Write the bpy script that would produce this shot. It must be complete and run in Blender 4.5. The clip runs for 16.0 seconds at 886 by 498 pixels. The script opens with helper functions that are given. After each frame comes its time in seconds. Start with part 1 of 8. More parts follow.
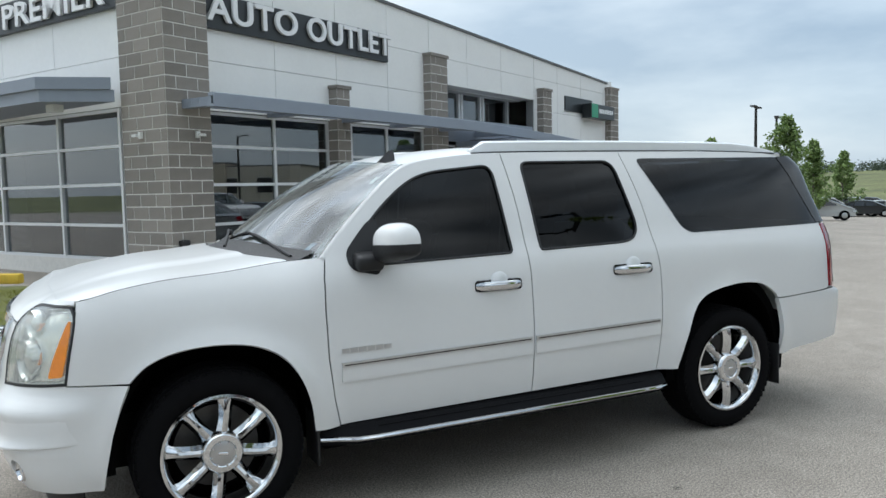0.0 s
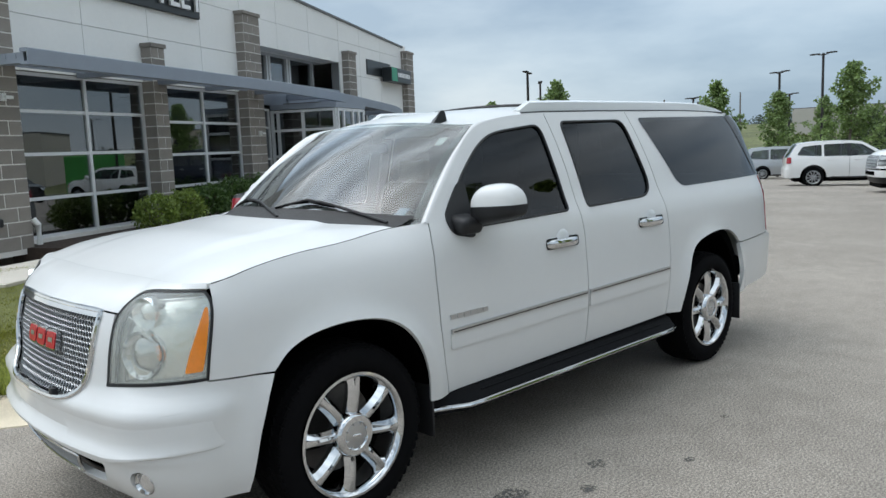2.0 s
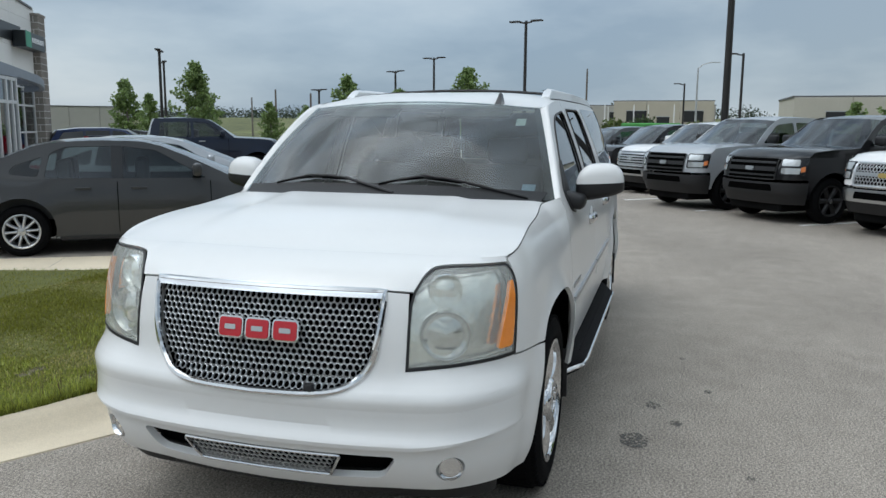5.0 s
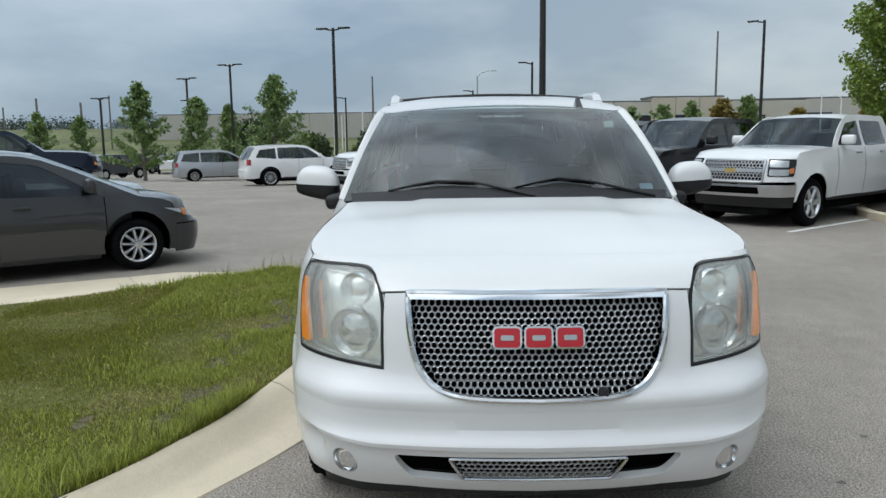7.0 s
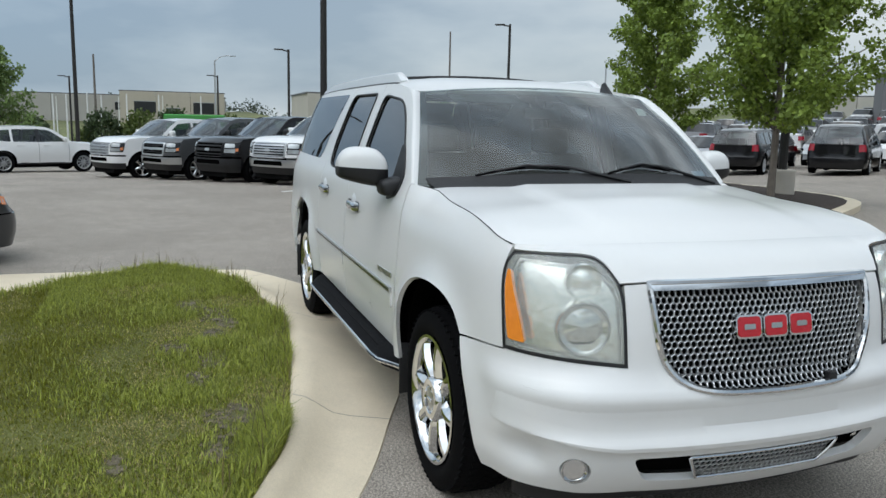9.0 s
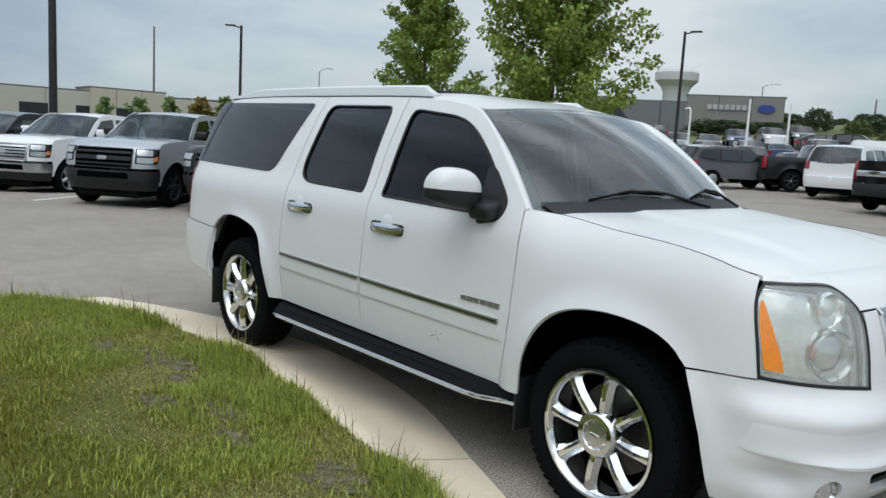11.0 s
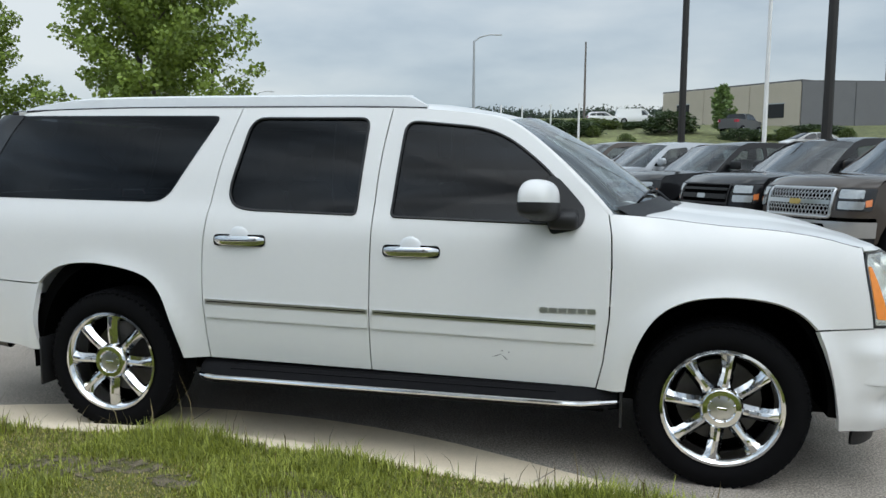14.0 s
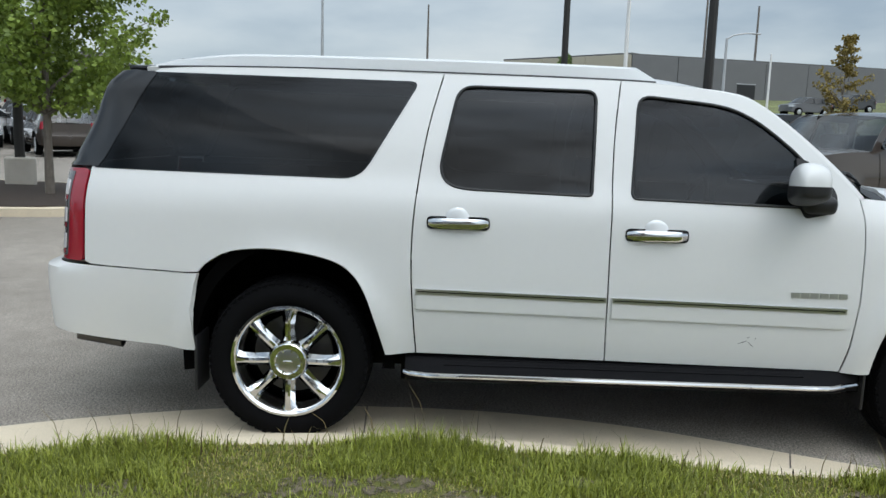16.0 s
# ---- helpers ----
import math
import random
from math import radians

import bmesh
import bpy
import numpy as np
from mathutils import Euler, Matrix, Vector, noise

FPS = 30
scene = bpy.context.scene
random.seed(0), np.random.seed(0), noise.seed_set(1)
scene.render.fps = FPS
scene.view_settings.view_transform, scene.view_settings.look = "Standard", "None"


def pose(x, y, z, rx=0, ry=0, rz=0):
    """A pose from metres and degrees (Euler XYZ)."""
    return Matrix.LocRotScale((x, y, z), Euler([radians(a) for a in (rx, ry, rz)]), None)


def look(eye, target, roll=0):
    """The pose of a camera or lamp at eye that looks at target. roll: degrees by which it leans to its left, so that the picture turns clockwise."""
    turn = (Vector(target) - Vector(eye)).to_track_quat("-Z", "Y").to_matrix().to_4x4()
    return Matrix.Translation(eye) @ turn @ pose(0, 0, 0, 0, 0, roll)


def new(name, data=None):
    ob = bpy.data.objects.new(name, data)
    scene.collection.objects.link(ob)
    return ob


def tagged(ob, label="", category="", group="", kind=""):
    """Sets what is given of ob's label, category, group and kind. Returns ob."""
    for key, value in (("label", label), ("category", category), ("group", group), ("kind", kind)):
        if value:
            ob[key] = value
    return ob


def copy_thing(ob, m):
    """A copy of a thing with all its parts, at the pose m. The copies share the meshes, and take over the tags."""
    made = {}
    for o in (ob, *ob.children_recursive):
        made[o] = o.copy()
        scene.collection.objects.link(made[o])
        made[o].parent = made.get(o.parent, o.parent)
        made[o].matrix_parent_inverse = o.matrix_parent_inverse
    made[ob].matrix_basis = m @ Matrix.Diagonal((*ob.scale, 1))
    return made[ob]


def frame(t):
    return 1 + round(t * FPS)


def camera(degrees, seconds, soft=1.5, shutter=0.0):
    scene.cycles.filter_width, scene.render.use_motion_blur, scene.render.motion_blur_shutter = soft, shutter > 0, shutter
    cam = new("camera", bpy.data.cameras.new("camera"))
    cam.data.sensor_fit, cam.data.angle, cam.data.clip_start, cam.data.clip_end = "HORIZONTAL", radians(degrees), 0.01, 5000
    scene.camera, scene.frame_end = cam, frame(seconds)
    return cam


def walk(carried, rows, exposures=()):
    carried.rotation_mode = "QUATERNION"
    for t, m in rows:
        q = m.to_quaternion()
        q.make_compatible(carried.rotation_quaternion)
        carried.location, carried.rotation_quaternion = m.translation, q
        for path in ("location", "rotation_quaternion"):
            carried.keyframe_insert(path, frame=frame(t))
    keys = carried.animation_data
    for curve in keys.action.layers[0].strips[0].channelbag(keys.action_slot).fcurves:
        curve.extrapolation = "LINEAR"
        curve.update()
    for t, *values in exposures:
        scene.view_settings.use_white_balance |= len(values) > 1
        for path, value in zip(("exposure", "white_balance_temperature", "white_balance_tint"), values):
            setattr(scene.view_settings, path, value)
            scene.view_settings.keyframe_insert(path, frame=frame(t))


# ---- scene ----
cam = camera(59.3, 16.0)
PATH = [
    (0, (2.329, 4.665, 1.632), (1.429, 2.886, 1.477), -1.2),
    (0.5, (2.727, 4.477, 1.655), (1.717, 2.757, 1.5), -2.1),
    (1, (3.021, 4.259, 1.643), (1.895, 2.616, 1.466), -2.5),
    (1.5, (3.317, 3.916, 1.636), (2.07, 2.371, 1.399), -2.2),
    (2, (3.659, 3.647, 1.659), (2.277, 2.224, 1.397), -2.3),
    (2.5, (3.948, 3.309, 1.647), (2.45, 2.01, 1.38), -2.3),
    (3, (4.286, 2.965, 1.639), (2.68, 1.804, 1.368), -2.1),
    (3.2, (4.404, 2.837, 1.659), (2.756, 1.738, 1.385), -2.0),
    (5.3, (5.237, 1.192, 1.651), (3.319, 0.713, 1.349), 0.3),
    (5.5, (5.311, 1.002, 1.637), (3.38, 0.574, 1.342), 0.1),
    (6, (5.419, 0.598, 1.664), (3.462, 0.301, 1.375), -0.3),
    (6.5, (5.39, 0.167, 1.644), (3.417, 0.01, 1.356), -0.7),
    (7, (5.355, -0.324, 1.639), (3.376, -0.339, 1.347), -0.7),
    (7.5, (5.277, -0.75, 1.627), (3.305, -0.613, 1.324), -0.3),
    (8, (5.072, -1.207, 1.6), (3.119, -0.906, 1.291), 0.2),
    (8.5, (4.968, -1.668, 1.602), (3.051, -1.192, 1.288), 0.7),
    (9, (4.762, -2.027, 1.578), (2.898, -1.373, 1.267), 1.2),
    (9.2, (4.661, -2.198, 1.588), (2.823, -1.474, 1.277), 1.5),
    (11.3, (3.39, -3.74, 1.565), (1.973, -2.353, 1.304), 3.2),
    (11.5, (3.254, -3.84, 1.531), (1.893, -2.398, 1.272), 3.1),
    (12, (2.81, -4.11, 1.564), (1.615, -2.527, 1.304), 2.2),
    (12.5, (2.45, -4.419, 1.548), (1.438, -2.713, 1.293), 1.6),
    (13, (2.073, -4.579, 1.525), (1.252, -2.772, 1.28), 1.0),
    (13.5, (1.6, -4.67, 1.504), (0.969, -2.786, 1.279), 0.7),
    (14, (1.182, -4.77, 1.523), (0.727, -2.834, 1.312), 0.4),
    (14.5, (0.622, -4.758, 1.519), (0.323, -2.792, 1.307), 0.5),
    (15, (0.082, -4.81, 1.511), (-0.101, -2.831, 1.293), 0.6),
    (15.5, (-0.384, -4.798, 1.54), (-0.465, -2.816, 1.286), 1.1),
    (16, (-0.86, -4.697, 1.557), (-0.881, -2.72, 1.258), 1.8),
]
walk(cam, [(t, look(eye, target, roll)) for t, eye, target, roll in PATH], exposures=[(0.0, 0.50), (3.0, 0.24), (5.5, 0.06), (8.0, 0.09), (9.0, 0.10), (11.5, 0.16), (14.5, 0.24), (16.0, 0.27)])


# -- world and sun: a bright, hazy overcast with some blue
SUN_EL, SUN_AZ = 62.0, -55.0  # degrees; azimuth counted from +x towards +y


def make_world():
    world = bpy.data.worlds.new("sky")
    scene.world = world
    world.use_nodes = True
    nt = world.node_tree
    nt.nodes.clear()
    n, l = nt.nodes.new, nt.links.new
    out, bg = n("ShaderNodeOutputWorld"), n("ShaderNodeBackground")
    sky = n("ShaderNodeTexSky")
    sky.sky_type, sky.sun_disc = "NISHITA", False
    sky.sun_elevation, sky.sun_rotation = radians(SUN_EL), radians(90 - SUN_AZ)
    sky.air_density, sky.dust_density = 1.0, 2.0
    dim = n("ShaderNodeVectorMath")
    dim.operation = "SCALE"
    dim.inputs["Scale"].default_value = 0.12
    co, mp = n("ShaderNodeTexCoord"), n("ShaderNodeMapping")
    mp.inputs["Scale"].default_value = (1.0, 1.0, 3.2)
    mp.inputs["Location"].default_value = (0.4, 0.2, 0.1)
    nz = n("ShaderNodeTexNoise")
    nz.inputs["Scale"].default_value, nz.inputs["Detail"].default_value = 1.7, 7.0
    nz.inputs["Roughness"].default_value = 0.52
    ramp = n("ShaderNodeValToRGB")
    e = ramp.color_ramp.elements
    e[0].position, e[0].color = 0.38, (0.39, 0.49, 0.585, 1)
    e[1].position, e[1].color = 0.66, (0.84, 0.90, 0.92, 1)
    e.new(0.50).color = (0.585, 0.68, 0.75, 1)
    mix = n("ShaderNodeMix")
    mix.data_type = "RGBA"
    mix.inputs["Factor"].default_value = 0.82
    l(co.outputs["Generated"], mp.inputs["Vector"])
    l(mp.outputs["Vector"], nz.inputs["Vector"])
    l(nz.outputs["Fac"], ramp.inputs["Fac"])
    l(sky.outputs["Color"], dim.inputs[0])
    l(dim.outputs["Vector"], mix.inputs[6])
    l(ramp.outputs["Color"], mix.inputs[7])
    # the haze is a little brighter on the sun's side
    side, gain = n("ShaderNodeVectorMath"), n("ShaderNodeMath")
    side.operation, gain.operation = "DOT_PRODUCT", "MULTIPLY_ADD"
    side.inputs[1].default_value = (-0.35, -0.94, 0.0)
    gain.inputs[1].default_value, gain.inputs[2].default_value = 0.07, 1.0
    lit = n("ShaderNodeVectorMath")
    lit.operation = "SCALE"
    l(co.outputs["Generated"], side.inputs[0])
    l(side.outputs["Value"], gain.inputs[0])
    l(gain.outputs[0], lit.inputs["Scale"])
    l(mix.outputs[2], lit.inputs[0])
    # broken cloud banks higher up, and an overcast's brighter zenith
    mp2, nz2, bank = n("ShaderNodeMapping"), n("ShaderNodeTexNoise"), n("ShaderNodeMapRange")
    mp2.inputs["Scale"].default_value, mp2.inputs["Rotation"].default_value = (1.3, 1.6, 5.0), (0.25, 0.1, 0.4)
    nz2.inputs["Scale"].default_value, nz2.inputs["Detail"].default_value, nz2.inputs["Roughness"].default_value = 2.0, 3.0, 0.5
    nz2.inputs["Distortion"].default_value = 0.25
    bank.inputs["From Min"].default_value, bank.inputs["From Max"].default_value = 0.36, 0.64
    bank.inputs["To Min"].default_value, bank.inputs["To Max"].default_value = 0.54, 1.50
    sep, high, top = n("ShaderNodeSeparateXYZ"), n("ShaderNodeMapRange"), n("ShaderNodeMapRange")
    high.interpolation_type = top.interpolation_type = "SMOOTHSTEP"
    high.inputs["From Min"].default_value, high.inputs["From Max"].default_value = 0.24, 0.46
    top.inputs["From Min"].default_value, top.inputs["From Max"].default_value = 0.08, 0.9
    top.inputs["To Min"].default_value, top.inputs["To Max"].default_value = 0.89, 1.38
    one, both, fin = n("ShaderNodeMix"), n("ShaderNodeMath"), n("ShaderNodeVectorMath")
    one.data_type, both.operation, fin.operation = "FLOAT", "MULTIPLY", "SCALE"
    one.inputs[2].default_value = 1.0
    l(co.outputs["Generated"], mp2.inputs["Vector"])
    l(mp2.outputs["Vector"], nz2.inputs["Vector"])
    l(nz2.outputs["Fac"], bank.inputs["Value"])
    l(co.outputs["Generated"], sep.inputs[0])
    l(sep.outputs["Z"], high.inputs["Value"])
    l(sep.outputs["Z"], top.inputs["Value"])
    l(high.outputs["Result"], one.inputs[0])
    l(bank.outputs["Result"], one.inputs[3])
    l(one.outputs[0], both.inputs[0])
    l(top.outputs["Result"], both.inputs[1])
    # the veiled sun: a broad glow in the cloud
    near, lobe, glow, allg = n("ShaderNodeVectorMath"), n("ShaderNodeMath"), n("ShaderNodeMath"), n("ShaderNodeMath")
    near.operation, lobe.operation, glow.operation, allg.operation = "DOT_PRODUCT", "POWER", "MULTIPLY_ADD", "MULTIPLY"
    el, az = radians(SUN_EL), radians(SUN_AZ)
    near.inputs[1].default_value = (math.cos(el) * math.cos(az), math.cos(el) * math.sin(az), math.sin(el))
    near_pos = n("ShaderNodeMath")
    near_pos.operation = "MAXIMUM"
    near_pos.inputs[1].default_value = 0.0
    lobe.inputs[1].default_value = 7.0
    glow.inputs[1].default_value, glow.inputs[2].default_value = 1.7, 1.0
    l(co.outputs["Generated"], near.inputs[0])
    l(near.outputs["Value"], near_pos.inputs[0])
    l(near_pos.outputs[0], lobe.inputs[0])
    l(lobe.outputs[0], glow.inputs[0])
    l(glow.outputs[0], allg.inputs[0])
    l(both.outputs[0], allg.inputs[1])
    # a bluer break low in the west
    west, west_pos, west_pow, tone = n("ShaderNodeVectorMath"), n("ShaderNodeMath"), n("ShaderNodeMath"), n("ShaderNodeMix")
    west.operation, west_pos.operation, west_pow.operation, tone.data_type, tone.blend_type = "DOT_PRODUCT", "MAXIMUM", "POWER", "RGBA", "MULTIPLY"
    west.inputs[1].default_value, west_pos.inputs[1].default_value, west_pow.inputs[1].default_value = (-0.93, -0.32, 0.17), 0.0, 11.0
    tone.inputs[7].default_value = (0.80, 0.87, 0.94, 1)
    l(co.outputs["Generated"], west.inputs[0])
    l(west.outputs["Value"], west_pos.inputs[0])
    l(west_pos.outputs[0], west_pow.inputs[0])
    l(west_pow.outputs[0], tone.inputs[0])
    l(lit.outputs["Vector"], tone.inputs[6])
    l(tone.outputs[2], fin.inputs[0])
    l(allg.outputs[0], fin.inputs["Scale"])
    l(fin.outputs["Vector"], bg.inputs["Color"])
    bg.inputs["Strength"].default_value = 0.95
    l(bg.outputs["Background"], out.inputs["Surface"])


make_world()
sun = new("sun", bpy.data.lights.new("sun", "SUN"))
sun.data.energy, sun.data.angle, sun.data.color = 0.5, radians(80), (1.0, 0.97, 0.90)
_el, _az = radians(SUN_EL), radians(SUN_AZ)
sun.matrix_world = look((40 * math.cos(_el) * math.cos(_az), 40 * math.cos(_el) * math.sin(_az), 40 * math.sin(_el)), (0, 0, 0))

# -- materials
MATS = {}


def mat(name, color, rough=0.5, metal=0.0, var=0.0, scale=8.0, bump=0.0, bscale=60.0, coat=0.0, stain=0.0, rnd=0.0, trans=0.0, spec=0.5, ior=1.5, grain=None):
    """A principled material with variation at two scales, fine relief and, with rnd, a shade of its own for each object."""
    if name in MATS:
        return MATS[name]
    m = bpy.data.materials.new(name)
    m.use_nodes = True
    MATS[name] = m
    nt = m.node_tree
    b = nt.nodes["Principled BSDF"]
    b.inputs["Roughness"].default_value, b.inputs["Metallic"].default_value = rough, metal
    b.inputs["Coat Weight"].default_value, b.inputs["Coat Roughness"].default_value = coat, 0.16 if coat == 0.85 else 0.04
    b.inputs["Transmission Weight"].default_value, b.inputs["IOR"].default_value = trans, ior
    b.inputs["Specular IOR Level"].default_value = spec
    b.inputs["Coat IOR"].default_value = 1.38 if coat == 1.0 else 1.5
    b.inputs["Base Color"].default_value = (*color, 1)
    n, l = nt.nodes.new, nt.links.new
    co = n("ShaderNodeTexCoord")
    last = None
    if var or stain or rnd or grain:
        last = n("ShaderNodeRGB")
        last.outputs[0].default_value = (*color, 1)
        last = last.outputs[0]

        def modulate(src, lo, hi):
            nonlocal last
            mr = n("ShaderNodeMapRange")
            mr.inputs["To Min"].default_value, mr.inputs["To Max"].default_value = lo, hi
            l(src, mr.inputs["Value"])
            vm = n("ShaderNodeVectorMath")
            vm.operation = "SCALE"
            l(last, vm.inputs[0])
            l(mr.outputs["Result"], vm.inputs["Scale"])
            last = vm.outputs["Vector"]

        if var:
            for k, amt in ((1.0, var), (9.0, var * 0.7)):
                t = n("ShaderNodeTexNoise")
                t.inputs["Scale"].default_value, t.inputs["Detail"].default_value = scale * k, 5.0
                l(co.outputs["Object"], t.inputs["Vector"])
                modulate(t.outputs["Fac"], 1 - 1.6 * amt, 1 + 1.6 * amt)
        if stain:
            t = n("ShaderNodeTexNoise")
            t.inputs["Scale"].default_value, t.inputs["Detail"].default_value = scale * 0.13, 3.0
            l(co.outputs["Object"], t.inputs["Vector"])
            modulate(t.outputs["Fac"], 1 - 1.5 * stain, 1 + 1.5 * stain)
        if grain:
            for k, amt in ((1.0, grain[1]), (2.7, grain[1] * 0.8)):
                t = n("ShaderNodeTexNoise")
                t.inputs["Scale"].default_value, t.inputs["Detail"].default_value = grain[0] * k, 0.5
                l(co.outputs["Object"], t.inputs["Vector"])
                modulate(t.outputs["Fac"], 1 - 2 * amt, 1 + 2 * amt)
        if rnd:
            oi = n("ShaderNodeObjectInfo")
            modulate(oi.outputs["Random"], 1 - rnd, 1 + rnd)
        l(last, b.inputs["Base Color"])
    if bump:
        t = n("ShaderNodeTexNoise")
        t.inputs["Scale"].default_value, t.inputs["Detail"].default_value = bscale, 4.0
        l(co.outputs["Object"], t.inputs["Vector"])
        bp = n("ShaderNodeBump")
        bp.inputs["Strength"].default_value, bp.inputs["Distance"].default_value = bump, 0.01
        l(t.outputs["Fac"], bp.inputs["Height"])
        l(bp.outputs["Normal"], b.inputs["Normal"])
    return m


def paint(name, color, rough=0.25, metal=0.0, coat=0.85):
    return mat(name, color, rough + 0.1, metal, var=0.012, scale=3.0, coat=coat, bump=0.01, bscale=300, spec=0.1)


WHITE = paint("white_paint", (0.69, 0.69, 0.678), 0.32)
CHROME = mat("chrome", (0.68, 0.69, 0.70), 0.06, 1.0, var=0.02, scale=30)
SATIN = mat("satin_silver", (0.55, 0.56, 0.57), 0.28, 1.0, var=0.03, scale=20)
RIM = mat("alloy", (0.55, 0.56, 0.57), 0.3, 0.9, var=0.03, scale=20)
RUBBER = mat("tyre_rubber", (0.005, 0.005, 0.0055), 0.85, var=0.12, scale=20, bump=0.12, bscale=120, spec=0.06)
PLASTIC = mat("black_plastic", (0.008, 0.008, 0.009), 0.55, var=0.1, scale=15, bump=0.15, bscale=260)
GLOSSBLACK = mat("gloss_black", (0.012, 0.012, 0.013), 0.15, var=0.05, scale=20)
# matt black for arch liners; elsewhere its colour stands in for shade in openings
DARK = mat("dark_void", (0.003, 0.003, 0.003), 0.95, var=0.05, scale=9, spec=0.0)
UNDER = mat("underbody", (0.006, 0.006, 0.006), 0.9, var=0.2, scale=6, spec=0.05)
TINT = mat("tinted_glass", (0.012, 0.014, 0.016), 0.03, var=0.03, scale=2, spec=0.6)
INTERIOR = mat("interior_cloth", (0.075, 0.072, 0.066), 0.85, var=0.1, scale=9, bump=0.2, bscale=200)
DASH = mat("dashboard", (0.018, 0.019, 0.02), 0.6, var=0.1, scale=9)
BOARD = mat("step_plastic", (0.006, 0.006, 0.007), 0.85, var=0.1, scale=15, bump=0.2, bscale=300, spec=0.15)
RED = mat("red_lens", (0.30, 0.008, 0.020), 0.15, var=0.05, scale=25, coat=1.0)
REDENAMEL = mat("red_enamel", (0.45, 0.02, 0.03), 0.25, var=0.05, scale=25)
DIMLENS = mat("dim_lens", (0.78, 0.74, 0.75), 0.15, var=0.1, scale=30, coat=0.6)
SMOKED = mat("smoked_lens", (0.10, 0.095, 0.10), 0.12, var=0.1, scale=30, coat=0.8)
AMBER = mat("amber_lens", (0.85, 0.26, 0.03), 0.2, var=0.08, scale=40, coat=1.0)
LAMPWHITE = mat("lamp_reflector", (0.86, 0.87, 0.85), 0.16, 0.9, var=0.08, scale=14, bump=0.25, bscale=34)


def glass(name, tint, rough=0.0, clear=0.8, haze=0.0, ior=1.62):
    """Thin pane: clear mixing of straight-through tint and mirror by Fresnel."""
    m = bpy.data.materials.new(name)
    m.use_nodes = True
    MATS[name] = m
    nt = m.node_tree
    nt.nodes.clear()
    n, l = nt.nodes.new, nt.links.new
    out, mixs, tr, gl, fr = n("ShaderNodeOutputMaterial"), n("ShaderNodeMixShader"), n("ShaderNodeBsdfTransparent"), n("ShaderNodeBsdfGlossy"), n("ShaderNodeLayerWeight")
    tr.inputs["Color"].default_value = (*[c * clear for c in tint], 1)
    gl.inputs["Roughness"].default_value = rough
    gl.inputs["Color"].default_value = (0.95, 0.97, 1.0, 1)
    f0 = ((ior - 1) / (ior + 1)) ** 2
    fr.inputs["Blend"].default_value = 0.5
    pw, ma = n("ShaderNodeMath"), n("ShaderNodeMath")
    pw.operation, ma.operation = "POWER", "MULTIPLY_ADD"
    pw.inputs[1].default_value, ma.inputs[1].default_value, ma.inputs[2].default_value = 4.0, 1 - f0, f0
    l(fr.outputs["Facing"], pw.inputs[0])
    l(pw.outputs[0], ma.inputs[0])
    l(ma.outputs[0], mixs.inputs["Fac"])
    l(tr.outputs[0], mixs.inputs[1])
    l(gl.outputs[0], mixs.inputs[2])
    last = mixs.outputs[0]
    if haze:
        df, hz = n("ShaderNodeBsdfDiffuse"), n("ShaderNodeMixShader")
        df.inputs["Color"].default_value = (0.80, 0.82, 0.77, 1)
        hz.inputs["Fac"].default_value = haze
        l(last, hz.inputs[1])
        l(df.outputs[0], hz.inputs[2])
        last = hz.outputs[0]
    l(last, out.inputs["Surface"])
    return m


WSGLASS = glass("windscreen_glass", (0.76, 0.90, 0.86), 0.0, 0.62, haze=0.05, ior=1.66)
LENS = glass("lamp_lens", (0.93, 0.94, 0.90), 0.02, 0.95, haze=0.24)
TINTPANE = glass("privacy_glass", (0.06, 0.072, 0.085), 0.0, 0.7, ior=1.37)

# -- mesh tools
from mathutils.geometry import delaunay_2d_cdt


def mesh_obj(name, verts, faces, material, parent=None, label="", smooth=True, sharp=None):
    me = bpy.data.meshes.new(name)
    me.from_pydata([tuple(v) for v in verts], [], faces)
    me.validate()
    if smooth:
        me.polygons.foreach_set("use_smooth", [True] * len(me.polygons))
        if sharp is not None:
            me.set_sharp_from_angle(angle=radians(sharp))
    for m in (material if isinstance(material, (list, tuple)) else [material]):
        me.materials.append(m)
    ob = new(name, me)
    if parent is not None:
        ob.parent = parent
    if label:
        ob["label"] = label
    return ob


def part(name, bm, material, parent, label="", smooth=True, sharp=35):
    """Links a bmesh as one mesh object under a thing or a part."""
    me = bpy.data.meshes.new(name)
    bmesh.ops.recalc_face_normals(bm, faces=bm.faces)
    bm.to_mesh(me)
    bm.free()
    if smooth:
        me.polygons.foreach_set("use_smooth", [True] * len(me.polygons))
        me.set_sharp_from_angle(angle=radians(sharp))
    me.materials.append(material)
    ob = new(name, me)
    if parent is not None:
        ob.parent = parent
    if label:
        ob["label"] = label
    return ob


def thing(name, label, category, m=None, group="", kind=""):
    ob = new(name)
    ob.empty_display_size = 0.2
    if m is not None:
        ob.matrix_basis = m
    return tagged(ob, label, category, group, kind)


def box_bm(cx, cy, cz, sx, sy, sz, bevel=0.0, seg=2, bm=None):
    own = bmesh.new()
    bmesh.ops.create_cube(own, size=1, matrix=Matrix.Translation((cx, cy, cz)) @ Matrix.Diagonal((sx, sy, sz, 1)))
    if bevel:
        bmesh.ops.bevel(own, geom=list(own.edges), offset=bevel, segments=seg, affect="EDGES", profile=0.5)
    if bm is None:
        return own
    join(bm, own)
    return bm


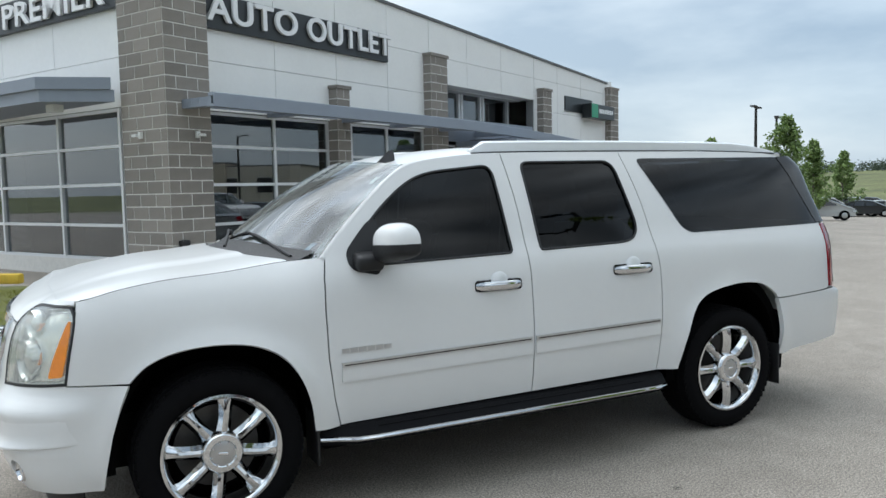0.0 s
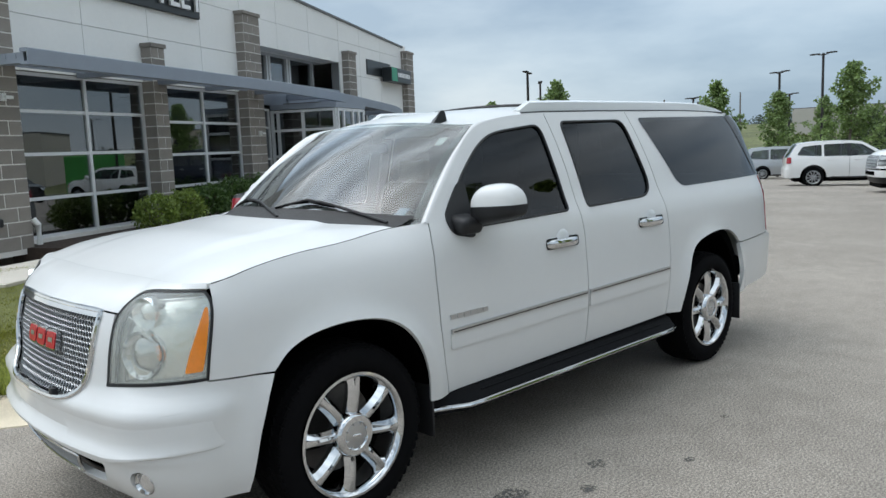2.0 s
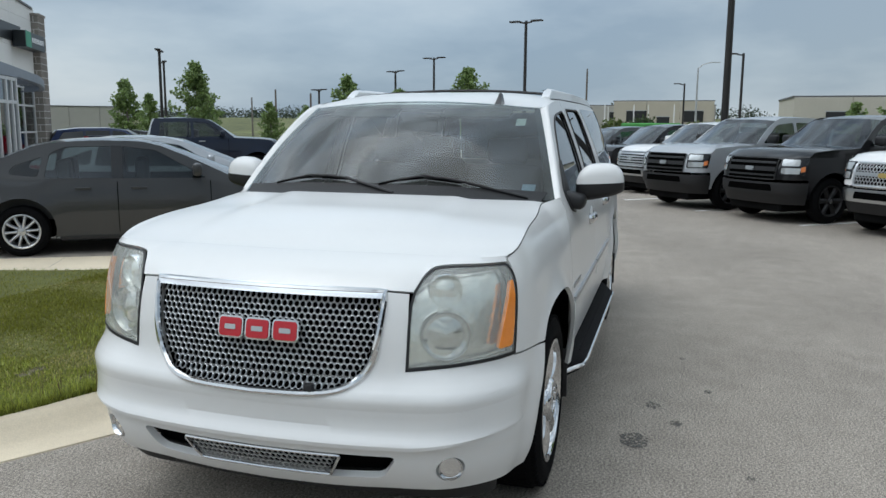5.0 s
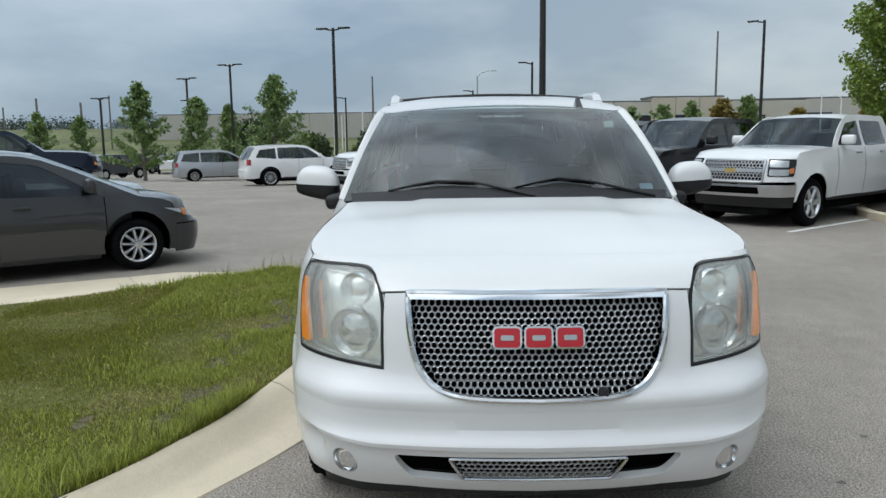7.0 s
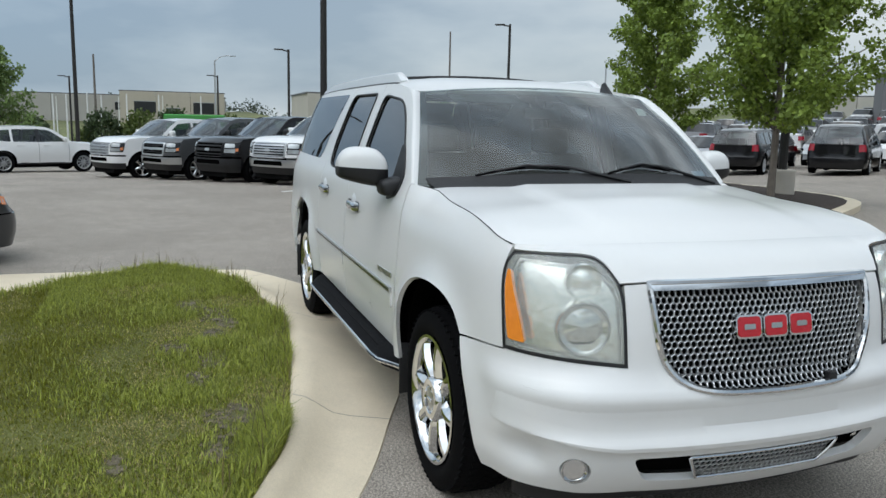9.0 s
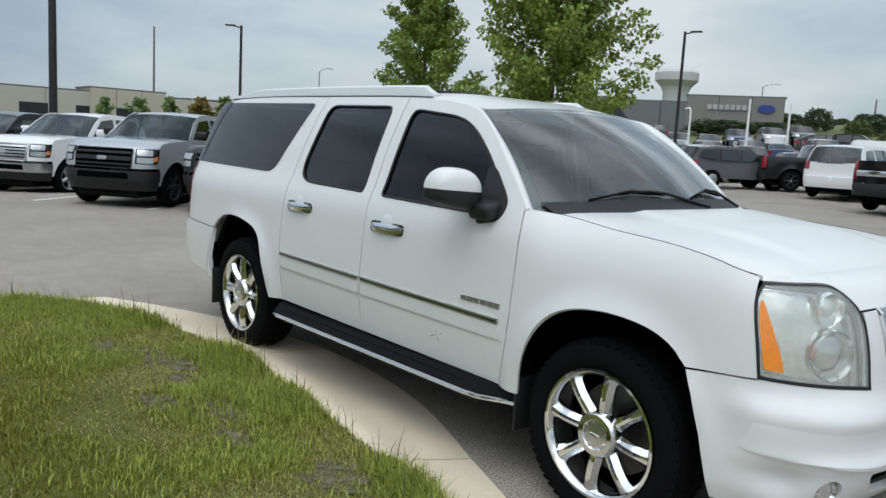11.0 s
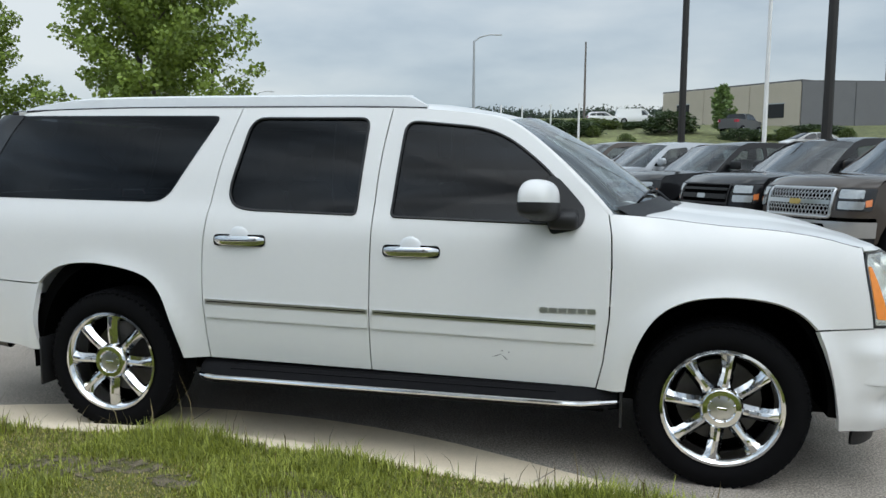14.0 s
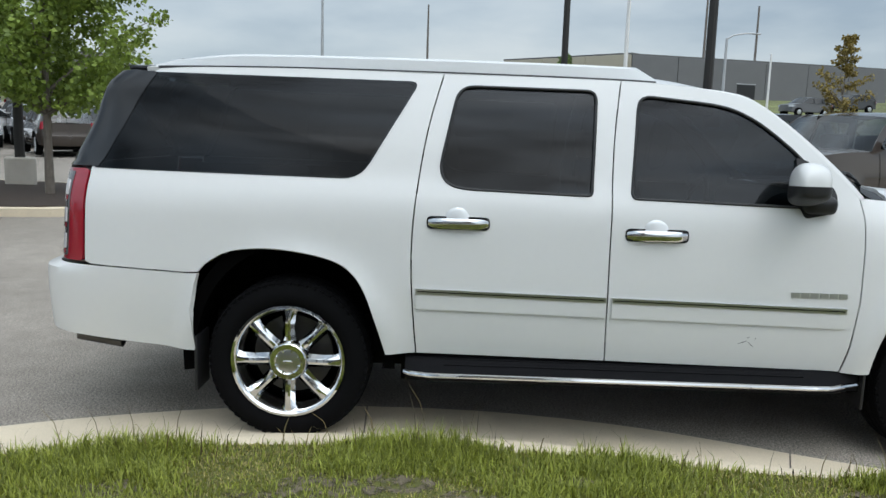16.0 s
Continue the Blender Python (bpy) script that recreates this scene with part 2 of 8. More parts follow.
def join(bm, other, m=None):
    if m is not None:
        bmesh.ops.transform(other, matrix=m, verts=other.verts)
    me = bpy.data.meshes.new("tmp")
    other.to_mesh(me)
    other.free()
    bm.from_mesh(me)
    bpy.data.meshes.remove(me)
    return bm


def xform(bm, m):
    bmesh.ops.transform(bm, matrix=m, verts=bm.verts)
    return bm


def lathe(profile, seg=32, axis="Y", bm=None):
    """Turns (radius, along) points round an axis."""
    bm = bm or bmesh.new()
    rings = []
    for r, a in profile:
        ring = []
        for i in range(seg):
            t = 2 * math.pi * i / seg
            c, s = r * math.cos(t), r * math.sin(t)
            ring.append(bm.verts.new({"Y": (c, a, s), "Z": (c, s, a), "X": (a, c, s)}[axis]))
        rings.append(ring)
    for a, b in zip(rings, rings[1:]):
        for i in range(seg):
            j = (i + 1) % seg
            bm.faces.new((a[i], a[j], b[j], b[i]))
    for ring in (rings[0], rings[-1]):
        if len(profile) and ring is rings[0] and profile[0][0] > 1e-4 or ring is rings[-1] and profile[-1][0] > 1e-4:
            pass
    return bm


def tube(points, radius, seg=8, bm=None, closed=False, caps=True, taper=None):
    """A round bar along points."""
    bm = bm or bmesh.new()
    pts = [Vector(p) for p in points]
    n = len(pts)
    rings = []
    up = Vector((0, 0, 1))
    for i, p in enumerate(pts):
        a, b = pts[(i - 1) % n] if closed or i else pts[0], pts[(i + 1) % n] if closed or i < n - 1 else pts[-1]
        d = (b - a).normalized()
        u = d.cross(up)
        if u.length < 1e-3:
            u = d.cross(Vector((1, 0, 0)))
        u.normalize()
        v = d.cross(u)
        r = radius if taper is None else radius * taper[i]
        rings.append([bm.verts.new(p + r * (math.cos(2 * math.pi * k / seg) * u + math.sin(2 * math.pi * k / seg) * v)) for k in range(seg)])
    pairs = list(zip(rings, rings[1:])) + ([(rings[-1], rings[0])] if closed else [])
    for a, b in pairs:
        for k in range(seg):
            j = (k + 1) % seg
            bm.faces.new((a[k], a[j], b[j], b[k]))
    if caps and not closed:
        bm.faces.new(rings[0])
        bm.faces.new(rings[-1])
    return bm


def pchip(pts):
    """Smooth function through (t, value) points, without overshoot."""
    t = np.array([p[0] for p in pts], float)
    v = np.array([p[1] for p in pts], float)
    o = np.argsort(t)
    t, v = t[o], v[o]
    h, dl = np.diff(t), np.diff(v) / np.diff(t)
    d = np.zeros(len(t))
    for i in range(1, len(t) - 1):
        if dl[i - 1] * dl[i] > 0:
            w1, w2 = 2 * h[i] + h[i - 1], h[i] + 2 * h[i - 1]
            d[i] = (w1 + w2) / (w1 / dl[i - 1] + w2 / dl[i])
    d[0], d[-1] = dl[0], dl[-1]

    def f(x):
        x = min(max(x, t[0]), t[-1])
        i = min(int(np.searchsorted(t, x, "right")) - 1, len(h) - 1)
        u = (x - t[i]) / h[i]
        return float(v[i] * (1 + 2 * u) * (1 - u) ** 2 + h[i] * d[i] * u * (1 - u) ** 2 + v[i + 1] * u * u * (3 - 2 * u) + h[i] * d[i + 1] * u * u * (u - 1))

    return f


def spline(pts, n=8, closed=False):
    """Catmull-Rom through 2D points."""
    out = []
    m = len(pts)
    for i in range(m if closed else m - 1):
        p0, p1, p2, p3 = (pts[(i + k) % m] if closed else pts[min(max(i + k, 0), m - 1)] for k in (-1, 0, 1, 2))
        for j in range(n):
            u = j / n
            out.append(tuple(0.5 * (2 * b + (c - a) * u + (2 * a - 5 * b + 4 * c - d) * u * u + (3 * b - a - 3 * c + d) * u ** 3) for a, b, c, d in zip(p0, p1, p2, p3)))
    if not closed:
        out.append(tuple(pts[-1]))
    return out


def rounded(pts, r, seg=5):
    """Polygon with its corners rounded by r (a number or one for each corner)."""
    out = []
    n = len(pts)
    for i in range(n):
        rr = r[i] if isinstance(r, (list, tuple)) else r
        p, a, b = Vector(pts[i]), Vector(pts[i - 1]), Vector(pts[(i + 1) % n])
        if rr <= 0:
            out.append(tuple(p))
            continue
        da, db = (a - p), (b - p)
        ra, rb = min(rr, da.length * 0.45), min(rr, db.length * 0.45)
        s, e = p + da.normalized() * ra, p + db.normalized() * rb
        for k in range(seg + 1):
            u = k / seg
            out.append(tuple((1 - u) ** 2 * s + 2 * u * (1 - u) * p + u * u * e))
    return out


def densify(pts, h, closed=True):
    out = []
    n = len(pts)
    for i in range(n if closed else n - 1):
        a, b = np.array(pts[i]), np.array(pts[(i + 1) % n])
        k = max(1, int(math.ceil(np.linalg.norm(b - a) / h)))
        out += [tuple(a + (b - a) * j / k) for j in range(k)]
    if not closed:
        out.append(tuple(pts[-1]))
    return out


def inside(p, poly):
    x, y = p
    c = False
    for i in range(len(poly)):
        (x1, y1), (x2, y2) = poly[i - 1], poly[i]
        if (y1 > y) != (y2 > y) and x < (x2 - x1) * (y - y1) / (y2 - y1) + x1:
            c = not c
    return c


def near_edge(p, poly, h):
    px, py = p
    for i in range(len(poly)):
        (x1, y1), (x2, y2) = poly[i - 1], poly[i]
        if abs(px - x1) > h * 3 and abs(px - x2) > h * 3:
            continue
        dx, dy = x2 - x1, y2 - y1
        q = dx * dx + dy * dy
        u = 0 if q == 0 else min(1, max(0, ((px - x1) * dx + (py - y1) * dy) / q))
        if (px - x1 - u * dx) ** 2 + (py - y1 - u * dy) ** 2 < h * h:
            return True
    return False


def patch(outline, fn, h=0.04, holes=(), flange=0.015, mirror=False, dist=0.0):
    """A curved panel: a polygon of the plane, filled with a fine net, laid on the surface fn(u, v) and turned in at its edges."""
    loops = [densify(lp, h) for lp in (outline, *holes)]
    pts, edges, polys = [], [], []
    for lp in loops:
        b = len(pts)
        pts += lp
        edges += [(b + i, b + (i + 1) % len(lp)) for i in range(len(lp))]
    us, vs = [p[0] for p in loops[0]], [p[1] for p in loops[0]]
    nu, nv = int((max(us) - min(us)) / h) + 1, int((max(vs) - min(vs)) / h) + 1
    for i in range(nu):
        for j in range(nv):
            p = (min(us) + (i + 0.5) * h, min(vs) + (j + 0.5) * h)
            if inside(p, loops[0]) and not any(inside(p, q) for q in loops[1:]) and not any(near_edge(p, q, h * 0.45) for q in loops):
                pts.append(p)
    v2, e2, f2, *_ = delaunay_2d_cdt([Vector(p) for p in pts], edges, [], 2, 1e-6)
    eps = 1e-3
    verts, norms = [], []
    for p in v2:
        a = Vector(fn(p[0], p[1]))
        du, dv = Vector(fn(p[0] + eps, p[1])) - a, Vector(fn(p[0], p[1] + eps)) - a
        n = du.cross(dv)
        n = n.normalized() if n.length > 1e-12 else Vector((0, 0, 1))
        norms.append(n)
        verts.append(a)
    keep = []
    for f in f2:
        c = (sum(v2[k][0] for k in f) / len(f), sum(v2[k][1] for k in f) / len(f))
        if inside(c, loops[0]) and not any(inside(c, q) for q in loops[1:]):
            keep.append(tuple(f))
    return verts, norms, keep


def panel(name, outline, fn, material, parent, outward, h=0.04, holes=(), flange=0.015, flip=False, dist=0.0, label="", sharp=40):
    """Panel object; outward(point) tells roughly which way is out; flip mirrors it in y; dist lifts it off the surface."""
    verts, norms, faces = patch(outline, fn, h, holes)
    for i, n in enumerate(norms):
        if n.dot(outward(verts[i])) < 0:
            norms[i] = -n
    verts = [v + n * dist for v, n in zip(verts, norms)]
    count = {}
    ff = []
    for f in faces:
        a, b, c = (verts[k] for k in f[:3])
        nn = (b - a).cross(c - a)
        if nn.dot(norms[f[0]]) < 0:
            f = tuple(reversed(f))
        ff.append(f)
        for i in range(len(f)):
            e = (f[i], f[(i + 1) % len(f)])
            count[e] = count.get(e, 0) + 1
    n0 = len(verts)
    if flange:
        idx = {}
        for (a, b) in [e for e in count if (e[1], e[0]) not in count]:
            for k in (a, b):
                if k not in idx:
                    idx[k] = len(verts)
                    verts.append(verts[k] - norms[k] * flange)
            ff.append((b, a, idx[a], idx[b]))
    if flip:
        verts = [Vector((v.x, -v.y, v.z)) for v in verts]
        ff = [tuple(reversed(f)) for f in ff]
    return mesh_obj(name, verts, ff, material, parent, label, sharp=sharp)

# -- ground, lawn, kerbs
def smooth01(a, b, x):
    u = min(1.0, max(0.0, (x - a) / (b - a)))
    return u * u * (3 - 2 * u)


HILL_Y, HILL_Z = (40, 50, 60, 70, 80, 110, 150, 220), (0.8, 1.6, 2.9, 4.4, 5.5, 7.7, 11.0, 12.6)


FALL_X, FALL_Z = (-300, -240, -170, -120, -80, -60, -45, -30, -15), (4.0, 4.0, 1.0, -1.2, -2.0, -1.6, -1.05, -0.5, 0.0)


def ground_z(x, y):
    """The lot falls away from the building's end; the far fields rise gently beyond the lots."""
    if y < 38:
        return 0.6 * smooth01(60, 200, -x) + float(np.interp(x, FALL_X, FALL_Z)) * float(np.interp(y, (20, 34), (1, 0))) + float(np.interp(y, (14, 20, 34, 40), (0, 0.2, 0.6, 0.8)))
    w = smooth01(-80, -25, x)
    return (1 - w) * (0.8 + 6.2 * smooth01(40, 130, y)) + w * float(np.interp(y, HILL_Y, HILL_Z)) + 0.6 * smooth01(60, 200, -x)


def asphalt():
    """Worn asphalt: pale stones of two sizes in a grey binder, with broad worn and darker patches."""
    m = bpy.data.materials.new("asphalt")
    m.use_nodes = True
    nt = m.node_tree
    n, l = nt.nodes.new, nt.links.new
    b = nt.nodes["Principled BSDF"]
    b.inputs["Roughness"].default_value, b.inputs["Specular IOR Level"].default_value = 0.85, 0.3
    co = n("ShaderNodeTexCoord")
    rgb = n("ShaderNodeRGB")
    rgb.outputs[0].default_value = (0.262, 0.231, 0.197, 1)
    last = rgb.outputs[0]
    fine = None
    for scale, detail, f0, f1, lo, hi in ((78, 2.5, 0.33, 0.67, 0.58, 1.46), (170, 1.0, 0.30, 0.70, 0.48, 1.62), (4.5, 5.0, 0.3, 0.7, 0.90, 1.10), (0.42, 4.0, 0.3, 0.7, 0.84, 1.14)):
        t, mr, vm = n("ShaderNodeTexNoise"), n("ShaderNodeMapRange"), n("ShaderNodeVectorMath")
        t.inputs["Scale"].default_value, t.inputs["Detail"].default_value = scale, detail
        mr.inputs["From Min"].default_value, mr.inputs["From Max"].default_value = f0, f1
        mr.inputs["To Min"].default_value, mr.inputs["To Max"].default_value = lo, hi
        vm.operation = "SCALE"
        l(co.outputs["Object"], t.inputs["Vector"])
        l(t.outputs["Fac"], mr.inputs["Value"])
        l(last, vm.inputs[0])
        l(mr.outputs["Result"], vm.inputs["Scale"])
        last = vm.outputs["Vector"]
        fine = fine or t
    l(last, b.inputs["Base Color"])
    bp = n("ShaderNodeBump")
    bp.inputs["Strength"].default_value, bp.inputs["Distance"].default_value = 0.35, 0.004
    l(fine.outputs["Fac"], bp.inputs["Height"])
    l(bp.outputs["Normal"], b.inputs["Normal"])
    return m


ASPHALT = asphalt()
CONCRETE = mat("concrete", (0.66, 0.565, 0.42), 0.8, var=0.06, scale=4.0, bump=0.2, bscale=140, stain=0.12, grain=(150, 0.06))
WALKMAT = mat("walk_concrete", (0.55, 0.50, 0.43), 0.8, var=0.05, scale=5.0, bump=0.2, bscale=120, stain=0.05)
GRASSMAT = mat("turf", (0.105, 0.112, 0.024), 0.9, var=0.3, scale=7.0, bump=0.6, bscale=60, stain=0.2)
FIELD = mat("meadow", (0.115, 0.125, 0.045), 0.95, var=0.36, scale=0.55, stain=0.55, bump=1.0, bscale=5, grain=(2.2, 0.35))
MULCH = mat("mulch", (0.045, 0.030, 0.022), 0.95, var=0.35, scale=14, bump=1.0, bscale=45)
PAINTLINE = mat("line_paint", (0.70, 0.70, 0.67), 0.7, var=0.12, scale=10)
YELLOW = mat("kerb_yellow", (0.65, 0.44, 0.05), 0.7, var=0.12, scale=8)


def grid_ground():
    ax = [-2500, -1500, -900, -600, -400, -300, -240, -200, -170, -145, -120, -100, -80, -60, -45, -30, -15, 0, 15, 30, 45, 60, 80, 100, 120, 145, 170, 200, 240, 300, 400, 600, 900, 1500, 2500]
    ay = [-2500, -1500, -900, -500, -300, -200, -120, -60, -30, 0, 14, 20, 34, 40, 46, 52, 58, 62, 66, 72, 80, 88, 96, 104, 112, 120, 130, 150, 200, 300, 500, 900, 1500, 2500]
    vv = [(x, y, ground_z(x, y)) for y in ay for x in ax]
    n = len(ax)
    ff = [(j * n + i, j * n + i + 1, (j + 1) * n + i + 1, (j + 1) * n + i) for j in range(len(ay) - 1) for i in range(n - 1)]
    lot = lambda x, y: -72 < x < 60 and -60 < y < 61.9
    me = bpy.data.meshes.new("ground")
    me.from_pydata(vv, [], ff)
    me.materials.append(ASPHALT)
    me.materials.append(FIELD)
    for p in me.polygons:
        p.material_index = 0 if lot(p.center.x, p.center.y) else 1
        p.use_smooth = True
    return tagged(new("ground", me), "worn grey asphalt lot with green meadow beyond", "ground", "", "structure")


grid_ground()

LAWN = [(16, -10.4), (9, -6.2), (4.0, -3.08), (2.19, -1.96), (1.62, -1.68), (1.25, -1.55), (0.70, -1.46), (0.10, -1.37), (-0.6, -1.28), (-1.2, -1.27), (-1.75, -1.33), (-2.3, -1.45), (-2.75, -1.60), (-3.1, -1.86), (-3.28, -2.12),
        (-3.15, -2.36), (-2.95, -2.6), (-2.39, -3.42), (-1.8, -4.3), (-1.33, -5.1), (-0.75, -6.5), (-0.35, -7.5), (0.2, -8.0), (4.0, -10.0), (16, -16.5)]
KERB = [(16, -9.9), (9, -5.75), (4.2, -2.75), (2.43, -1.74), (1.99, -1.46), (1.66, -1.27), (1.31, -1.10), (0.83, -0.92), (0.42, -0.72), (-0.3, -0.52), (-1.2, -0.45), (-2.25, -0.60), (-2.85, -0.82), (-3.45, -1.09), (-4.1, -1.48), (-4.72, -1.92),
        (-4.98, -2.3), (-4.75, -2.75), (-4.05, -3.65), (-3.55, -4.55), (-3.1, -5.4), (-2.45, -6.6), (-2.0, -7.6)]


def resample(pts, n):
    a = np.array(pts, float)
    s = np.r_[0, np.cumsum(np.hypot(*np.diff(a, axis=0).T))]
    t = np.linspace(0, s[-1], n)
    return np.c_[np.interp(t, s, a[:, 0]), np.interp(t, s, a[:, 1])], s[-1]


def lawn_z(x, y):
    d = math.hypot(x + 0.5, y + 1.2)
    return 0.10 + 0.03 * smooth01(0.2, 2.5, d) + 0.10 * smooth01(-4.0, -9.5, y) + 0.015 * noise.noise(Vector((x * 0.8, y * 0.8, 0)))


lawn_loop = spline(LAWN[1:-2], 5) + [LAWN[-2], LAWN[-1], LAWN[0]]
lawn = panel("lawn", lawn_loop, lambda x, y: (x, y, lawn_z(x, y)), GRASSMAT, None, lambda p: Vector((0, 0, 1)), 0.25, (), 0.06)
tagged(lawn, "mown green lawn with worn patches, raised behind the kerb", "lawn", "", "structure")


def kerb_strip():
    """Low rolled concrete kerb between asphalt and lawn, in cast lengths with joints."""
    inner, _ = resample(spline(LAWN[1:22], 6), 240)
    outer0 = np.array(spline(KERB[1:], 6))
    kerb = new("kerb")
    tagged(kerb, "pale tan concrete kerb and gutter with joints", "kerb", "", "structure")
    rows = []
    for p in inner:
        d = np.hypot(*(outer0 - p).T)
        rows.append(d.argmin())
    idx = np.maximum.accumulate(np.array(rows))
    outer = outer0[idx].astype(float)
    ker = np.ones(9) / 9
    for c in (0, 1):
        pad = np.r_[[outer[0, c]] * 4, outer[:, c], [outer[-1, c]] * 4]
        outer[:, c] = np.convolve(pad, ker, "valid")
    seg = np.r_[0, np.cumsum(np.hypot(*np.diff(inner, axis=0).T))]
    start = 0
    prof = [(-0.03, 0.085), (0.03, 0.112), (0.14, 0.108), (0.24, 0.085), (0.42, 0.030), (0.6, 0.016), (0.97, 0.008), (1.0, -0.02)]
    while start < len(inner) - 2:
        end = start + 1
        while end < len(inner) - 1 and seg[end] - seg[start] < 1.9:
            end += 1
        vv, ff = [], []
        m = len(prof)
        for i in range(start, end + 1):
            for u, z in prof:
                q = inner[i] + (outer[i] - inner[i]) * u
                if i in (start, end):
                    t = inner[min(i + 1, len(inner) - 1)] - inner[max(i - 1, 0)]
                    t = t / (np.hypot(*t) + 1e-9)
                    q = q + t * (0.004 if i == start else -0.004)
                zz = z + (lawn_z(inner[i][0], inner[i][1]) - 0.10) * max(0, 1 - u * 3)
                vv.append((q[0], q[1], zz))
        for i in range(end - start):
            for j in range(m - 1):
                ff.append((i * m + j, i * m + j + 1, (i + 1) * m + j + 1, (i + 1) * m + j))
        ob = mesh_obj("kerb_length", vv, ff, CONCRETE, kerb, sharp=40)
        start = end
    return kerb


kerb_strip()
# the wide walk along the building, a planting bed, and a yellow-painted stretch of kerb
O2, U2, N2 = Vector((-5.464, -13.622)), Vector((-0.878, -0.479)), Vector((-0.479, 0.878))


def wall_xy(a, off):
    p = O2 + U2 * a + N2 * off
    return p.x, p.y


def slab(name, pts, z0, z1, material, label, category, h=1.5, kind="structure"):
    bm = bmesh.new()
    lo, hi = [bm.verts.new((x, y, z0)) for x, y in pts], [bm.verts.new((x, y, z1)) for x, y in pts]
    bm.faces.new(hi)
    for i in range(len(pts)):
        j = (i + 1) % len(pts)
        bm.faces.new((lo[i], lo[j], hi[j], hi[i]))
    return tagged(part(name, bm, material, None, "", False), label, category, "", kind)


walk_kids = slab("pavement", [wall_xy(-9, 1.6), wall_xy(-9, 3.0), wall_xy(16, 3.0), wall_xy(16, 1.6)], -0.2, 0.215, WALKMAT, "pale concrete walk along the building", "walk")
for a in np.arange(-8.2, 15.5, 1.5):
    x, y = wall_xy(a, 2.3)
    ob = part("walk_slab", xform(box_bm(0, 0, 0, 1.492, 1.39, 0.03, 0.006, 1), Matrix.Translation((x, y, 0.21)) @ Matrix.Rotation(math.atan2(U2.y, U2.x), 4, "Z")), WALKMAT, walk_kids, "", False)
slab("planting_bed", [wall_xy(-6.0, 0.02), wall_xy(-6.0, 1.59), wall_xy(2.6, 1.59), wall_xy(2.6, 0.02)], -0.2, 0.25, MULCH, "dark mulch planting bed below the windows", "planting bed")
slab("entry_pad", [wall_xy(2.62, 0.02), wall_xy(2.62, 1.59), wall_xy(16, 1.59), wall_xy(16, 0.02)], -0.2, 0.22, WALKMAT, "concrete pad before the entrance", "pavement")
x0, y0 = 3.6, -11.6
bm = box_bm(0, 0, 0, 2.6, 0.17, 0.17, 0.03, 2)
tagged(part("painted_kerb", xform(bm, Matrix.Translation((3.9, -10.95, 0.26)) @ Matrix.Rotation(radians(-31), 4, "Z")), YELLOW, None), "yellow-painted kerb at the walk's end", "kerb", "", "structure")
# parking lines
for x, y, hd, ln in [(-7.2, 5.2, -52, 5.0), (-9.55, 3.65, -52, 5.0), (-11.5, 1.95, -50, 5.0), (-13.5, 0.4, -49, 5.0), (-3.05, -3.9, 126, 0.9)]:
    px, py = x - ln / 2 * math.cos(radians(hd)), y - ln / 2 * math.sin(radians(hd))
    bm = box_bm(0, 0, 0, ln, 0.10, 0.004)
    tagged(part("parking_line", xform(bm, Matrix.Translation((px, py, 0.004)) @ Matrix.Rotation(radians(hd), 4, "Z")), PAINTLINE, None), "worn white parking line on the asphalt", "road marking", "parking lines", "structure")
# oil stains and dark spots on the asphalt
STAIN = mat("oil_stain", (0.10, 0.096, 0.088), 0.8, var=0.3, scale=12)


def ragged_edges(m, scale, f0, f1, lo, hi):
    """Lets what lies below show through in a fine broken pattern."""
    nt = m.node_tree
    tr, mx, nz, cr, co = (nt.nodes.new(q) for q in ("ShaderNodeBsdfTransparent", "ShaderNodeMixShader", "ShaderNodeTexNoise", "ShaderNodeMapRange", "ShaderNodeTexCoord"))
    nz.inputs["Scale"].default_value, nz.inputs["Detail"].default_value = scale, 4.0
    cr.inputs["From Min"].default_value, cr.inputs["From Max"].default_value = f0, f1
    cr.inputs["To Min"].default_value, cr.inputs["To Max"].default_value = lo, hi
    nt.links.new(co.outputs["Object"], nz.inputs["Vector"])
    nt.links.new(nz.outputs["Fac"], cr.inputs["Value"])
    nt.links.new(cr.outputs["Result"], mx.inputs["Fac"])
    nt.links.new(tr.outputs[0], mx.inputs[1])
    nt.links.new(nt.nodes["Principled BSDF"].outputs[0], mx.inputs[2])
    nt.links.new(mx.outputs[0], nt.nodes["Material Output"].inputs["Surface"])


ragged_edges(STAIN, 55.0, 0.40, 0.60, 0.05, 0.85)
rs = random.Random(5)
for x, y, r in [(1.03, 1.33, 0.085), (0.72, 1.55, 0.035), (0.45, 1.42, 0.045), (1.35, 1.9, 0.022), (0.1, 1.75, 0.025), (2.4, 1.6, 0.028), (2.1, 2.1, 0.02), (1.7, 2.4, 0.018), (2.9, 1.9, 0.018), (1.9, 1.5, 0.02), (-0.6, 1.6, 0.025)]:
    loop = [(x + r * (0.75 + 0.45 * rs.random()) * math.cos(t) * 1.3, y + r * (0.75 + 0.45 * rs.random()) * math.sin(t)) for t in np.linspace(0, 2 * math.pi, 15)[:-1]]
    ob = panel("oil_stain", rounded(loop, 0.02, 2), lambda u, v: (u, v, 0.004), STAIN, None, lambda p: Vector((0, 0, 1)), 0.05, (), 0.0)
    tagged(ob, "dark oil spot on the asphalt", "stain", "oil spots", "structure")

# -- the white long SUV, the subject: x ahead, y to its left, origin on the ground between the axles


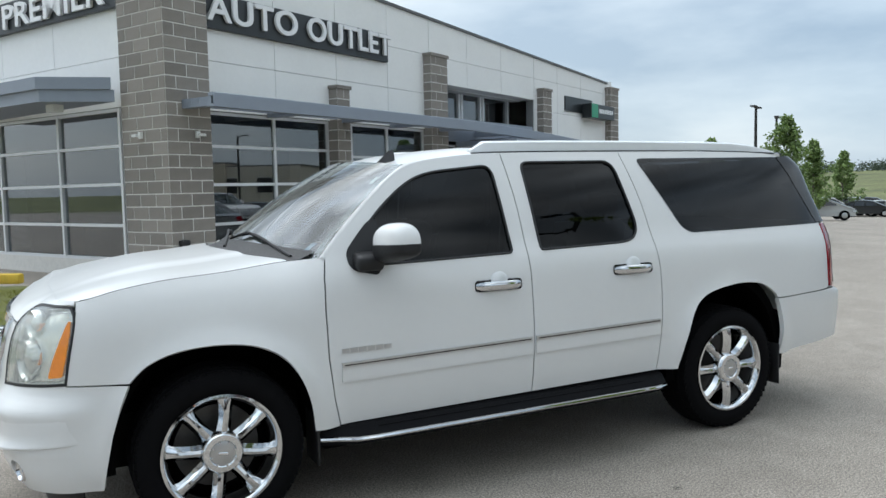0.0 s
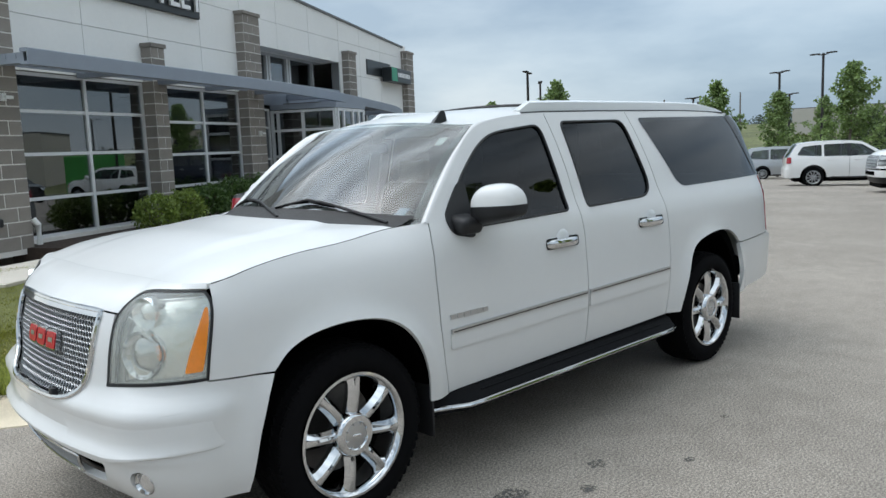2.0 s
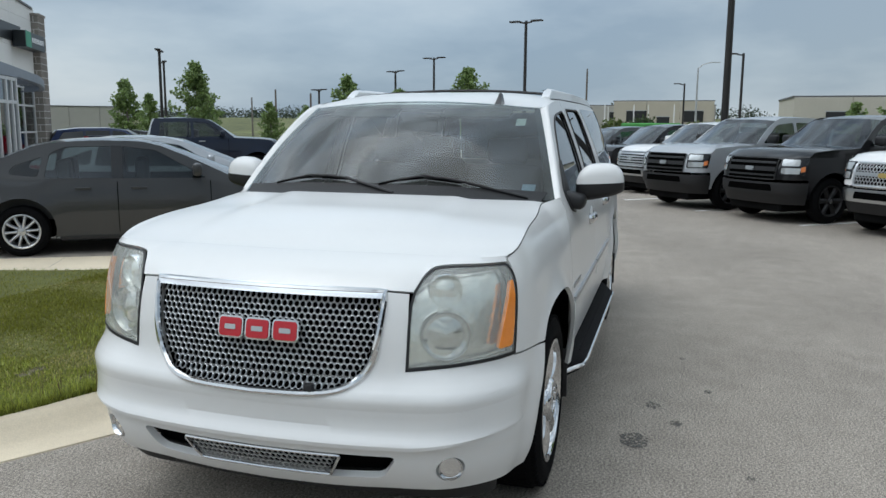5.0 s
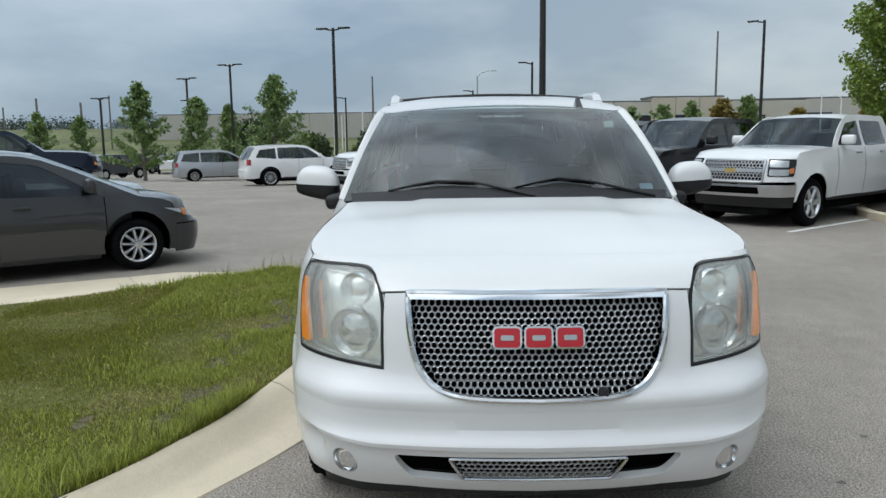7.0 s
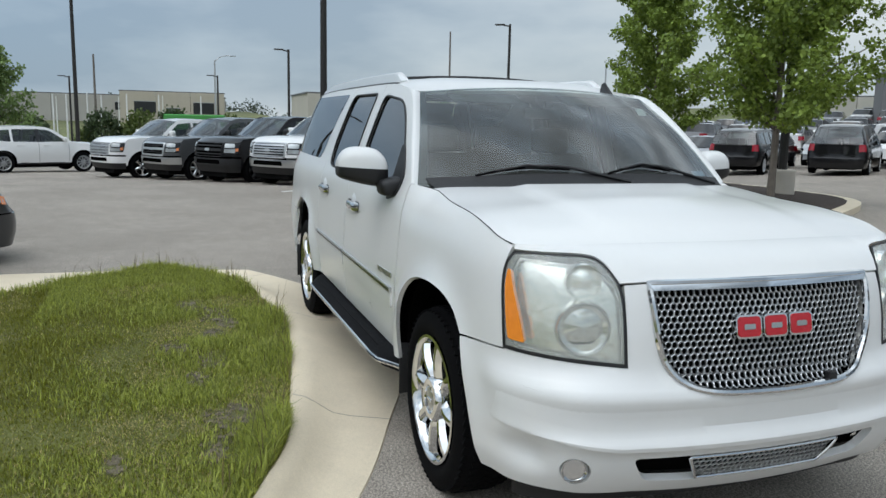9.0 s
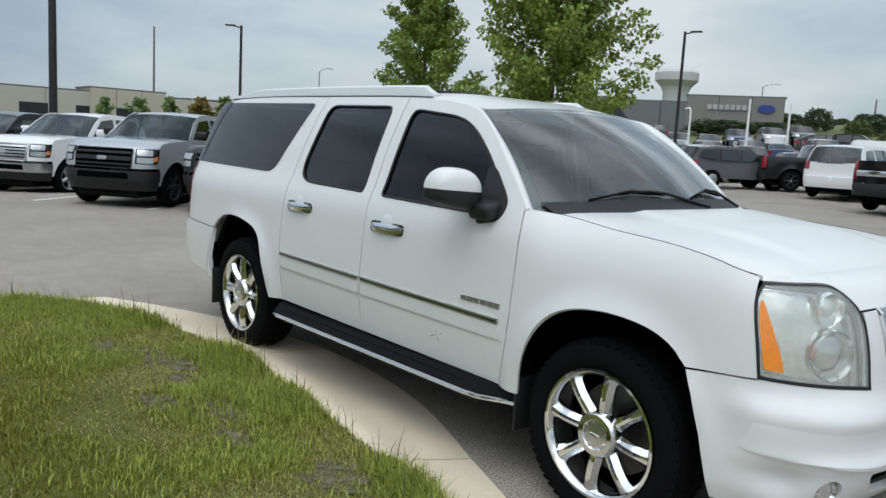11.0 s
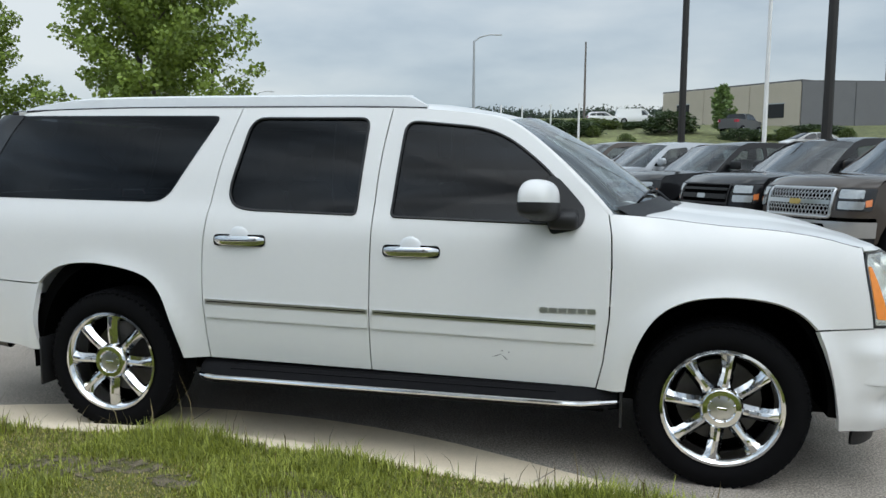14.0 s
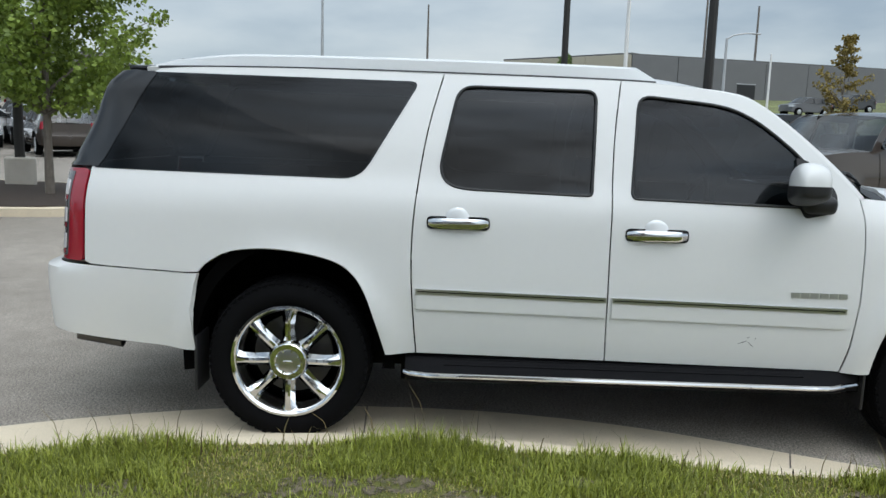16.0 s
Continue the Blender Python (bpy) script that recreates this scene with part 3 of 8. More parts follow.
class Shell:
    """A car body as a plan curve (from the front's middle round to the rear's middle) and inward profiles over the height."""

    def __init__(self, plan, front, side, rear, fender=None, fender_x=(1.05, 1.35), wheels=(), flare=0.036, ro=0.50, extra=None):
        pts = spline(plan, 12)
        a = np.array(pts)
        s = np.r_[0, np.cumsum(np.hypot(*np.diff(a, axis=0).T))]
        self.len = s[-1]
        self.s = np.linspace(0, s[-1], 900)
        self.x, self.y = np.interp(self.s, s, a[:, 0]), np.interp(self.s, s, a[:, 1])
        tx, ty = np.gradient(self.x), np.gradient(self.y)
        k = np.hypot(tx, ty)
        self.nx, self.ny = ty / k, -tx / k
        ker = np.ones(31) / 31
        pad = lambda q, sg: np.convolve(np.r_[sg * q[15:0:-1], q, sg * q[-2:-17:-1]], ker, "valid")
        self.nx, self.ny = pad(self.nx, 1), pad(self.ny, -1)
        self.f, self.sd, self.r = pchip(front), pchip(side), pchip(rear)
        self.fe, self.fx = pchip(fender or side), fender_x
        self.wheels, self.flare, self.ro, self.extra = wheels, flare, ro, extra

    def sx(self, x):
        return float(np.interp(-x, -self.x, self.s))

    def sy(self, y):
        k = int(np.argmax(self.y > 0.99 * self.y.max()))
        return float(np.interp(y, self.y[:k], self.s[:k]))

    def __call__(self, s, z):
        sg, s = (-1, -s) if s < 0 else (1, s)
        x, y, nx, ny = (float(np.interp(s, self.s, q)) for q in (self.x, self.y, self.nx, self.ny))
        q = math.hypot(nx, ny)
        nx, ny = nx / q, ny / q
        w = smooth01(*self.fx, x)
        side = self.sd(z) * (1 - w) + self.fe(z) * w if x > self.fx[0] else self.sd(z)
        d = max(nx, 0) ** 2 * self.f(z) + ny * ny * side + max(-nx, 0) ** 2 * self.r(z)
        for xw, zw in self.wheels:
            r = math.hypot(x - xw, z - zw)
            d -= self.flare * math.exp(-((r - self.ro) / 0.075) ** 2) * ny * ny
        if self.extra:
            d -= self.extra(x, sg * y, z)
        return (x - nx * d, sg * (y - ny * d), z)


PLAN = [(2.66, 0), (2.65, 0.25), (2.62, 0.5), (2.57, 0.65), (2.49, 0.79), (2.36, 0.905), (2.2, 0.962), (2.0, 0.985), (1.6, 0.993), (1.0, 0.998), (0, 1.0),
        (-1.5, 0.997), (-2.3, 0.985), (-2.65, 0.955), (-2.82, 0.88), (-2.90, 0.72), (-2.93, 0.4), (-2.94, 0)]
HERO = Shell(
    PLAN,
    front=[(0.25, 0.16), (0.33, 0.09), (0.43, 0.040), (0.475, 0.030), (0.505, 0.012), (0.53, 0.022), (0.555, 0.028), (0.62, 0.014), (0.672, 0.0), (0.688, 0.003), (0.706, 0.020), (0.76, 0.052), (0.9, 0.075), (1.05, 0.12), (1.10, 0.16), (1.14, 0.22), (1.17, 0.30)],
    side=[(0.3, 0.06), (0.42, 0.035), (0.6, 0.01), (0.78, 0), (1.0, 0.012), (1.15, 0.025), (1.25, 0.052), (1.30, 0.075), (1.5, 0.14), (1.72, 0.222), (1.84, 0.275)],
    rear=[(0.4, 0.04), (0.5, -0.03), (0.80, -0.05), (0.845, -0.04), (0.86, 0.05), (1.33, 0.09), (1.5, 0.16), (1.8, 0.34)],
    fender=[(0.3, 0.06), (0.4, 0.03), (0.6, 0.01), (0.8, 0), (1.0, 0.012), (1.1, 0.03), (1.18, 0.06), (1.24, 0.10), (1.30, 0.16)],
    wheels=((1.651, 0.40), (-1.651, 0.40)),
    extra=lambda x, y, z: 0.034 * smooth01(2.12, 2.34, x) * smooth01(0.50, 0.76, abs(y)) * smooth01(0.78, 0.68, z) - (0.045 * math.exp(-((abs(y) - 0.875) / 0.05) ** 2 - ((z - 0.45) / 0.055) ** 2) if y < 0 else 0) if x > 2.1 else 0.0,
)


def out_from(c):
    c = Vector(c)
    return lambda p: p - c


def side_out(p):
    return Vector((0, 1 if p.y > 0 else -1, 0.25))


def hero_nose_x(y):
    return float(np.interp(abs(y), HERO_NOSE[:, 1], HERO_NOSE[:, 0]))


_s_end = HERO.sx(2.27)
HERO_NOSE = np.array([HERO(s, 1.17) for s in np.linspace(0, _s_end, 40)])
ZE = pchip([(0, 1.166), (0.06, 1.179), (0.16, 1.204), (0.39, 1.236), (0.64, 1.253), (0.9, 1.280), (1.3, 1.310)])


def hood_edge_z(x):
    return ZE(max(0.0, float(HERO_NOSE[-1, 0]) - x))


def hood_z(x, y):
    u = max(0.0, hero_nose_x(y) - x)
    return (x, y, ZE(u) + 0.035 * min(1, u / 0.5) * max(0.0, 1 - (y / 0.86) ** 2) + 0.012 * min(1, u / 0.4) * smooth01(0.52, 0.44, abs(y)))


REAR_T = pchip([(0.2, -2.9), (1.33, -2.80), (1.55, -2.69), (1.79, -2.54), (1.85, -2.40)])
REAR_S = HERO.sx(-2.905)


def PR(s, z):
    """The shell with its upper rear corners leaning forward."""
    p = HERO(s, z)
    if z <= 1.33 or p[0] > -2.25:
        return p
    k = (-2.25 - REAR_T(z)) / (-2.25 - HERO(REAR_S, z)[0])
    k = 1 + (k - 1) * smooth01(1.33, 1.36, z)
    return (-2.25 + (p[0] + 2.25) * k, p[1], p[2])


def side_loop(pts):
    return [(HERO.sx(x), z) for x, z in pts]


def wheel(name, parent, m, rt=0.405, rr=0.277, width=0.28, spokes=8, finish=CHROME, full=True, cap=0.098, fat=0.076):
    """A wheel: tyre, rim with spokes, hub cap; its outer face towards -y of m (the axle)."""
    seg = 56 if full else 28
    w2 = width / 2
    tyre_p = [(rr - 0.005, -w2 + 0.03), (rr + 0.012, -w2 + 0.01), (rr + 0.045, -w2 - 0.002), (rt - 0.05, -w2 + 0.002), (rt - 0.02, -w2 + 0.018), (rt - 0.004, -w2 + 0.05), (rt, -w2 + 0.09),
              (rt, w2 - 0.09), (rt - 0.004, w2 - 0.05), (rt - 0.02, w2 - 0.018), (rt - 0.05, w2 - 0.002), (rr + 0.03, w2), (rr - 0.005, w2 - 0.03)]
    bm = lathe(tyre_p, seg)
    if full:
        tread = bmesh.new()
        for i in range(60):
            for k, yy in enumerate((-0.105, -0.06, 0.0, 0.06, 0.105)):
                a = 2 * math.pi * (i + 0.5 * (k % 2)) / 60
                b = box_bm(0, 0, 0, 0.012, 0.038, 0.033)
                rr_ = rt - 0.0035 if abs(yy) < 0.1 else rt - 0.0165
                join(tread, b, Matrix.Rotation(a, 4, "Y") @ Matrix.Translation((rr_, yy, 0)) @ Matrix.Rotation(0.35 if k % 2 else -0.35, 4, "X"))
    w = part("wheel", bm, RUBBER, parent, "black rubber tyre", sharp=30)
    w.matrix_basis = m
    if full:
        part("tread", tread, RUBBER, w, "", False)["kind"] = "stuff"
    bm = lathe([(rr + 0.004, -w2 + 0.012), (rr + 0.006, -w2 + 0.004), (rr - 0.006, -w2 + 0.002), (rr - 0.018, -w2 + 0.012), (rr - 0.03, -w2 + 0.05), (rr - 0.04, w2 - 0.02)], seg)
    part("rim", bm, finish, w)
    bm = bmesh.new()
    for i in range(spokes):
        a = 2 * math.pi * i / spokes + math.pi / 2
        b = bmesh.new()
        rows = []
        n = 6
        for j in range(n):
            u = j / (n - 1)
            r = cap * 0.8 + (rr - 0.012 - cap * 0.8) * u
            hw = fat * (0.46 - 0.04 * math.sin(math.pi * u)) * (1.0 if u < 0.9 else 1.35)
            yf = -w2 + 0.026 - 0.018 * math.sin(math.pi * min(1, u * 0.75)) + 0.008 * u * u
            rows.append([b.verts.new(c) for c in ((r, yf + 0.055, -hw * 0.85), (r, yf + 0.024, -hw), (r, yf - 0.001, -hw * 0.40), (r, yf - 0.005, 0), (r, yf - 0.001, hw * 0.40), (r, yf + 0.024, hw), (r, yf + 0.055, hw * 0.85))])
        for p, q in zip(rows, rows[1:]):
            for k in range(6):
                b.faces.new((p[k], p[k + 1], q[k + 1], q[k]))
        join(bm, b, Matrix.Rotation(-a, 4, "Y"))
    part("spokes", bm, finish, w, sharp=28)
    bm = lathe([(cap * 0.60, -w2 + 0.004), (cap * 0.66, -w2 - 0.002), (cap * 0.9, -w2 - 0.001), (cap, -w2 + 0.008), (cap * 1.06, -w2 + 0.03), (cap * 1.02, -w2 + 0.08)], 28)
    hub = part("hub_cap", bm, finish, w)
    part("cap_centre", lathe([(0.0005, -w2 + 0.001), (cap * 0.45, -w2 + 0.002), (cap * 0.605, -w2 + 0.006)], 24), SATIN, hub)
    if full:
        for i in range(8):
            a = 2 * math.pi * (i + 0.5) / 8
            part("bolt", lathe([(0.0005, -w2 - 0.004), (0.0045, -w2 - 0.004), (0.006, -w2 + 0.004)], 8), finish, hub).matrix_basis = Matrix.Translation((cap * 0.56 * math.cos(a), 0, cap * 0.56 * math.sin(a)))
        part("emblem", box_bm(0, -w2 + 0.0, 0, 0.046, 0.006, 0.013, 0.002, 1), finish, hub)
    bm = lathe([(0.001, 0.02), (rr - 0.075, 0.02), (rr - 0.075, 0.045)], 32)
    part("brake_disc", bm, UNDER if not full else SATIN_DARK, w)
    # added black disc that stands for the shade between the spokes
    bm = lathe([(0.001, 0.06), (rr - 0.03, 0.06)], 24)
    part("wheel_shade_disc", bm, DARK, w)
    return w


SATIN_DARK = mat("brake_steel", (0.10, 0.095, 0.09), 0.45, 0.8, var=0.15, scale=12)


RAIL = mat("rail_paint", (0.74, 0.75, 0.75), 0.3, 0.3, var=0.03, scale=10, coat=0.4)


def hero_car():
    car = thing("white_suv", "white long SUV with chrome wheels, mesh grille and tinted windows", "suv")
    P = HERO
    gapn = 0.0035
    arch_f = [(2.045, 0.80), (1.97, 0.868), (1.85, 0.915), (1.68, 0.932), (1.50, 0.912), (1.37, 0.852), (1.285, 0.75), (1.225, 0.60), (1.20, 0.445)]
    arch_r = [(-1.165, 0.465), (-1.222, 0.64), (-1.285, 0.80), (-1.38, 0.90), (-1.53, 0.95), (-1.74, 0.972), (-1.93, 0.952), (-2.04, 0.895), (-2.085, 0.852)]
    a_line = [(1.10, 1.292), (1.02, 1.385), (0.92, 1.485), (0.80, 1.60), (0.68, 1.70), (0.57, 1.76), (0.42, 1.795), (0.22, 1.818), (-0.04, 1.830)]
    d12 = [(-0.04, 1.830), (-0.078, 1.51), (-0.092, 1.07), (-0.092, 0.69), (-0.085, 0.464)]
    d2r = [(-0.92, 1.838), (-0.995, 1.53), (-1.043, 1.14), (-1.045, 0.83), (-1.015, 0.473)]
    sh = lambda q, d: [(x + d, z) for x, z in q]
    front_door = [(1.06, 0.45), (1.09, 0.58), (1.115, 0.80), (1.12, 1.05), (1.115, 1.2)] + spline(a_line, 4) + spline(d12, 5)[1:]
    rear_door = spline(sh(d12, -gapn * 2), 5)[::-1] + [(-0.4, 1.836)] + spline(d2r, 5)
    quarter = spline(sh(d2r, -gapn * 2), 5)[::-1] + [(-1.6, 1.845), (-2.40, 1.835), (-2.44, 1.80), (-2.55, 1.60), (-2.665, 1.33), (-2.66, 0.875), (-2.63, 0.862), (-2.15, 0.842), (-2.09, 0.845)] + spline(arch_r, 4)[::-1][1:]
    win1 = rounded([(0.003, 1.264), (0.93, 1.245), (0.93, 1.36), (0.80, 1.510), (0.62, 1.655), (0.47, 1.722), (0.042, 1.762)], [0.03, 0.01, 0.02, 0.1, 0.12, 0.12, 0.07])
    win2 = rounded([(-0.865, 1.285), (-0.19, 1.270), (-0.165, 1.776), (-0.845, 1.782), (-0.932, 1.36)], [0.11, 0.02, 0.05, 0.08, 0.08])
    win3 = rounded([(-2.635, 1.335), (-1.325, 1.322), (-1.055, 1.79), (-2.405, 1.80)], [0.01, 0.09, 0.05, 0.01])
    fen_top = [(x, hood_edge_z(x)) for x in np.linspace(1.105, 2.215, 22)]
    fender = [(1.067, 0.445), (1.097, 0.58), (1.1225, 0.80), (1.1275, 1.05), (1.1225, 1.2)] + fen_top + [(2.262, 1.160), (2.258, 1.11), (2.263, 1.04), (2.280, 0.93), (2.300, 0.804), (2.048, 0.796)] + spline(arch_f, 4)[1:]
    for flip in (False, True):
        k = dict(flip=flip)
        nm = "passenger" if flip else "driver"
        door = panel("front_door", side_loop(front_door), P, WHITE, car, side_out, 0.045, [side_loop(win1)], 0.018, **k)
        door2 = panel("rear_door", side_loop(rear_door), P, WHITE, car, side_out, 0.045, [side_loop(win2)], 0.018, **k)
        q = panel("rear_quarter", side_loop(quarter), PR, WHITE, car, side_out, 0.045, [side_loop(win3)], 0.018, **k)
        panel("front_fender", side_loop(fender), P, WHITE, car, side_out, 0.04, (), 0.02, **k)
        for w, dd, inset in ((win1, door, -0.008), (win2, door2, -0.008), (win3, q, 0.002)):
            grow = lambda c, f: [(p[0] + (p[0] - cx) * f, p[1] + (p[1] - cz) * f * 1.6) for p in c]
            cx, cz = sum(p[0] for p in w) / len(w), sum(p[1] for p in w) / len(w)
            panel("window", side_loop(grow(w, 0.02)), PR, TINTPANE, dd, side_out, 0.07, (), 0.0, dist=inset, label="dark tinted window", **k)
            if inset < 0:
                ww = densify(w, 0.04)
                bm = tube([Vector(P(P.sx(x), z)) * 1.0 for x, z in ww], 0.0075, 6, closed=True)
                if flip:
                    xform(bm, Matrix.Diagonal((1, -1, 1, 1)))
                part("window_seal", bm, PLASTIC, dd)
        # black pillar trim behind the rear side glass, round to the tailgate
        s0, s1, s2 = P.sx(-2.42), P.sx(-2.675), P.sy
        rear_s = P.sx(-2.905)
        panel("pillar_trim", [(P.sx(-2.625), 1.335), (rear_s, 1.333), (rear_s, 1.79), (P.sx(-2.60), 1.815), (P.sx(-2.40), 1.806), (P.sx(-2.41), 1.77), (P.sx(-2.52), 1.56)], PR, GLOSSBLACK, car,
              out_from((-1.5, 0, 1.0)), 0.05, (), 0.02, dist=0.005, **k)
        # tail lamp
        tl = panel("tail_lamp", rounded([(P.sx(-2.672), 0.873), (P.sx(-2.862), 0.873), (P.sx(-2.862), 1.322), (P.sx(-2.676), 1.322)], 0.02), P, RED, car, out_from((-1.5, 0, 1.0)), 0.04, (), 0.03, dist=0.004, **k)
        panel("lamp_strip", rounded([(P.sx(-2.768), 0.892), (P.sx(-2.855), 0.892), (P.sx(-2.855), 1.305), (P.sx(-2.768), 1.305)], 0.01), P, SMOKED, tl, out_from((-1.5, 0, 1.0)), 0.03, (), 0.004, dist=0.007, label="smoked clear strip with three bright lenses", **k)
        for z0 in (0.925, 1.055, 1.19):
            panel("bright_lens", rounded([(P.sx(-2.785), z0), (P.sx(-2.832), z0), (P.sx(-2.832), z0 + 0.072), (P.sx(-2.785), z0 + 0.072)], 0.008), P, DIMLENS, tl, out_from((-1.5, 0, 1.0)), 0.03, (), 0.004, dist=0.010, **k)
            panel("red_lens", rounded([(P.sx(-2.795), z0 - 0.026), (P.sx(-2.825), z0 - 0.026), (P.sx(-2.825), z0 - 0.004), (P.sx(-2.795), z0 - 0.004)], 0.004), P, RED, tl, out_from((-1.5, 0, 1.0)), 0.03, (), 0.004, dist=0.010, **k)
        # chrome strip and raised moulding on the doors
        for (xa, xb), dd in (((-0.075, 1.055), door), ((-1.025, -0.105), door2)):
            zc = lambda x: 0.775 - 0.0145 * (x + 0.1)
            panel("moulding", rounded(side_loop([(xa, zc(xa) - 0.088), (xb, zc(xb) - 0.088), (xb, zc(xb) - 0.01), (xa, zc(xa) - 0.01)]), 0.008), P, WHITE, dd, side_out, 0.05, (), 0.012, dist=0.009, **k)
            panel("chrome_strip", side_loop([(xa, zc(xa) - 0.012), (xb, zc(xb) - 0.012), (xb, zc(xb) + 0.012), (xa, zc(xa) + 0.012)]), P, SATIN, dd, side_out, 0.05, (), 0.014, dist=0.013, label="chrome strip", **k)
            panel("strip_inlay", side_loop([(xa + 0.01, zc(xa) - 0.003), (xb - 0.01, zc(xb) - 0.003), (xb - 0.01, zc(xb) + 0.002), (xa + 0.01, zc(xa) + 0.002)]), P, GLOSSBLACK, dd, side_out, 0.05, (), 0.0, dist=0.0145, **k)
        # badge on the front door: plain bars
        for i in range(6):
            x0 = 0.785 + i * 0.046
            panel("badge", side_loop([(x0, 0.818), (x0 + 0.038, 0.818), (x0 + 0.038, 0.842), (x0, 0.842)]), P, SATIN, door, side_out, 0.03, (), 0.004, dist=0.005, **k)
        # handles
        for x0, zh, dd in ((-0.02, 1.093, door), (-0.975, 1.122, door2)):
            panel("handle_recess", rounded(side_loop([(x0 + 0.07, zh - 0.035), (x0 + 0.22, zh - 0.035), (x0 + 0.22, zh + 0.045), (x0 + 0.07, zh + 0.045)]), 0.035), P, WHITE, dd, side_out, 0.03, (), 0.0, dist=0.0015, **k)
            panel("handle_seal", rounded(side_loop([(x0 - 0.007, zh - 0.031), (x0 + 0.297, zh - 0.031), (x0 + 0.297, zh + 0.031), (x0 - 0.007, zh + 0.031)]), 0.026), P, GLOSSBLACK, dd, side_out, 0.03, (), 0.0, dist=0.0045, **k)
            rows = []
            bm = bmesh.new()
            n = 12
            for j in range(n + 1):
                u = j / n
                x = x0 + 0.29 * u
                hh = 0.027 * (1 - 0.45 * abs(2 * u - 1) ** 6)
                dp = 0.030 * (1 - abs(2 * u - 1) ** 4) + 0.006
                b = Vector(P(P.sx(x), zh))
                rows.append([bm.verts.new((b.x, b.y + dy, b.z + dz)) for dy, dz in ((-0.004, hh), (dp * 0.75, hh * 0.9), (dp, hh * 0.35), (dp, -hh * 0.4), (dp * 0.7, -hh * 0.95), (-0.004, -hh))])
            for p_, q_ in zip(rows, rows[1:]):
                for kk in range(5):
                    bm.faces.new((p_[kk], p_[kk + 1], q_[kk + 1], q_[kk]))
            bm.faces.new(rows[0])
            bm.faces.new(rows[-1])
            if flip:
                xform(bm, Matrix.Diagonal((1, -1, 1, 1)))
            part("door_handle", bm, CHROME, dd, "chrome handle", sharp=50)
            bm = bmesh.new()
            b = Vector(P(P.sx(x0 + 0.14), zh + 0.03))
            join(bm, lathe([(0.0005, 0.009), (0.050, 0.008), (0.064, 0.0)], 20), Matrix.Translation((b.x, b.y, zh + 0.012)))
            bmesh.ops.bisect_plane(bm, geom=list(bm.verts) + list(bm.edges) + list(bm.faces), plane_co=(0, 0, zh + 0.016), plane_no=(0, 0, -1), clear_outer=True)
            if flip:
                xform(bm, Matrix.Diagonal((1, -1, 1, 1)))
            # raised dome in greyer paint, standing in for the recess's shaded upper edge
            part("handle_cup", bm, RAIL, dd)
        # windscreen pillar: from the side panel's edge to the glass
        al = spline(a_line, 4)
        n = len(al)
        vv, ff = [], []
        for i, (x, z) in enumerate(al[: n - 5]):
            a = Vector(P(P.sx(x), z))
            v = min(1.0, max(0.0, (z - 1.285) / (1.768 - 1.285)))
            w = Vector(WS(1.0, v))
            mid = (a + w) / 2 + Vector((0.012, 0.02, 0.012))
            vv += [a, a * 0.6 + w * 0.4 + Vector((0.012, 0.012, 0.010)), mid * 0.5 + w * 0.5, w]
        for i in range(n - 6):
            for j in range(3):
                ff.append((i * 4 + j, i * 4 + j + 1, i * 4 + j + 5, i * 4 + j + 4))
        if flip:
            vv = [Vector((v.x, -v.y, v.z)) for v in vv]
            ff = [tuple(reversed(f)) for f in ff]
        ob = mesh_obj("windscreen_pillar", vv, ff, WHITE, car)
        # headlamp
        hl = [(P.sy(0.595), 0.782), (P.sx(2.305), 0.812)] + spline([(P.sx(2.290), 0.92), (P.sx(2.270), 1.04), (P.sx(2.268), 1.10), (P.sx(2.285), 1.138)], 4) + spline([(P.sx(2.335), 1.142), (P.sy(0.76), 1.136), (P.sy(0.69), 1.116), (P.sy(0.638), 1.07), (P.sy(0.612), 1.01), (P.sy(0.603), 0.93)], 4)
        fo = out_from((1.2, 0, 0.8))
        lamp = panel("headlamp", hl, P, LAMPWHITE, car, fo, 0.03, (), 0.02, dist=-0.045, label="hazy clear headlamp with amber marker", **k)
        cx, cz = sum(p[0] for p in hl) / len(hl), sum(p[1] for p in hl) / len(hl)
        panel("lens", hl, P, LENS, lamp, fo, 0.03, (), 0.04, dist=0.0, **k).visible_shadow = False
        big = [(cx + (p[0] - cx) * 1.035, cz + (p[1] - cz) * 1.035) for p in hl]
        small = [(cx + (p[0] - cx) * 0.985, cz + (p[1] - cz) * 0.985) for p in hl]
        panel("lamp_seal", big, P, PLASTIC, lamp, fo, 0.03, [small], 0.012, dist=0.002, **k)
        sa, sb, sc = P.sx(2.312), P.sx(2.40), P.sx(2.275)
        panel("amber_marker", rounded([(P.sx(2.378), 0.836), (P.sx(2.316), 0.842), (P.sx(2.298), 0.93), (P.sx(2.281), 1.03), (P.sx(2.279), 1.085), (P.sx(2.292), 1.08), (P.sx(2.325), 1.0), (P.sx(2.358), 0.91)], 0.012), P, AMBER, lamp, fo, 0.03, (), 0.02, dist=0.0025, label="amber marker lamp", **k)
        for y0, z0, r0, mm in ((0.735, 0.895, 0.092, CHROME), (0.745, 1.055, 0.062, LAMPWHITE)):
            c = Vector(P(P.sy(y0), z0))
            d = Vector((1, 0.38, 0.02)).normalized()
            bm = lathe([(0.0005, 0.012), (r0 * 0.35, 0.008), (r0 * 0.75, -0.008), (r0 * 0.92, 0.0), (r0, 0.014), (r0 * 1.06, 0.0), (r0 * 1.08, -0.03)], 32)
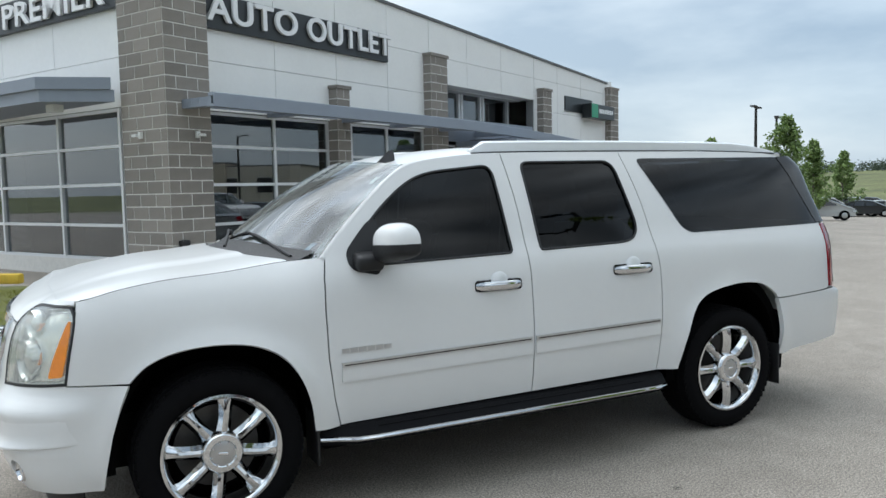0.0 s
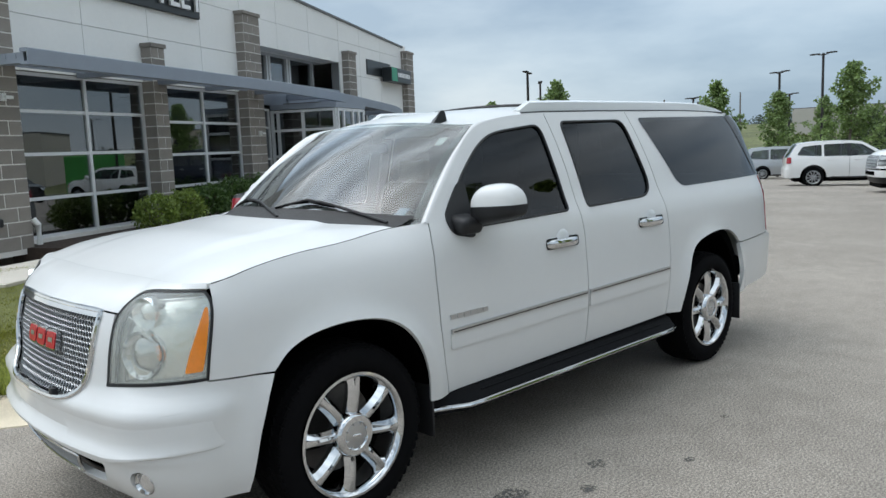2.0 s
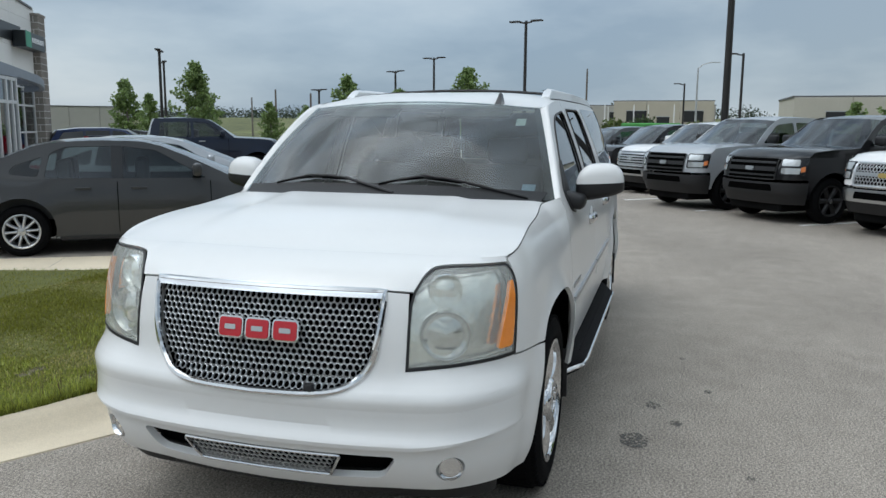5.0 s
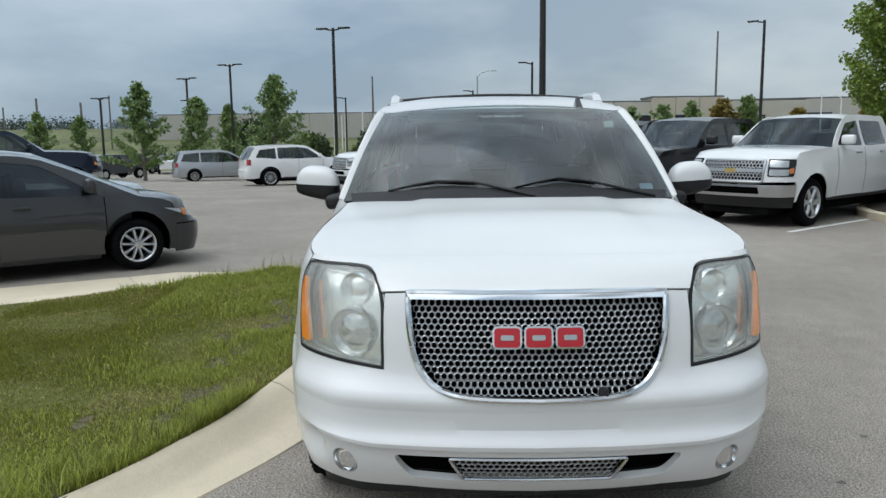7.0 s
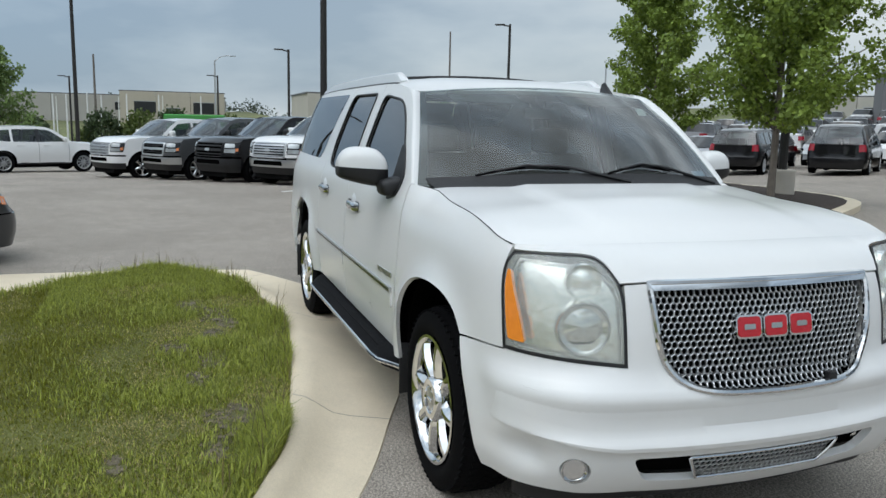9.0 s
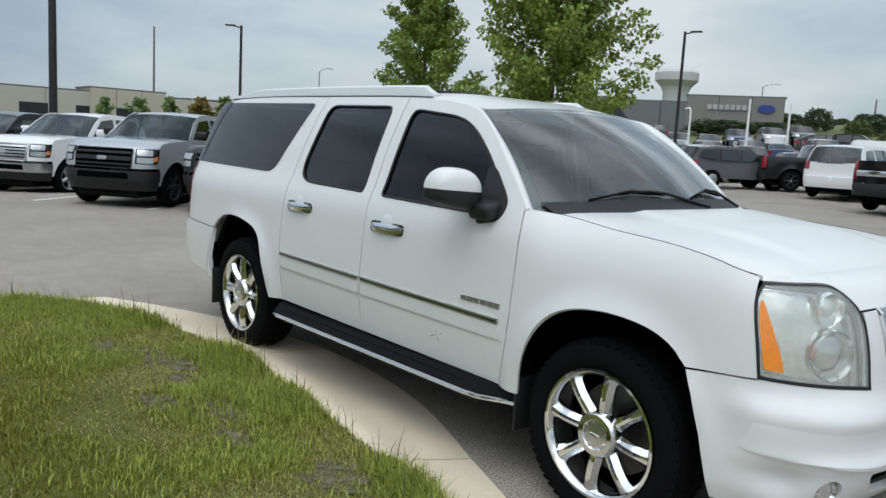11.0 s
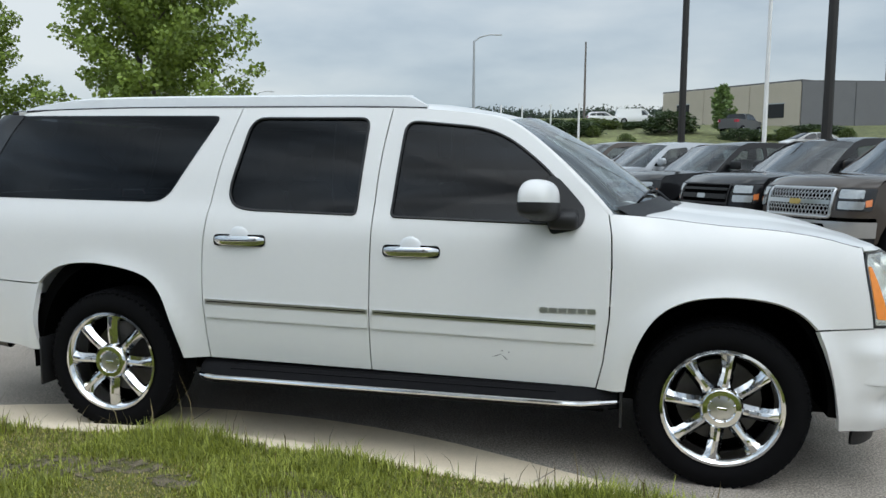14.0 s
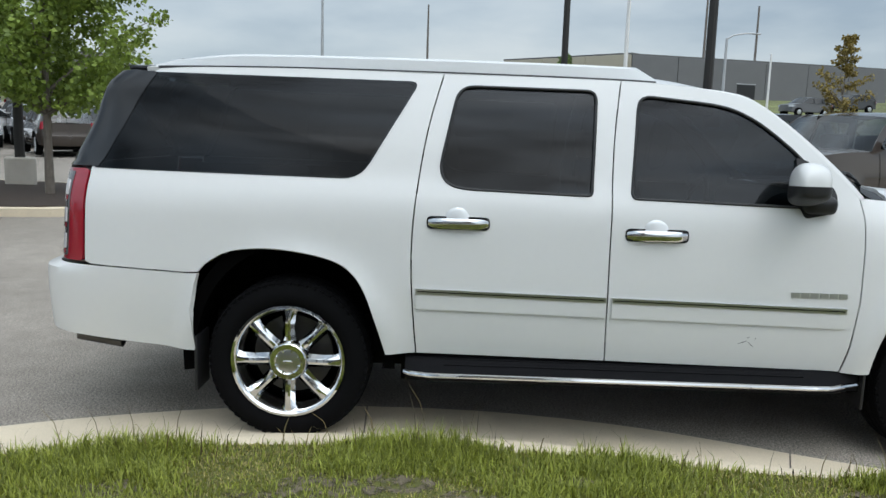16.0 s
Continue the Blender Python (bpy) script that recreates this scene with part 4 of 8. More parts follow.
            xform(bm, Matrix.Translation(c - d * 0.035) @ d.to_track_quat("Y", "Z").to_matrix().to_4x4())
            if flip:
                xform(bm, Matrix.Diagonal((1, -1, 1, 1)))
            part("lamp_bowl", bm, mm, lamp)
        # fog lamp
        c = Vector(P(P.sy(0.742), 0.402))
        d = Vector((1, 0.35, 0)).normalized()
        bm = lathe([(0.0005, 0.0), (0.02, 0.004), (0.038, 0.0), (0.045, 0.012), (0.05, 0.004), (0.055, -0.03)], 28)
        xform(bm, Matrix.Translation(c - d * 0.02) @ d.to_track_quat("Y", "Z").to_matrix().to_4x4())
        if flip:
            xform(bm, Matrix.Diagonal((1, -1, 1, 1)))
        part("fog_lamp", bm, CHROME, car, "round clear fog lamp")
        # wheels
        sg = -1 if flip else 1
        for xw in (1.651, -1.651):
            m = Matrix.Translation((xw, sg * 0.845, 0.392 if flip and xw > 0 else 0.405)) @ (Matrix.Rotation(math.pi, 4, "Z") if sg > 0 else Matrix.Identity(4)) @ Matrix.Rotation(radians(7 if xw > 0 else 0), 4, "Y")
            wheel("wheel", car, m)
            r0, z0 = 0.53, 0.415
            bm = bmesh.new()
            rings = []
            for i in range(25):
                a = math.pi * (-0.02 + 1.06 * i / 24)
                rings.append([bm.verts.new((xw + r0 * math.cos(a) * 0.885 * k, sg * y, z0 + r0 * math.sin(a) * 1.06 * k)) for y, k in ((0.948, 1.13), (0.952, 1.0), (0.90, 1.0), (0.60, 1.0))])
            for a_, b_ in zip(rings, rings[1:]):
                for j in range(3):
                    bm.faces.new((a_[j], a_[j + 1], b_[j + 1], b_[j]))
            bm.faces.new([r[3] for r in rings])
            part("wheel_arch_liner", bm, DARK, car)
        # mud flaps
        for xw, w_, zb in ((1.185, 0.02, 0.26), (-2.105, 0.02, 0.24)):
            part("mud_flap", box_bm(xw, sg * 0.89, (zb + 0.52) / 2, 0.015, 0.2, 0.52 - zb, 0.006), PLASTIC, car)
        # running board
        prof = [(0.93, 0.455), (1.0, 0.44), (1.035, 0.415), (1.058, 0.395), (1.058, 0.372), (1.035, 0.352), (0.93, 0.355)]
        xs = [-1.07, -1.04, -0.95] + list(np.linspace(-0.8, 0.9, 12)) + [1.0, 1.1, 1.17]
        vv, ff = [], []
        for x in xs:
            e = 1.0 - 0.75 * smooth01(0.95, 1.2, x) - 0.5 * smooth01(-1.0, -1.09, x)
            vv += [(x, sg * (0.93 + (y - 0.93) * e), z) for y, z in prof]
        m_ = len(prof)
        for i in range(len(xs) - 1):
            for j in range(m_):
                ff.append((i * m_ + j, i * m_ + (j + 1) % m_, (i + 1) * m_ + (j + 1) % m_, (i + 1) * m_ + j))
        ff += [tuple(range(m_)), tuple(range((len(xs) - 1) * m_, len(xs) * m_))]
        rb = mesh_obj("running_board", vv, ff, BOARD, car, "black running board with chrome edge", sharp=30)
        path = [(x, sg * (0.93 + 0.130 * (1.0 - 0.75 * smooth01(0.95, 1.2, x) - 0.5 * smooth01(-1.0, -1.09, x))), 0.385) for x in xs]
        part("chrome_edge", tube(path, 0.012, 8), CHROME, rb)
        bm = bmesh.new()
        for j in range(4):
            box_bm(0.0, sg * (0.955 + j * 0.021), 0.455 - j * 0.0085, 1.75, 0.008, 0.006, 0.002, 1, bm)
        part("tread_ribs", bm, BOARD, rb)["kind"] = "stuff"
        # mirror
        sail = rounded([(0.80, 1.255), (0.80, 1.48), (0.855, 1.468), (0.935, 1.385), (0.995, 1.315), (0.975, 1.225), (0.83, 1.195)], [0.01, 0.01, 0.02, 0.05, 0.04, 0.05, 0.02])
        mo = panel("door_mirror", side_loop(sail), P, PLASTIC, car, side_out, 0.03, (), 0.012, dist=0.008, label="white-capped black door mirror", **k)
        part("mirror_cap", mirror_shell(sg, "cap"), WHITE, mo, sharp=60)
        part("mirror_housing", mirror_shell(sg, "low"), PLASTIC, mo, sharp=60)
        mb = box_bm(0, 0, 0, 0.15, 0.14, 0.085, 0.03, 3)
        xform(mb, Matrix.Translation((0.885, sg * 0.955, 1.27)) @ Matrix.Rotation(radians(-10 * sg), 4, "X"))
        part("mirror_arm", mb, PLASTIC, mo)
        # roof rail
        n = 28
        vv, ff = [], []
        for i in range(n + 1):
            u = i / n
            x = -2.38 + 2.51 * u
            e = min(1.0, (1 - u) / 0.035) ** 0.5 * min(1.0, u / 0.16) ** 0.6
            b = Vector(roof_pt(x, 0.672))
            top = 0.010 + 0.050 * e
            vv += [(x, sg * (b.y - 0.034), b.z - 0.012), (x, sg * (b.y - 0.030), b.z + top * 0.75), (x, sg * (b.y - 0.004), b.z + top), (x, sg * (b.y + 0.022), b.z + top * 0.8), (x, sg * (b.y + 0.032), b.z - 0.016)]
        for i in range(n):
            for j in range(5):
                ff.append((i * 5 + j, i * 5 + (j + 1) % 5, i * 5 + 5 + (j + 1) % 5, i * 5 + 5 + j))
        ff += [tuple(range(5)), tuple(range(n * 5, n * 5 + 5))]
        mesh_obj("roof_rail", vv, ff, RAIL, car, "silver-white roof rail", sharp=35)
        # drip line under the rail
        part("roof_gutter", tube([Vector(roof_pt(x, 0.709)) * 1 + Vector((0, 0, 0)) if sg > 0 else Vector((roof_pt(x, 0.709)[0], -roof_pt(x, 0.709)[1], roof_pt(x, 0.709)[2])) for x in np.linspace(-2.36, 0.135, 20)], 0.007, 6), PLASTIC, car)
    # front bumper and fascia in one
    top = [(P.sx(2.052), 0.788), (P.sx(2.297), 0.797), (P.sx(2.312), 0.803), (P.sy(0.60), 0.772), (P.sy(0.592), 0.785), (P.sy(0.600), 1.02), (P.sy(0.603), 1.05), (P.sy(0.505), 1.055)]
    gr = [(P.sy(0.505), 1.055), (P.sy(0.50), 1.02), (P.sy(0.475), 0.86), (P.sy(0.44), 0.775), (P.sy(0.37), 0.715), (P.sy(0.25), 0.690), (0.0, 0.683)]
    gr = gr[:1] + spline(gr[1:], 4)
    low = [(P.sx(2.175), 0.315), (P.sx(2.125), 0.56), (P.sx(2.085), 0.70)]
    bot = [(0.0, 0.275), (P.sy(0.3), 0.28), (P.sy(0.55), 0.295), (P.sx(2.40), 0.31)]
    half = bot + low + top + gr[1:-1]
    loop = half + [(0.0, 0.683)] + [(-s, z) for s, z in reversed(half[1:])]
    intake = rounded([(P.sy(0.555), 0.452), (P.sy(0.50), 0.352), (P.sy(0.31), 0.338), (-P.sy(0.31), 0.338), (-P.sy(0.50), 0.352), (-P.sy(0.555), 0.452)], 0.03)
    fog = [(P.sy(0.742) + 0.056 * math.cos(a), 0.402 + 0.054 * math.sin(a)) for a in np.linspace(0, 2 * math.pi, 20)[:-1]]
    fo = out_from((1.2, 0, 0.7))
    bump = panel("front_bumper", loop, P, WHITE, car, fo, 0.022, [intake, fog, [(-s, z) for s, z in fog]], 0.03, sharp=50)
    # proud lip along the bumper, just above the intake
    vv, ff = [], []
    s1 = P.sx(2.22)
    prof = [(-0.004, 0.165), (0.001, 0.11), (0.007, 0.065), (0.014, 0.032), (0.021, 0.014), (0.023, 0.006), (0.020, 0.0), (-0.012, -0.006)]
    bq = np.linspace(-s1, s1, 81)
    for q in bq:
        k_ = 1 - 0.75 * smooth01(P.sy(0.70), s1, abs(q))
        z0 = 0.500 + 0.045 * smooth01(P.sy(0.58), s1, abs(q))
        for o, dz in prof:
            p0 = Vector(P(q, z0 + dz))
            t = (Vector(P(q + 0.003, z0 + dz)) - Vector(P(q - 0.003, z0 + dz))).cross(Vector(P(q, z0 + dz + 0.003)) - p0).normalized()
            if t.dot(p0 - Vector((1.2, 0, 0.7))) < 0:
                t = -t
            vv.append(p0 + t * (o * k_ + 0.0012 - 0.010 * smooth01(0.90, 1.0, abs(q) / s1)))
    m_ = len(prof)
    for i in range(len(bq) - 1):
        for j in range(m_ - 1):
            ff.append((i * m_ + j, i * m_ + j + 1, (i + 1) * m_ + j + 1, (i + 1) * m_ + j))
    mesh_obj("bumper_lip", vv, ff, WHITE, bump, sharp=28)
    # black sheet behind the opening: the shade of its depth as colour
    panel("intake", [(s * 1.04, 0.395 + (z - 0.395) * 1.15) for s, z in intake], P, DARK, bump, fo, 0.05, (), 0.0, dist=-0.05)
    lg = rounded([(P.sy(0.335), 0.443), (P.sy(0.285), 0.347), (-P.sy(0.285), 0.347), (-P.sy(0.335), 0.443)], 0.01)
    hexmesh("lower_mesh", lg, P, 0.0235, bump, -0.006)
    frame_strip("mesh_frame", lg, P, 0.012, 0.004, CHROME, bump, fo)
    # hood and its nose
    ys = [P.sy(0.603), P.sx(2.262)]
    nose_half = [(0.0, 1.062), (P.sy(0.505), 1.062), (P.sy(0.60), 1.058)] + spline([(P.sy(0.619), 1.056), (P.sy(0.637), 1.080), (P.sy(0.685), 1.124), (P.sy(0.76), 1.145), (P.sx(2.33), 1.151), (P.sx(2.275), 1.150)], 4)
    nose = nose_half + [(-s, z) for s, z in reversed(nose_half[1:])]
    nose_top = [(s, 1.17) for s in np.linspace(_s_end, -_s_end, 60)]
    panel("hood_nose", nose_half + nose_top + [(-s, z) for s, z in reversed(nose_half[1:])], P, WHITE, car, fo, 0.03, (), 0.015, sharp=60)
    edge = [tuple(P(s, 1.17))[:2] for s in np.linspace(0, _s_end, 30)]
    edge += [(P(P.sx(x), hood_edge_z(x))[0], P(P.sx(x), hood_edge_z(x))[1] - 0.005) for x in np.linspace(2.2, 1.275, 20)]
    edge += [(1.495 - 0.235 * (y / 0.86) ** 2, y) for y in np.linspace(0.80, 0.0, 16)]
    hood = edge + [(x, -y) for x, y in reversed(edge[1:-1])]
    panel("hood", hood, hood_z, WHITE, car, lambda p: Vector((0, 0, 1)), 0.045, (), 0.02, sharp=60)
    # dark thread along the gap between hood and fenders, drawn for its shade
    for sg in (1, -1):
        gap = [Vector(P(P.sx(x), hood_edge_z(x))) for x in np.linspace(2.25, 1.2, 24)]
        part("hood_gap", tube([(p.x, sg * (p.y - 0.004), p.z + 0.0005) for p in gap], 0.0017, 6), DARK, car)
    # grille
    g2 = gr + [(-s, z) for s, z in reversed(gr[:-1])]
    gc = (0, 0.86)
    gin = [(s * 0.975, gc[1] + (z - gc[1]) * 0.93 - 0.004) for s, z in g2]
    grille = frame_strip("grille", g2, P, 0.024, 0.012, CHROME, car, fo, "chrome honeycomb mesh grille")
    hexmesh("grille_mesh", gin, P, 0.0255, grille, -0.012)
    # added black sheet in place of the shaded space behind the mesh
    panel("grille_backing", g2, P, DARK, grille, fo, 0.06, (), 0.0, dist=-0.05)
    hb = [(P.sy(y), 1.06) for y in (0.505, 0.3, 0.0, -0.3, -0.505)]
    bar = [(P.sy(0.505), 1.030), (P.sy(0.51), 1.058)] + [(s, 1.058 + 0.006 * (1 - (s / 0.5) ** 2)) for s in np.linspace(0.45, -0.45, 9)] + [(-P.sy(0.51), 1.058), (-P.sy(0.505), 1.030)]
    panel("grille_header", bar, P, CHROME, grille, fo, 0.03, (), 0.02, dist=0.012)
    # red emblem of three plain blocks with bright edges
    for i, (sa, sb) in enumerate(((-0.172, -0.062), (-0.054, 0.054), (0.062, 0.172))):
        o = rounded([(sa, 0.858), (sb, 0.858), (sb, 0.940), (sa, 0.940)], 0.02)
        em = panel("emblem", o, P, CHROME, grille, fo, 0.03, (), 0.02, dist=0.016)
        o = rounded([(sa + 0.007, 0.865), (sb - 0.007, 0.865), (sb - 0.007, 0.933), (sa + 0.007, 0.933)], 0.015)
        panel("emblem_face", o, P, REDENAMEL, em, fo, 0.03, (), 0.004, dist=0.019, label="red emblem face")
        sc = (sa + sb) / 2
        panel("emblem_slot", rounded([(sc - 0.024, 0.890), (sc + 0.024, 0.890), (sc + 0.024, 0.908), (sc - 0.024, 0.908)], 0.005), P, SATIN, em, fo, 0.03, (), 0.0, dist=0.0205)
    part("grille_sensor", xform(box_bm(0, 0, 0, 0.03, 0.035, 0.04, 0.006), Matrix.Translation(Vector(P(P.sy(0.232), 0.705)) + Vector((0.012, 0, 0)))), PLASTIC, grille)
    # rear bumper, tailgate, rear glass
    ro = out_from((-1.2, 0, 0.9))
    L = P.len
    rb = [(P.sx(-2.105), 0.45), (P.sx(-2.125), 0.66), (P.sx(-2.108), 0.78), (P.sx(-2.092), 0.838), (P.sx(-2.14), 0.834), (P.sx(-2.63), 0.855), (P.sx(-2.75), 0.856), (L - 0.02, 0.856), (L - 0.02, 0.50), (P.sx(-2.86), 0.51), (P.sx(-2.7), 0.495)]
    for flip in (False, True):
        panel("rear_bumper", rb, P, WHITE, car, ro, 0.04, (), 0.03, flip=flip)
        panel("tailgate", [(P.sx(-2.87), 0.862), (L, 0.862), (L, 1.33), (P.sx(-2.87), 1.33)], P, WHITE, car, ro, 0.05, (), 0.0, flip=flip)
        panel("rear_glass", [(P.sx(-2.907), 1.333), (L, 1.333), (L, 1.80), (P.sx(-2.907), 1.80)], PR, TINTPANE, car, ro, 0.06, (), 0.0, flip=flip)
    part("roof_spoiler", box_bm(-2.46, 0, 1.832, 0.18, 1.25, 0.03, 0.014), GLOSSBLACK, car)
    # roof
    rx = [(0.665 - 0.115 * (y / 0.68) ** 2, y) for y in np.linspace(-0.70, 0.70, 17)]
    e2 = [(x, min(0.742, P(P.sx(x), z)[1])) for x, z in ((0.5, 1.775), (0.42, 1.795), (0.22, 1.818))] + [(x, roof_w(x)) for x in np.linspace(0.03, -2.42, 26)]
    roof = rx + e2 + [(x, -y) for x, y in reversed(e2)]
    panel("roof", roof, lambda x, y: roof_pt(x, y), WHITE, car, lambda p: Vector((0, 0, 1)), 0.06, (), 0.02, sharp=60)
    # black windscreen header line, glass, wipers, cowl
    glass_loop = [(q * 0.8, v * 0.9) for q, v in [(q, 0) for q in np.linspace(-1, 1, 15)] + [(1, v) for v in np.linspace(0.1, 0.9, 9)] + [(q, 1) for q in np.linspace(1, -1, 15)] + [(-1, v) for v in np.linspace(0.9, 0.1, 9)]]
    fnw = lambda a, b: WS(a / 0.8, b / 0.9)
    upo = lambda p: Vector((1, 0, 0.8))
    ws = panel("windscreen", glass_loop, fnw, WSGLASS, car, upo, 0.05, (), 0.0, dist=0.004, label="clear windscreen")
    inner = [(a * 0.955, 0.45 + (b - 0.45) * 0.935 + 0.012) for a, b in glass_loop]
    panel("windscreen_border", glass_loop, fnw, GLOSSBLACK, ws, upo, 0.05, [inner], 0.0, dist=0.0005)
    part("cowl", cowl_bm(), PLASTIC, car, "black ribbed cowl below the windscreen")
    for tip, mid, heel, pivot in (((-0.72, 0.055), (-0.45, 0.105), (-0.20, 0.085), (0.13, -0.03)), ((0.02, 0.05), (0.28, 0.115), (0.50, 0.085), (0.86, -0.02))):
        up = Vector((0.012, 0, 0.014))
        a, b, c, d = (Vector(WS(*q)) + up for q in (tip, mid, heel, pivot))
        wp = part("wiper", tube([b, (b + c) / 2 + up, c + up * 0.6, d + up * 0.6], 0.008, 6), PLASTIC, car)
        part("wiper_blade", tube([a, (a + b) / 2 + up * 0.4, b, c], 0.0065, 6), RUBBER, wp)
        part("wiper_bridge", tube([a * 0.6 + b * 0.4 + up * 0.6, b + up * 0.9, b * 0.4 + c * 0.6 + up * 0.8], 0.0055, 6), PLASTIC, wp)
    # fin aerial and roof crossbars
    bm = bmesh.new()
    v = [bm.verts.new(c) for c in ((0.03, -0.022, 0), (0.03, 0.022, 0), (-0.085, 0.028, 0), (-0.085, -0.028, 0), (-0.055, -0.006, 0.085), (-0.055, 0.006, 0.085), (-0.085, 0.007, 0.08), (-0.085, -0.007, 0.08))]
    for f in ((0, 1, 5, 4), (1, 2, 6, 5), (2, 3, 7, 6), (3, 0, 4, 7), (4, 5, 6, 7), (0, 3, 2, 1)):
        bm.faces.new([v[i] for i in f])
    bmesh.ops.bevel(bm, geom=list(bm.edges), offset=0.006, segments=2, affect="EDGES")
    xform(bm, Matrix.Translation(Vector(roof_pt(0.60, 0.468)) - Vector((0, 0, 0.004))) @ Matrix.Diagonal((-1, 1, 1, 1)) @ Matrix.Rotation(math.pi, 4, "Z"))
    part("roof_aerial", bm, GLOSSBLACK, car, "black fin aerial")
    for x in (-0.28, -1.9):
        z = roof_pt(x, 0.64)[2] + 0.022
        part("crossbar", tube([(x, y, z + 0.03 * (1 - (y / 0.64) ** 2)) for y in np.linspace(-0.64, 0.64, 11)], 0.010, 6), PLASTIC, car)
    # underbody, floor and sills
    part("underbody", box_bm(0.05, 0, 0.44, 4.3, 1.28, 0.26), UNDER, car)
    part("engine_bay", box_bm(1.75, 0, 0.8, 0.9, 1.16, 0.46), UNDER, car)
    part("floor_pan", box_bm(0.0, 0, 0.47, 2.1, 1.84, 0.12), UNDER, car)
    part("rear_floor", box_bm(-2.45, 0, 0.58, 0.6, 1.7, 0.1), UNDER, car)
    for sg in (1, -1):
        part("frame_rail", box_bm(0.0, sg * 0.74, 0.35, 2.2, 0.14, 0.14), UNDER, car)
        part("door_lining", box_bm(0, sg * 0.86, 0.75, 2.1, 0.04, 0.5), UNDER, car)
        part("side_lining", box_bm(-2.2, sg * 0.86, 1.17, 1.0, 0.03, 0.23), UNDER, car)
    sa = P.sx(2.28)
    panel("air_dam", [(q, 0.225) for q in np.linspace(-sa, sa, 21)] + [(q, 0.33) for q in np.linspace(sa, -sa, 21)], P, PLASTIC, car, fo, 0.05, (), 0.02, dist=-0.05)
    part("exhaust_tip", xform(lathe([(0.034, -0.12), (0.036, 0.12), (0.030, 0.12), (0.028, -0.1)], 18, "X"), Matrix.Translation((-2.72, -0.66, 0.41)) @ Matrix.Rotation(radians(8), 4, "Y")), SATIN_DARK, car)
    part("tow_hitch", box_bm(-2.80, 0, 0.47, 0.2, 0.5, 0.06, 0.01), UNDER, car)
    # interior
    bm = box_bm(1.16, 0, 1.13, 0.40, 1.64, 0.26, 0.08, 3)
    part("dashboard", bm, DASH, car)
    bm = bmesh.new()
    pts = [(0.72 + 0.10 * math.sin(a) * 0.45, 0.40 + 0.19 * math.cos(a), 1.13 + 0.18 * math.sin(a)) for a in np.linspace(0, 2 * math.pi, 25)[:-1]]
    tube(pts, 0.016, 8, bm, closed=True)
    tube([pts[0], (0.76, 0.40, 1.12), pts[12]], 0.018, 6, bm)
    part("steering_wheel", bm, DASH, car)
    for y in (0.40, -0.40):
        for x in (0.18, -0.85):
            bm = box_bm(x + 0.22, y, 0.80, 0.52, 0.52, 0.18, 0.06, 3)
            b = box_bm(0, 0, 0.32, 0.15, 0.50, 0.62, 0.06, 3)
            join(bm, b, Matrix.Translation((x - 0.02, y, 0.80)) @ Matrix.Rotation(radians(-14), 4, "Y"))
            b = box_bm(0, 0, 0.0, 0.09, 0.27, 0.17, 0.04, 3)
            join(bm, b, Matrix.Translation((x - 0.20, y, 1.50)) @ Matrix.Rotation(radians(-10), 4, "Y"))
            part("seat", bm, INTERIOR, car)
    bm = box_bm(-1.9, 0, 1.12, 0.16, 1.12, 0.4, 0.06, 3)
    part("rear_bench", bm, INTERIOR, car)
    part("cabin_floor", box_bm(-0.8, 0, 0.60, 3.6, 1.12, 0.06), DASH, car)
    part("rear_view_mirror", box_bm(0.66, 0.0, 1.66, 0.03, 0.24, 0.065, 0.012), DASH, car)
    bm = bmesh.new()
    for y in (0.35, -0.35):
        join(bm, box_bm(0, 0, 0, 0.19, 0.42, 0.016, 0.006), Matrix.Translation((0.62, y, 1.745)) @ Matrix.Rotation(radians(20), 4, "Y"))
    part("sun_visor", bm, INTERIOR, car)
    # inspection sticker inside the glass
    part("sticker", xform(box_bm(0, 0, 0, 0.075, 0.07, 0.002), Matrix.Translation(Vector(WS(0.86, 0.10)) + Vector((-0.02, 0, -0.01))) @ Matrix.Rotation(radians(35), 4, "Y")), mat("sticker_paper", (0.35, 0.42, 0.55), 0.5, var=0.2, scale=60), ws, "pale blue sticker")
    part("sticker", xform(box_bm(0, 0, 0, 0.06, 0.055, 0.002), Matrix.Translation(Vector(WS(0.84, 0.80)) + Vector((-0.02, 0, -0.01))) @ Matrix.Rotation(radians(40), 4, "Y")), mat("white_paper", (0.75, 0.76, 0.74), 0.6, var=0.05, scale=60), ws, "white paper sticker")
    # scuff on the passenger's front door
    sc = mat("scuff", (0.12, 0.12, 0.125), 0.6, var=0.2, scale=80)
    for i, (x, z, l_, a) in enumerate(((0.575, 0.585, 0.05, 20), (0.615, 0.575, 0.035, -40), (0.60, 0.61, 0.012, 10), (0.635, 0.605, 0.01, 70))):
        c, s = math.cos(radians(a)), math.sin(radians(a))
        o = [(P.sx(x + l_ / 2 * u * c - 0.003 * w * s), z + l_ / 2 * u * s + 0.003 * w * c) for u, w in ((-1, -0.2), (0, -1), (1, -0.3), (1, 0.3), (0, 0.6), (-1, 0.2))]
        panel("scuff_mark", o, P, sc, car, side_out, 0.03, (), 0.0, flip=True, dist=0.001)
    return car


ROOFZ = pchip([(-2.9, 1.80), (-2.4, 1.862), (-1.6, 1.888), (-0.6, 1.895), (0.0, 1.885), (0.35, 1.855), (0.60, 1.805), (0.75, 1.76)])
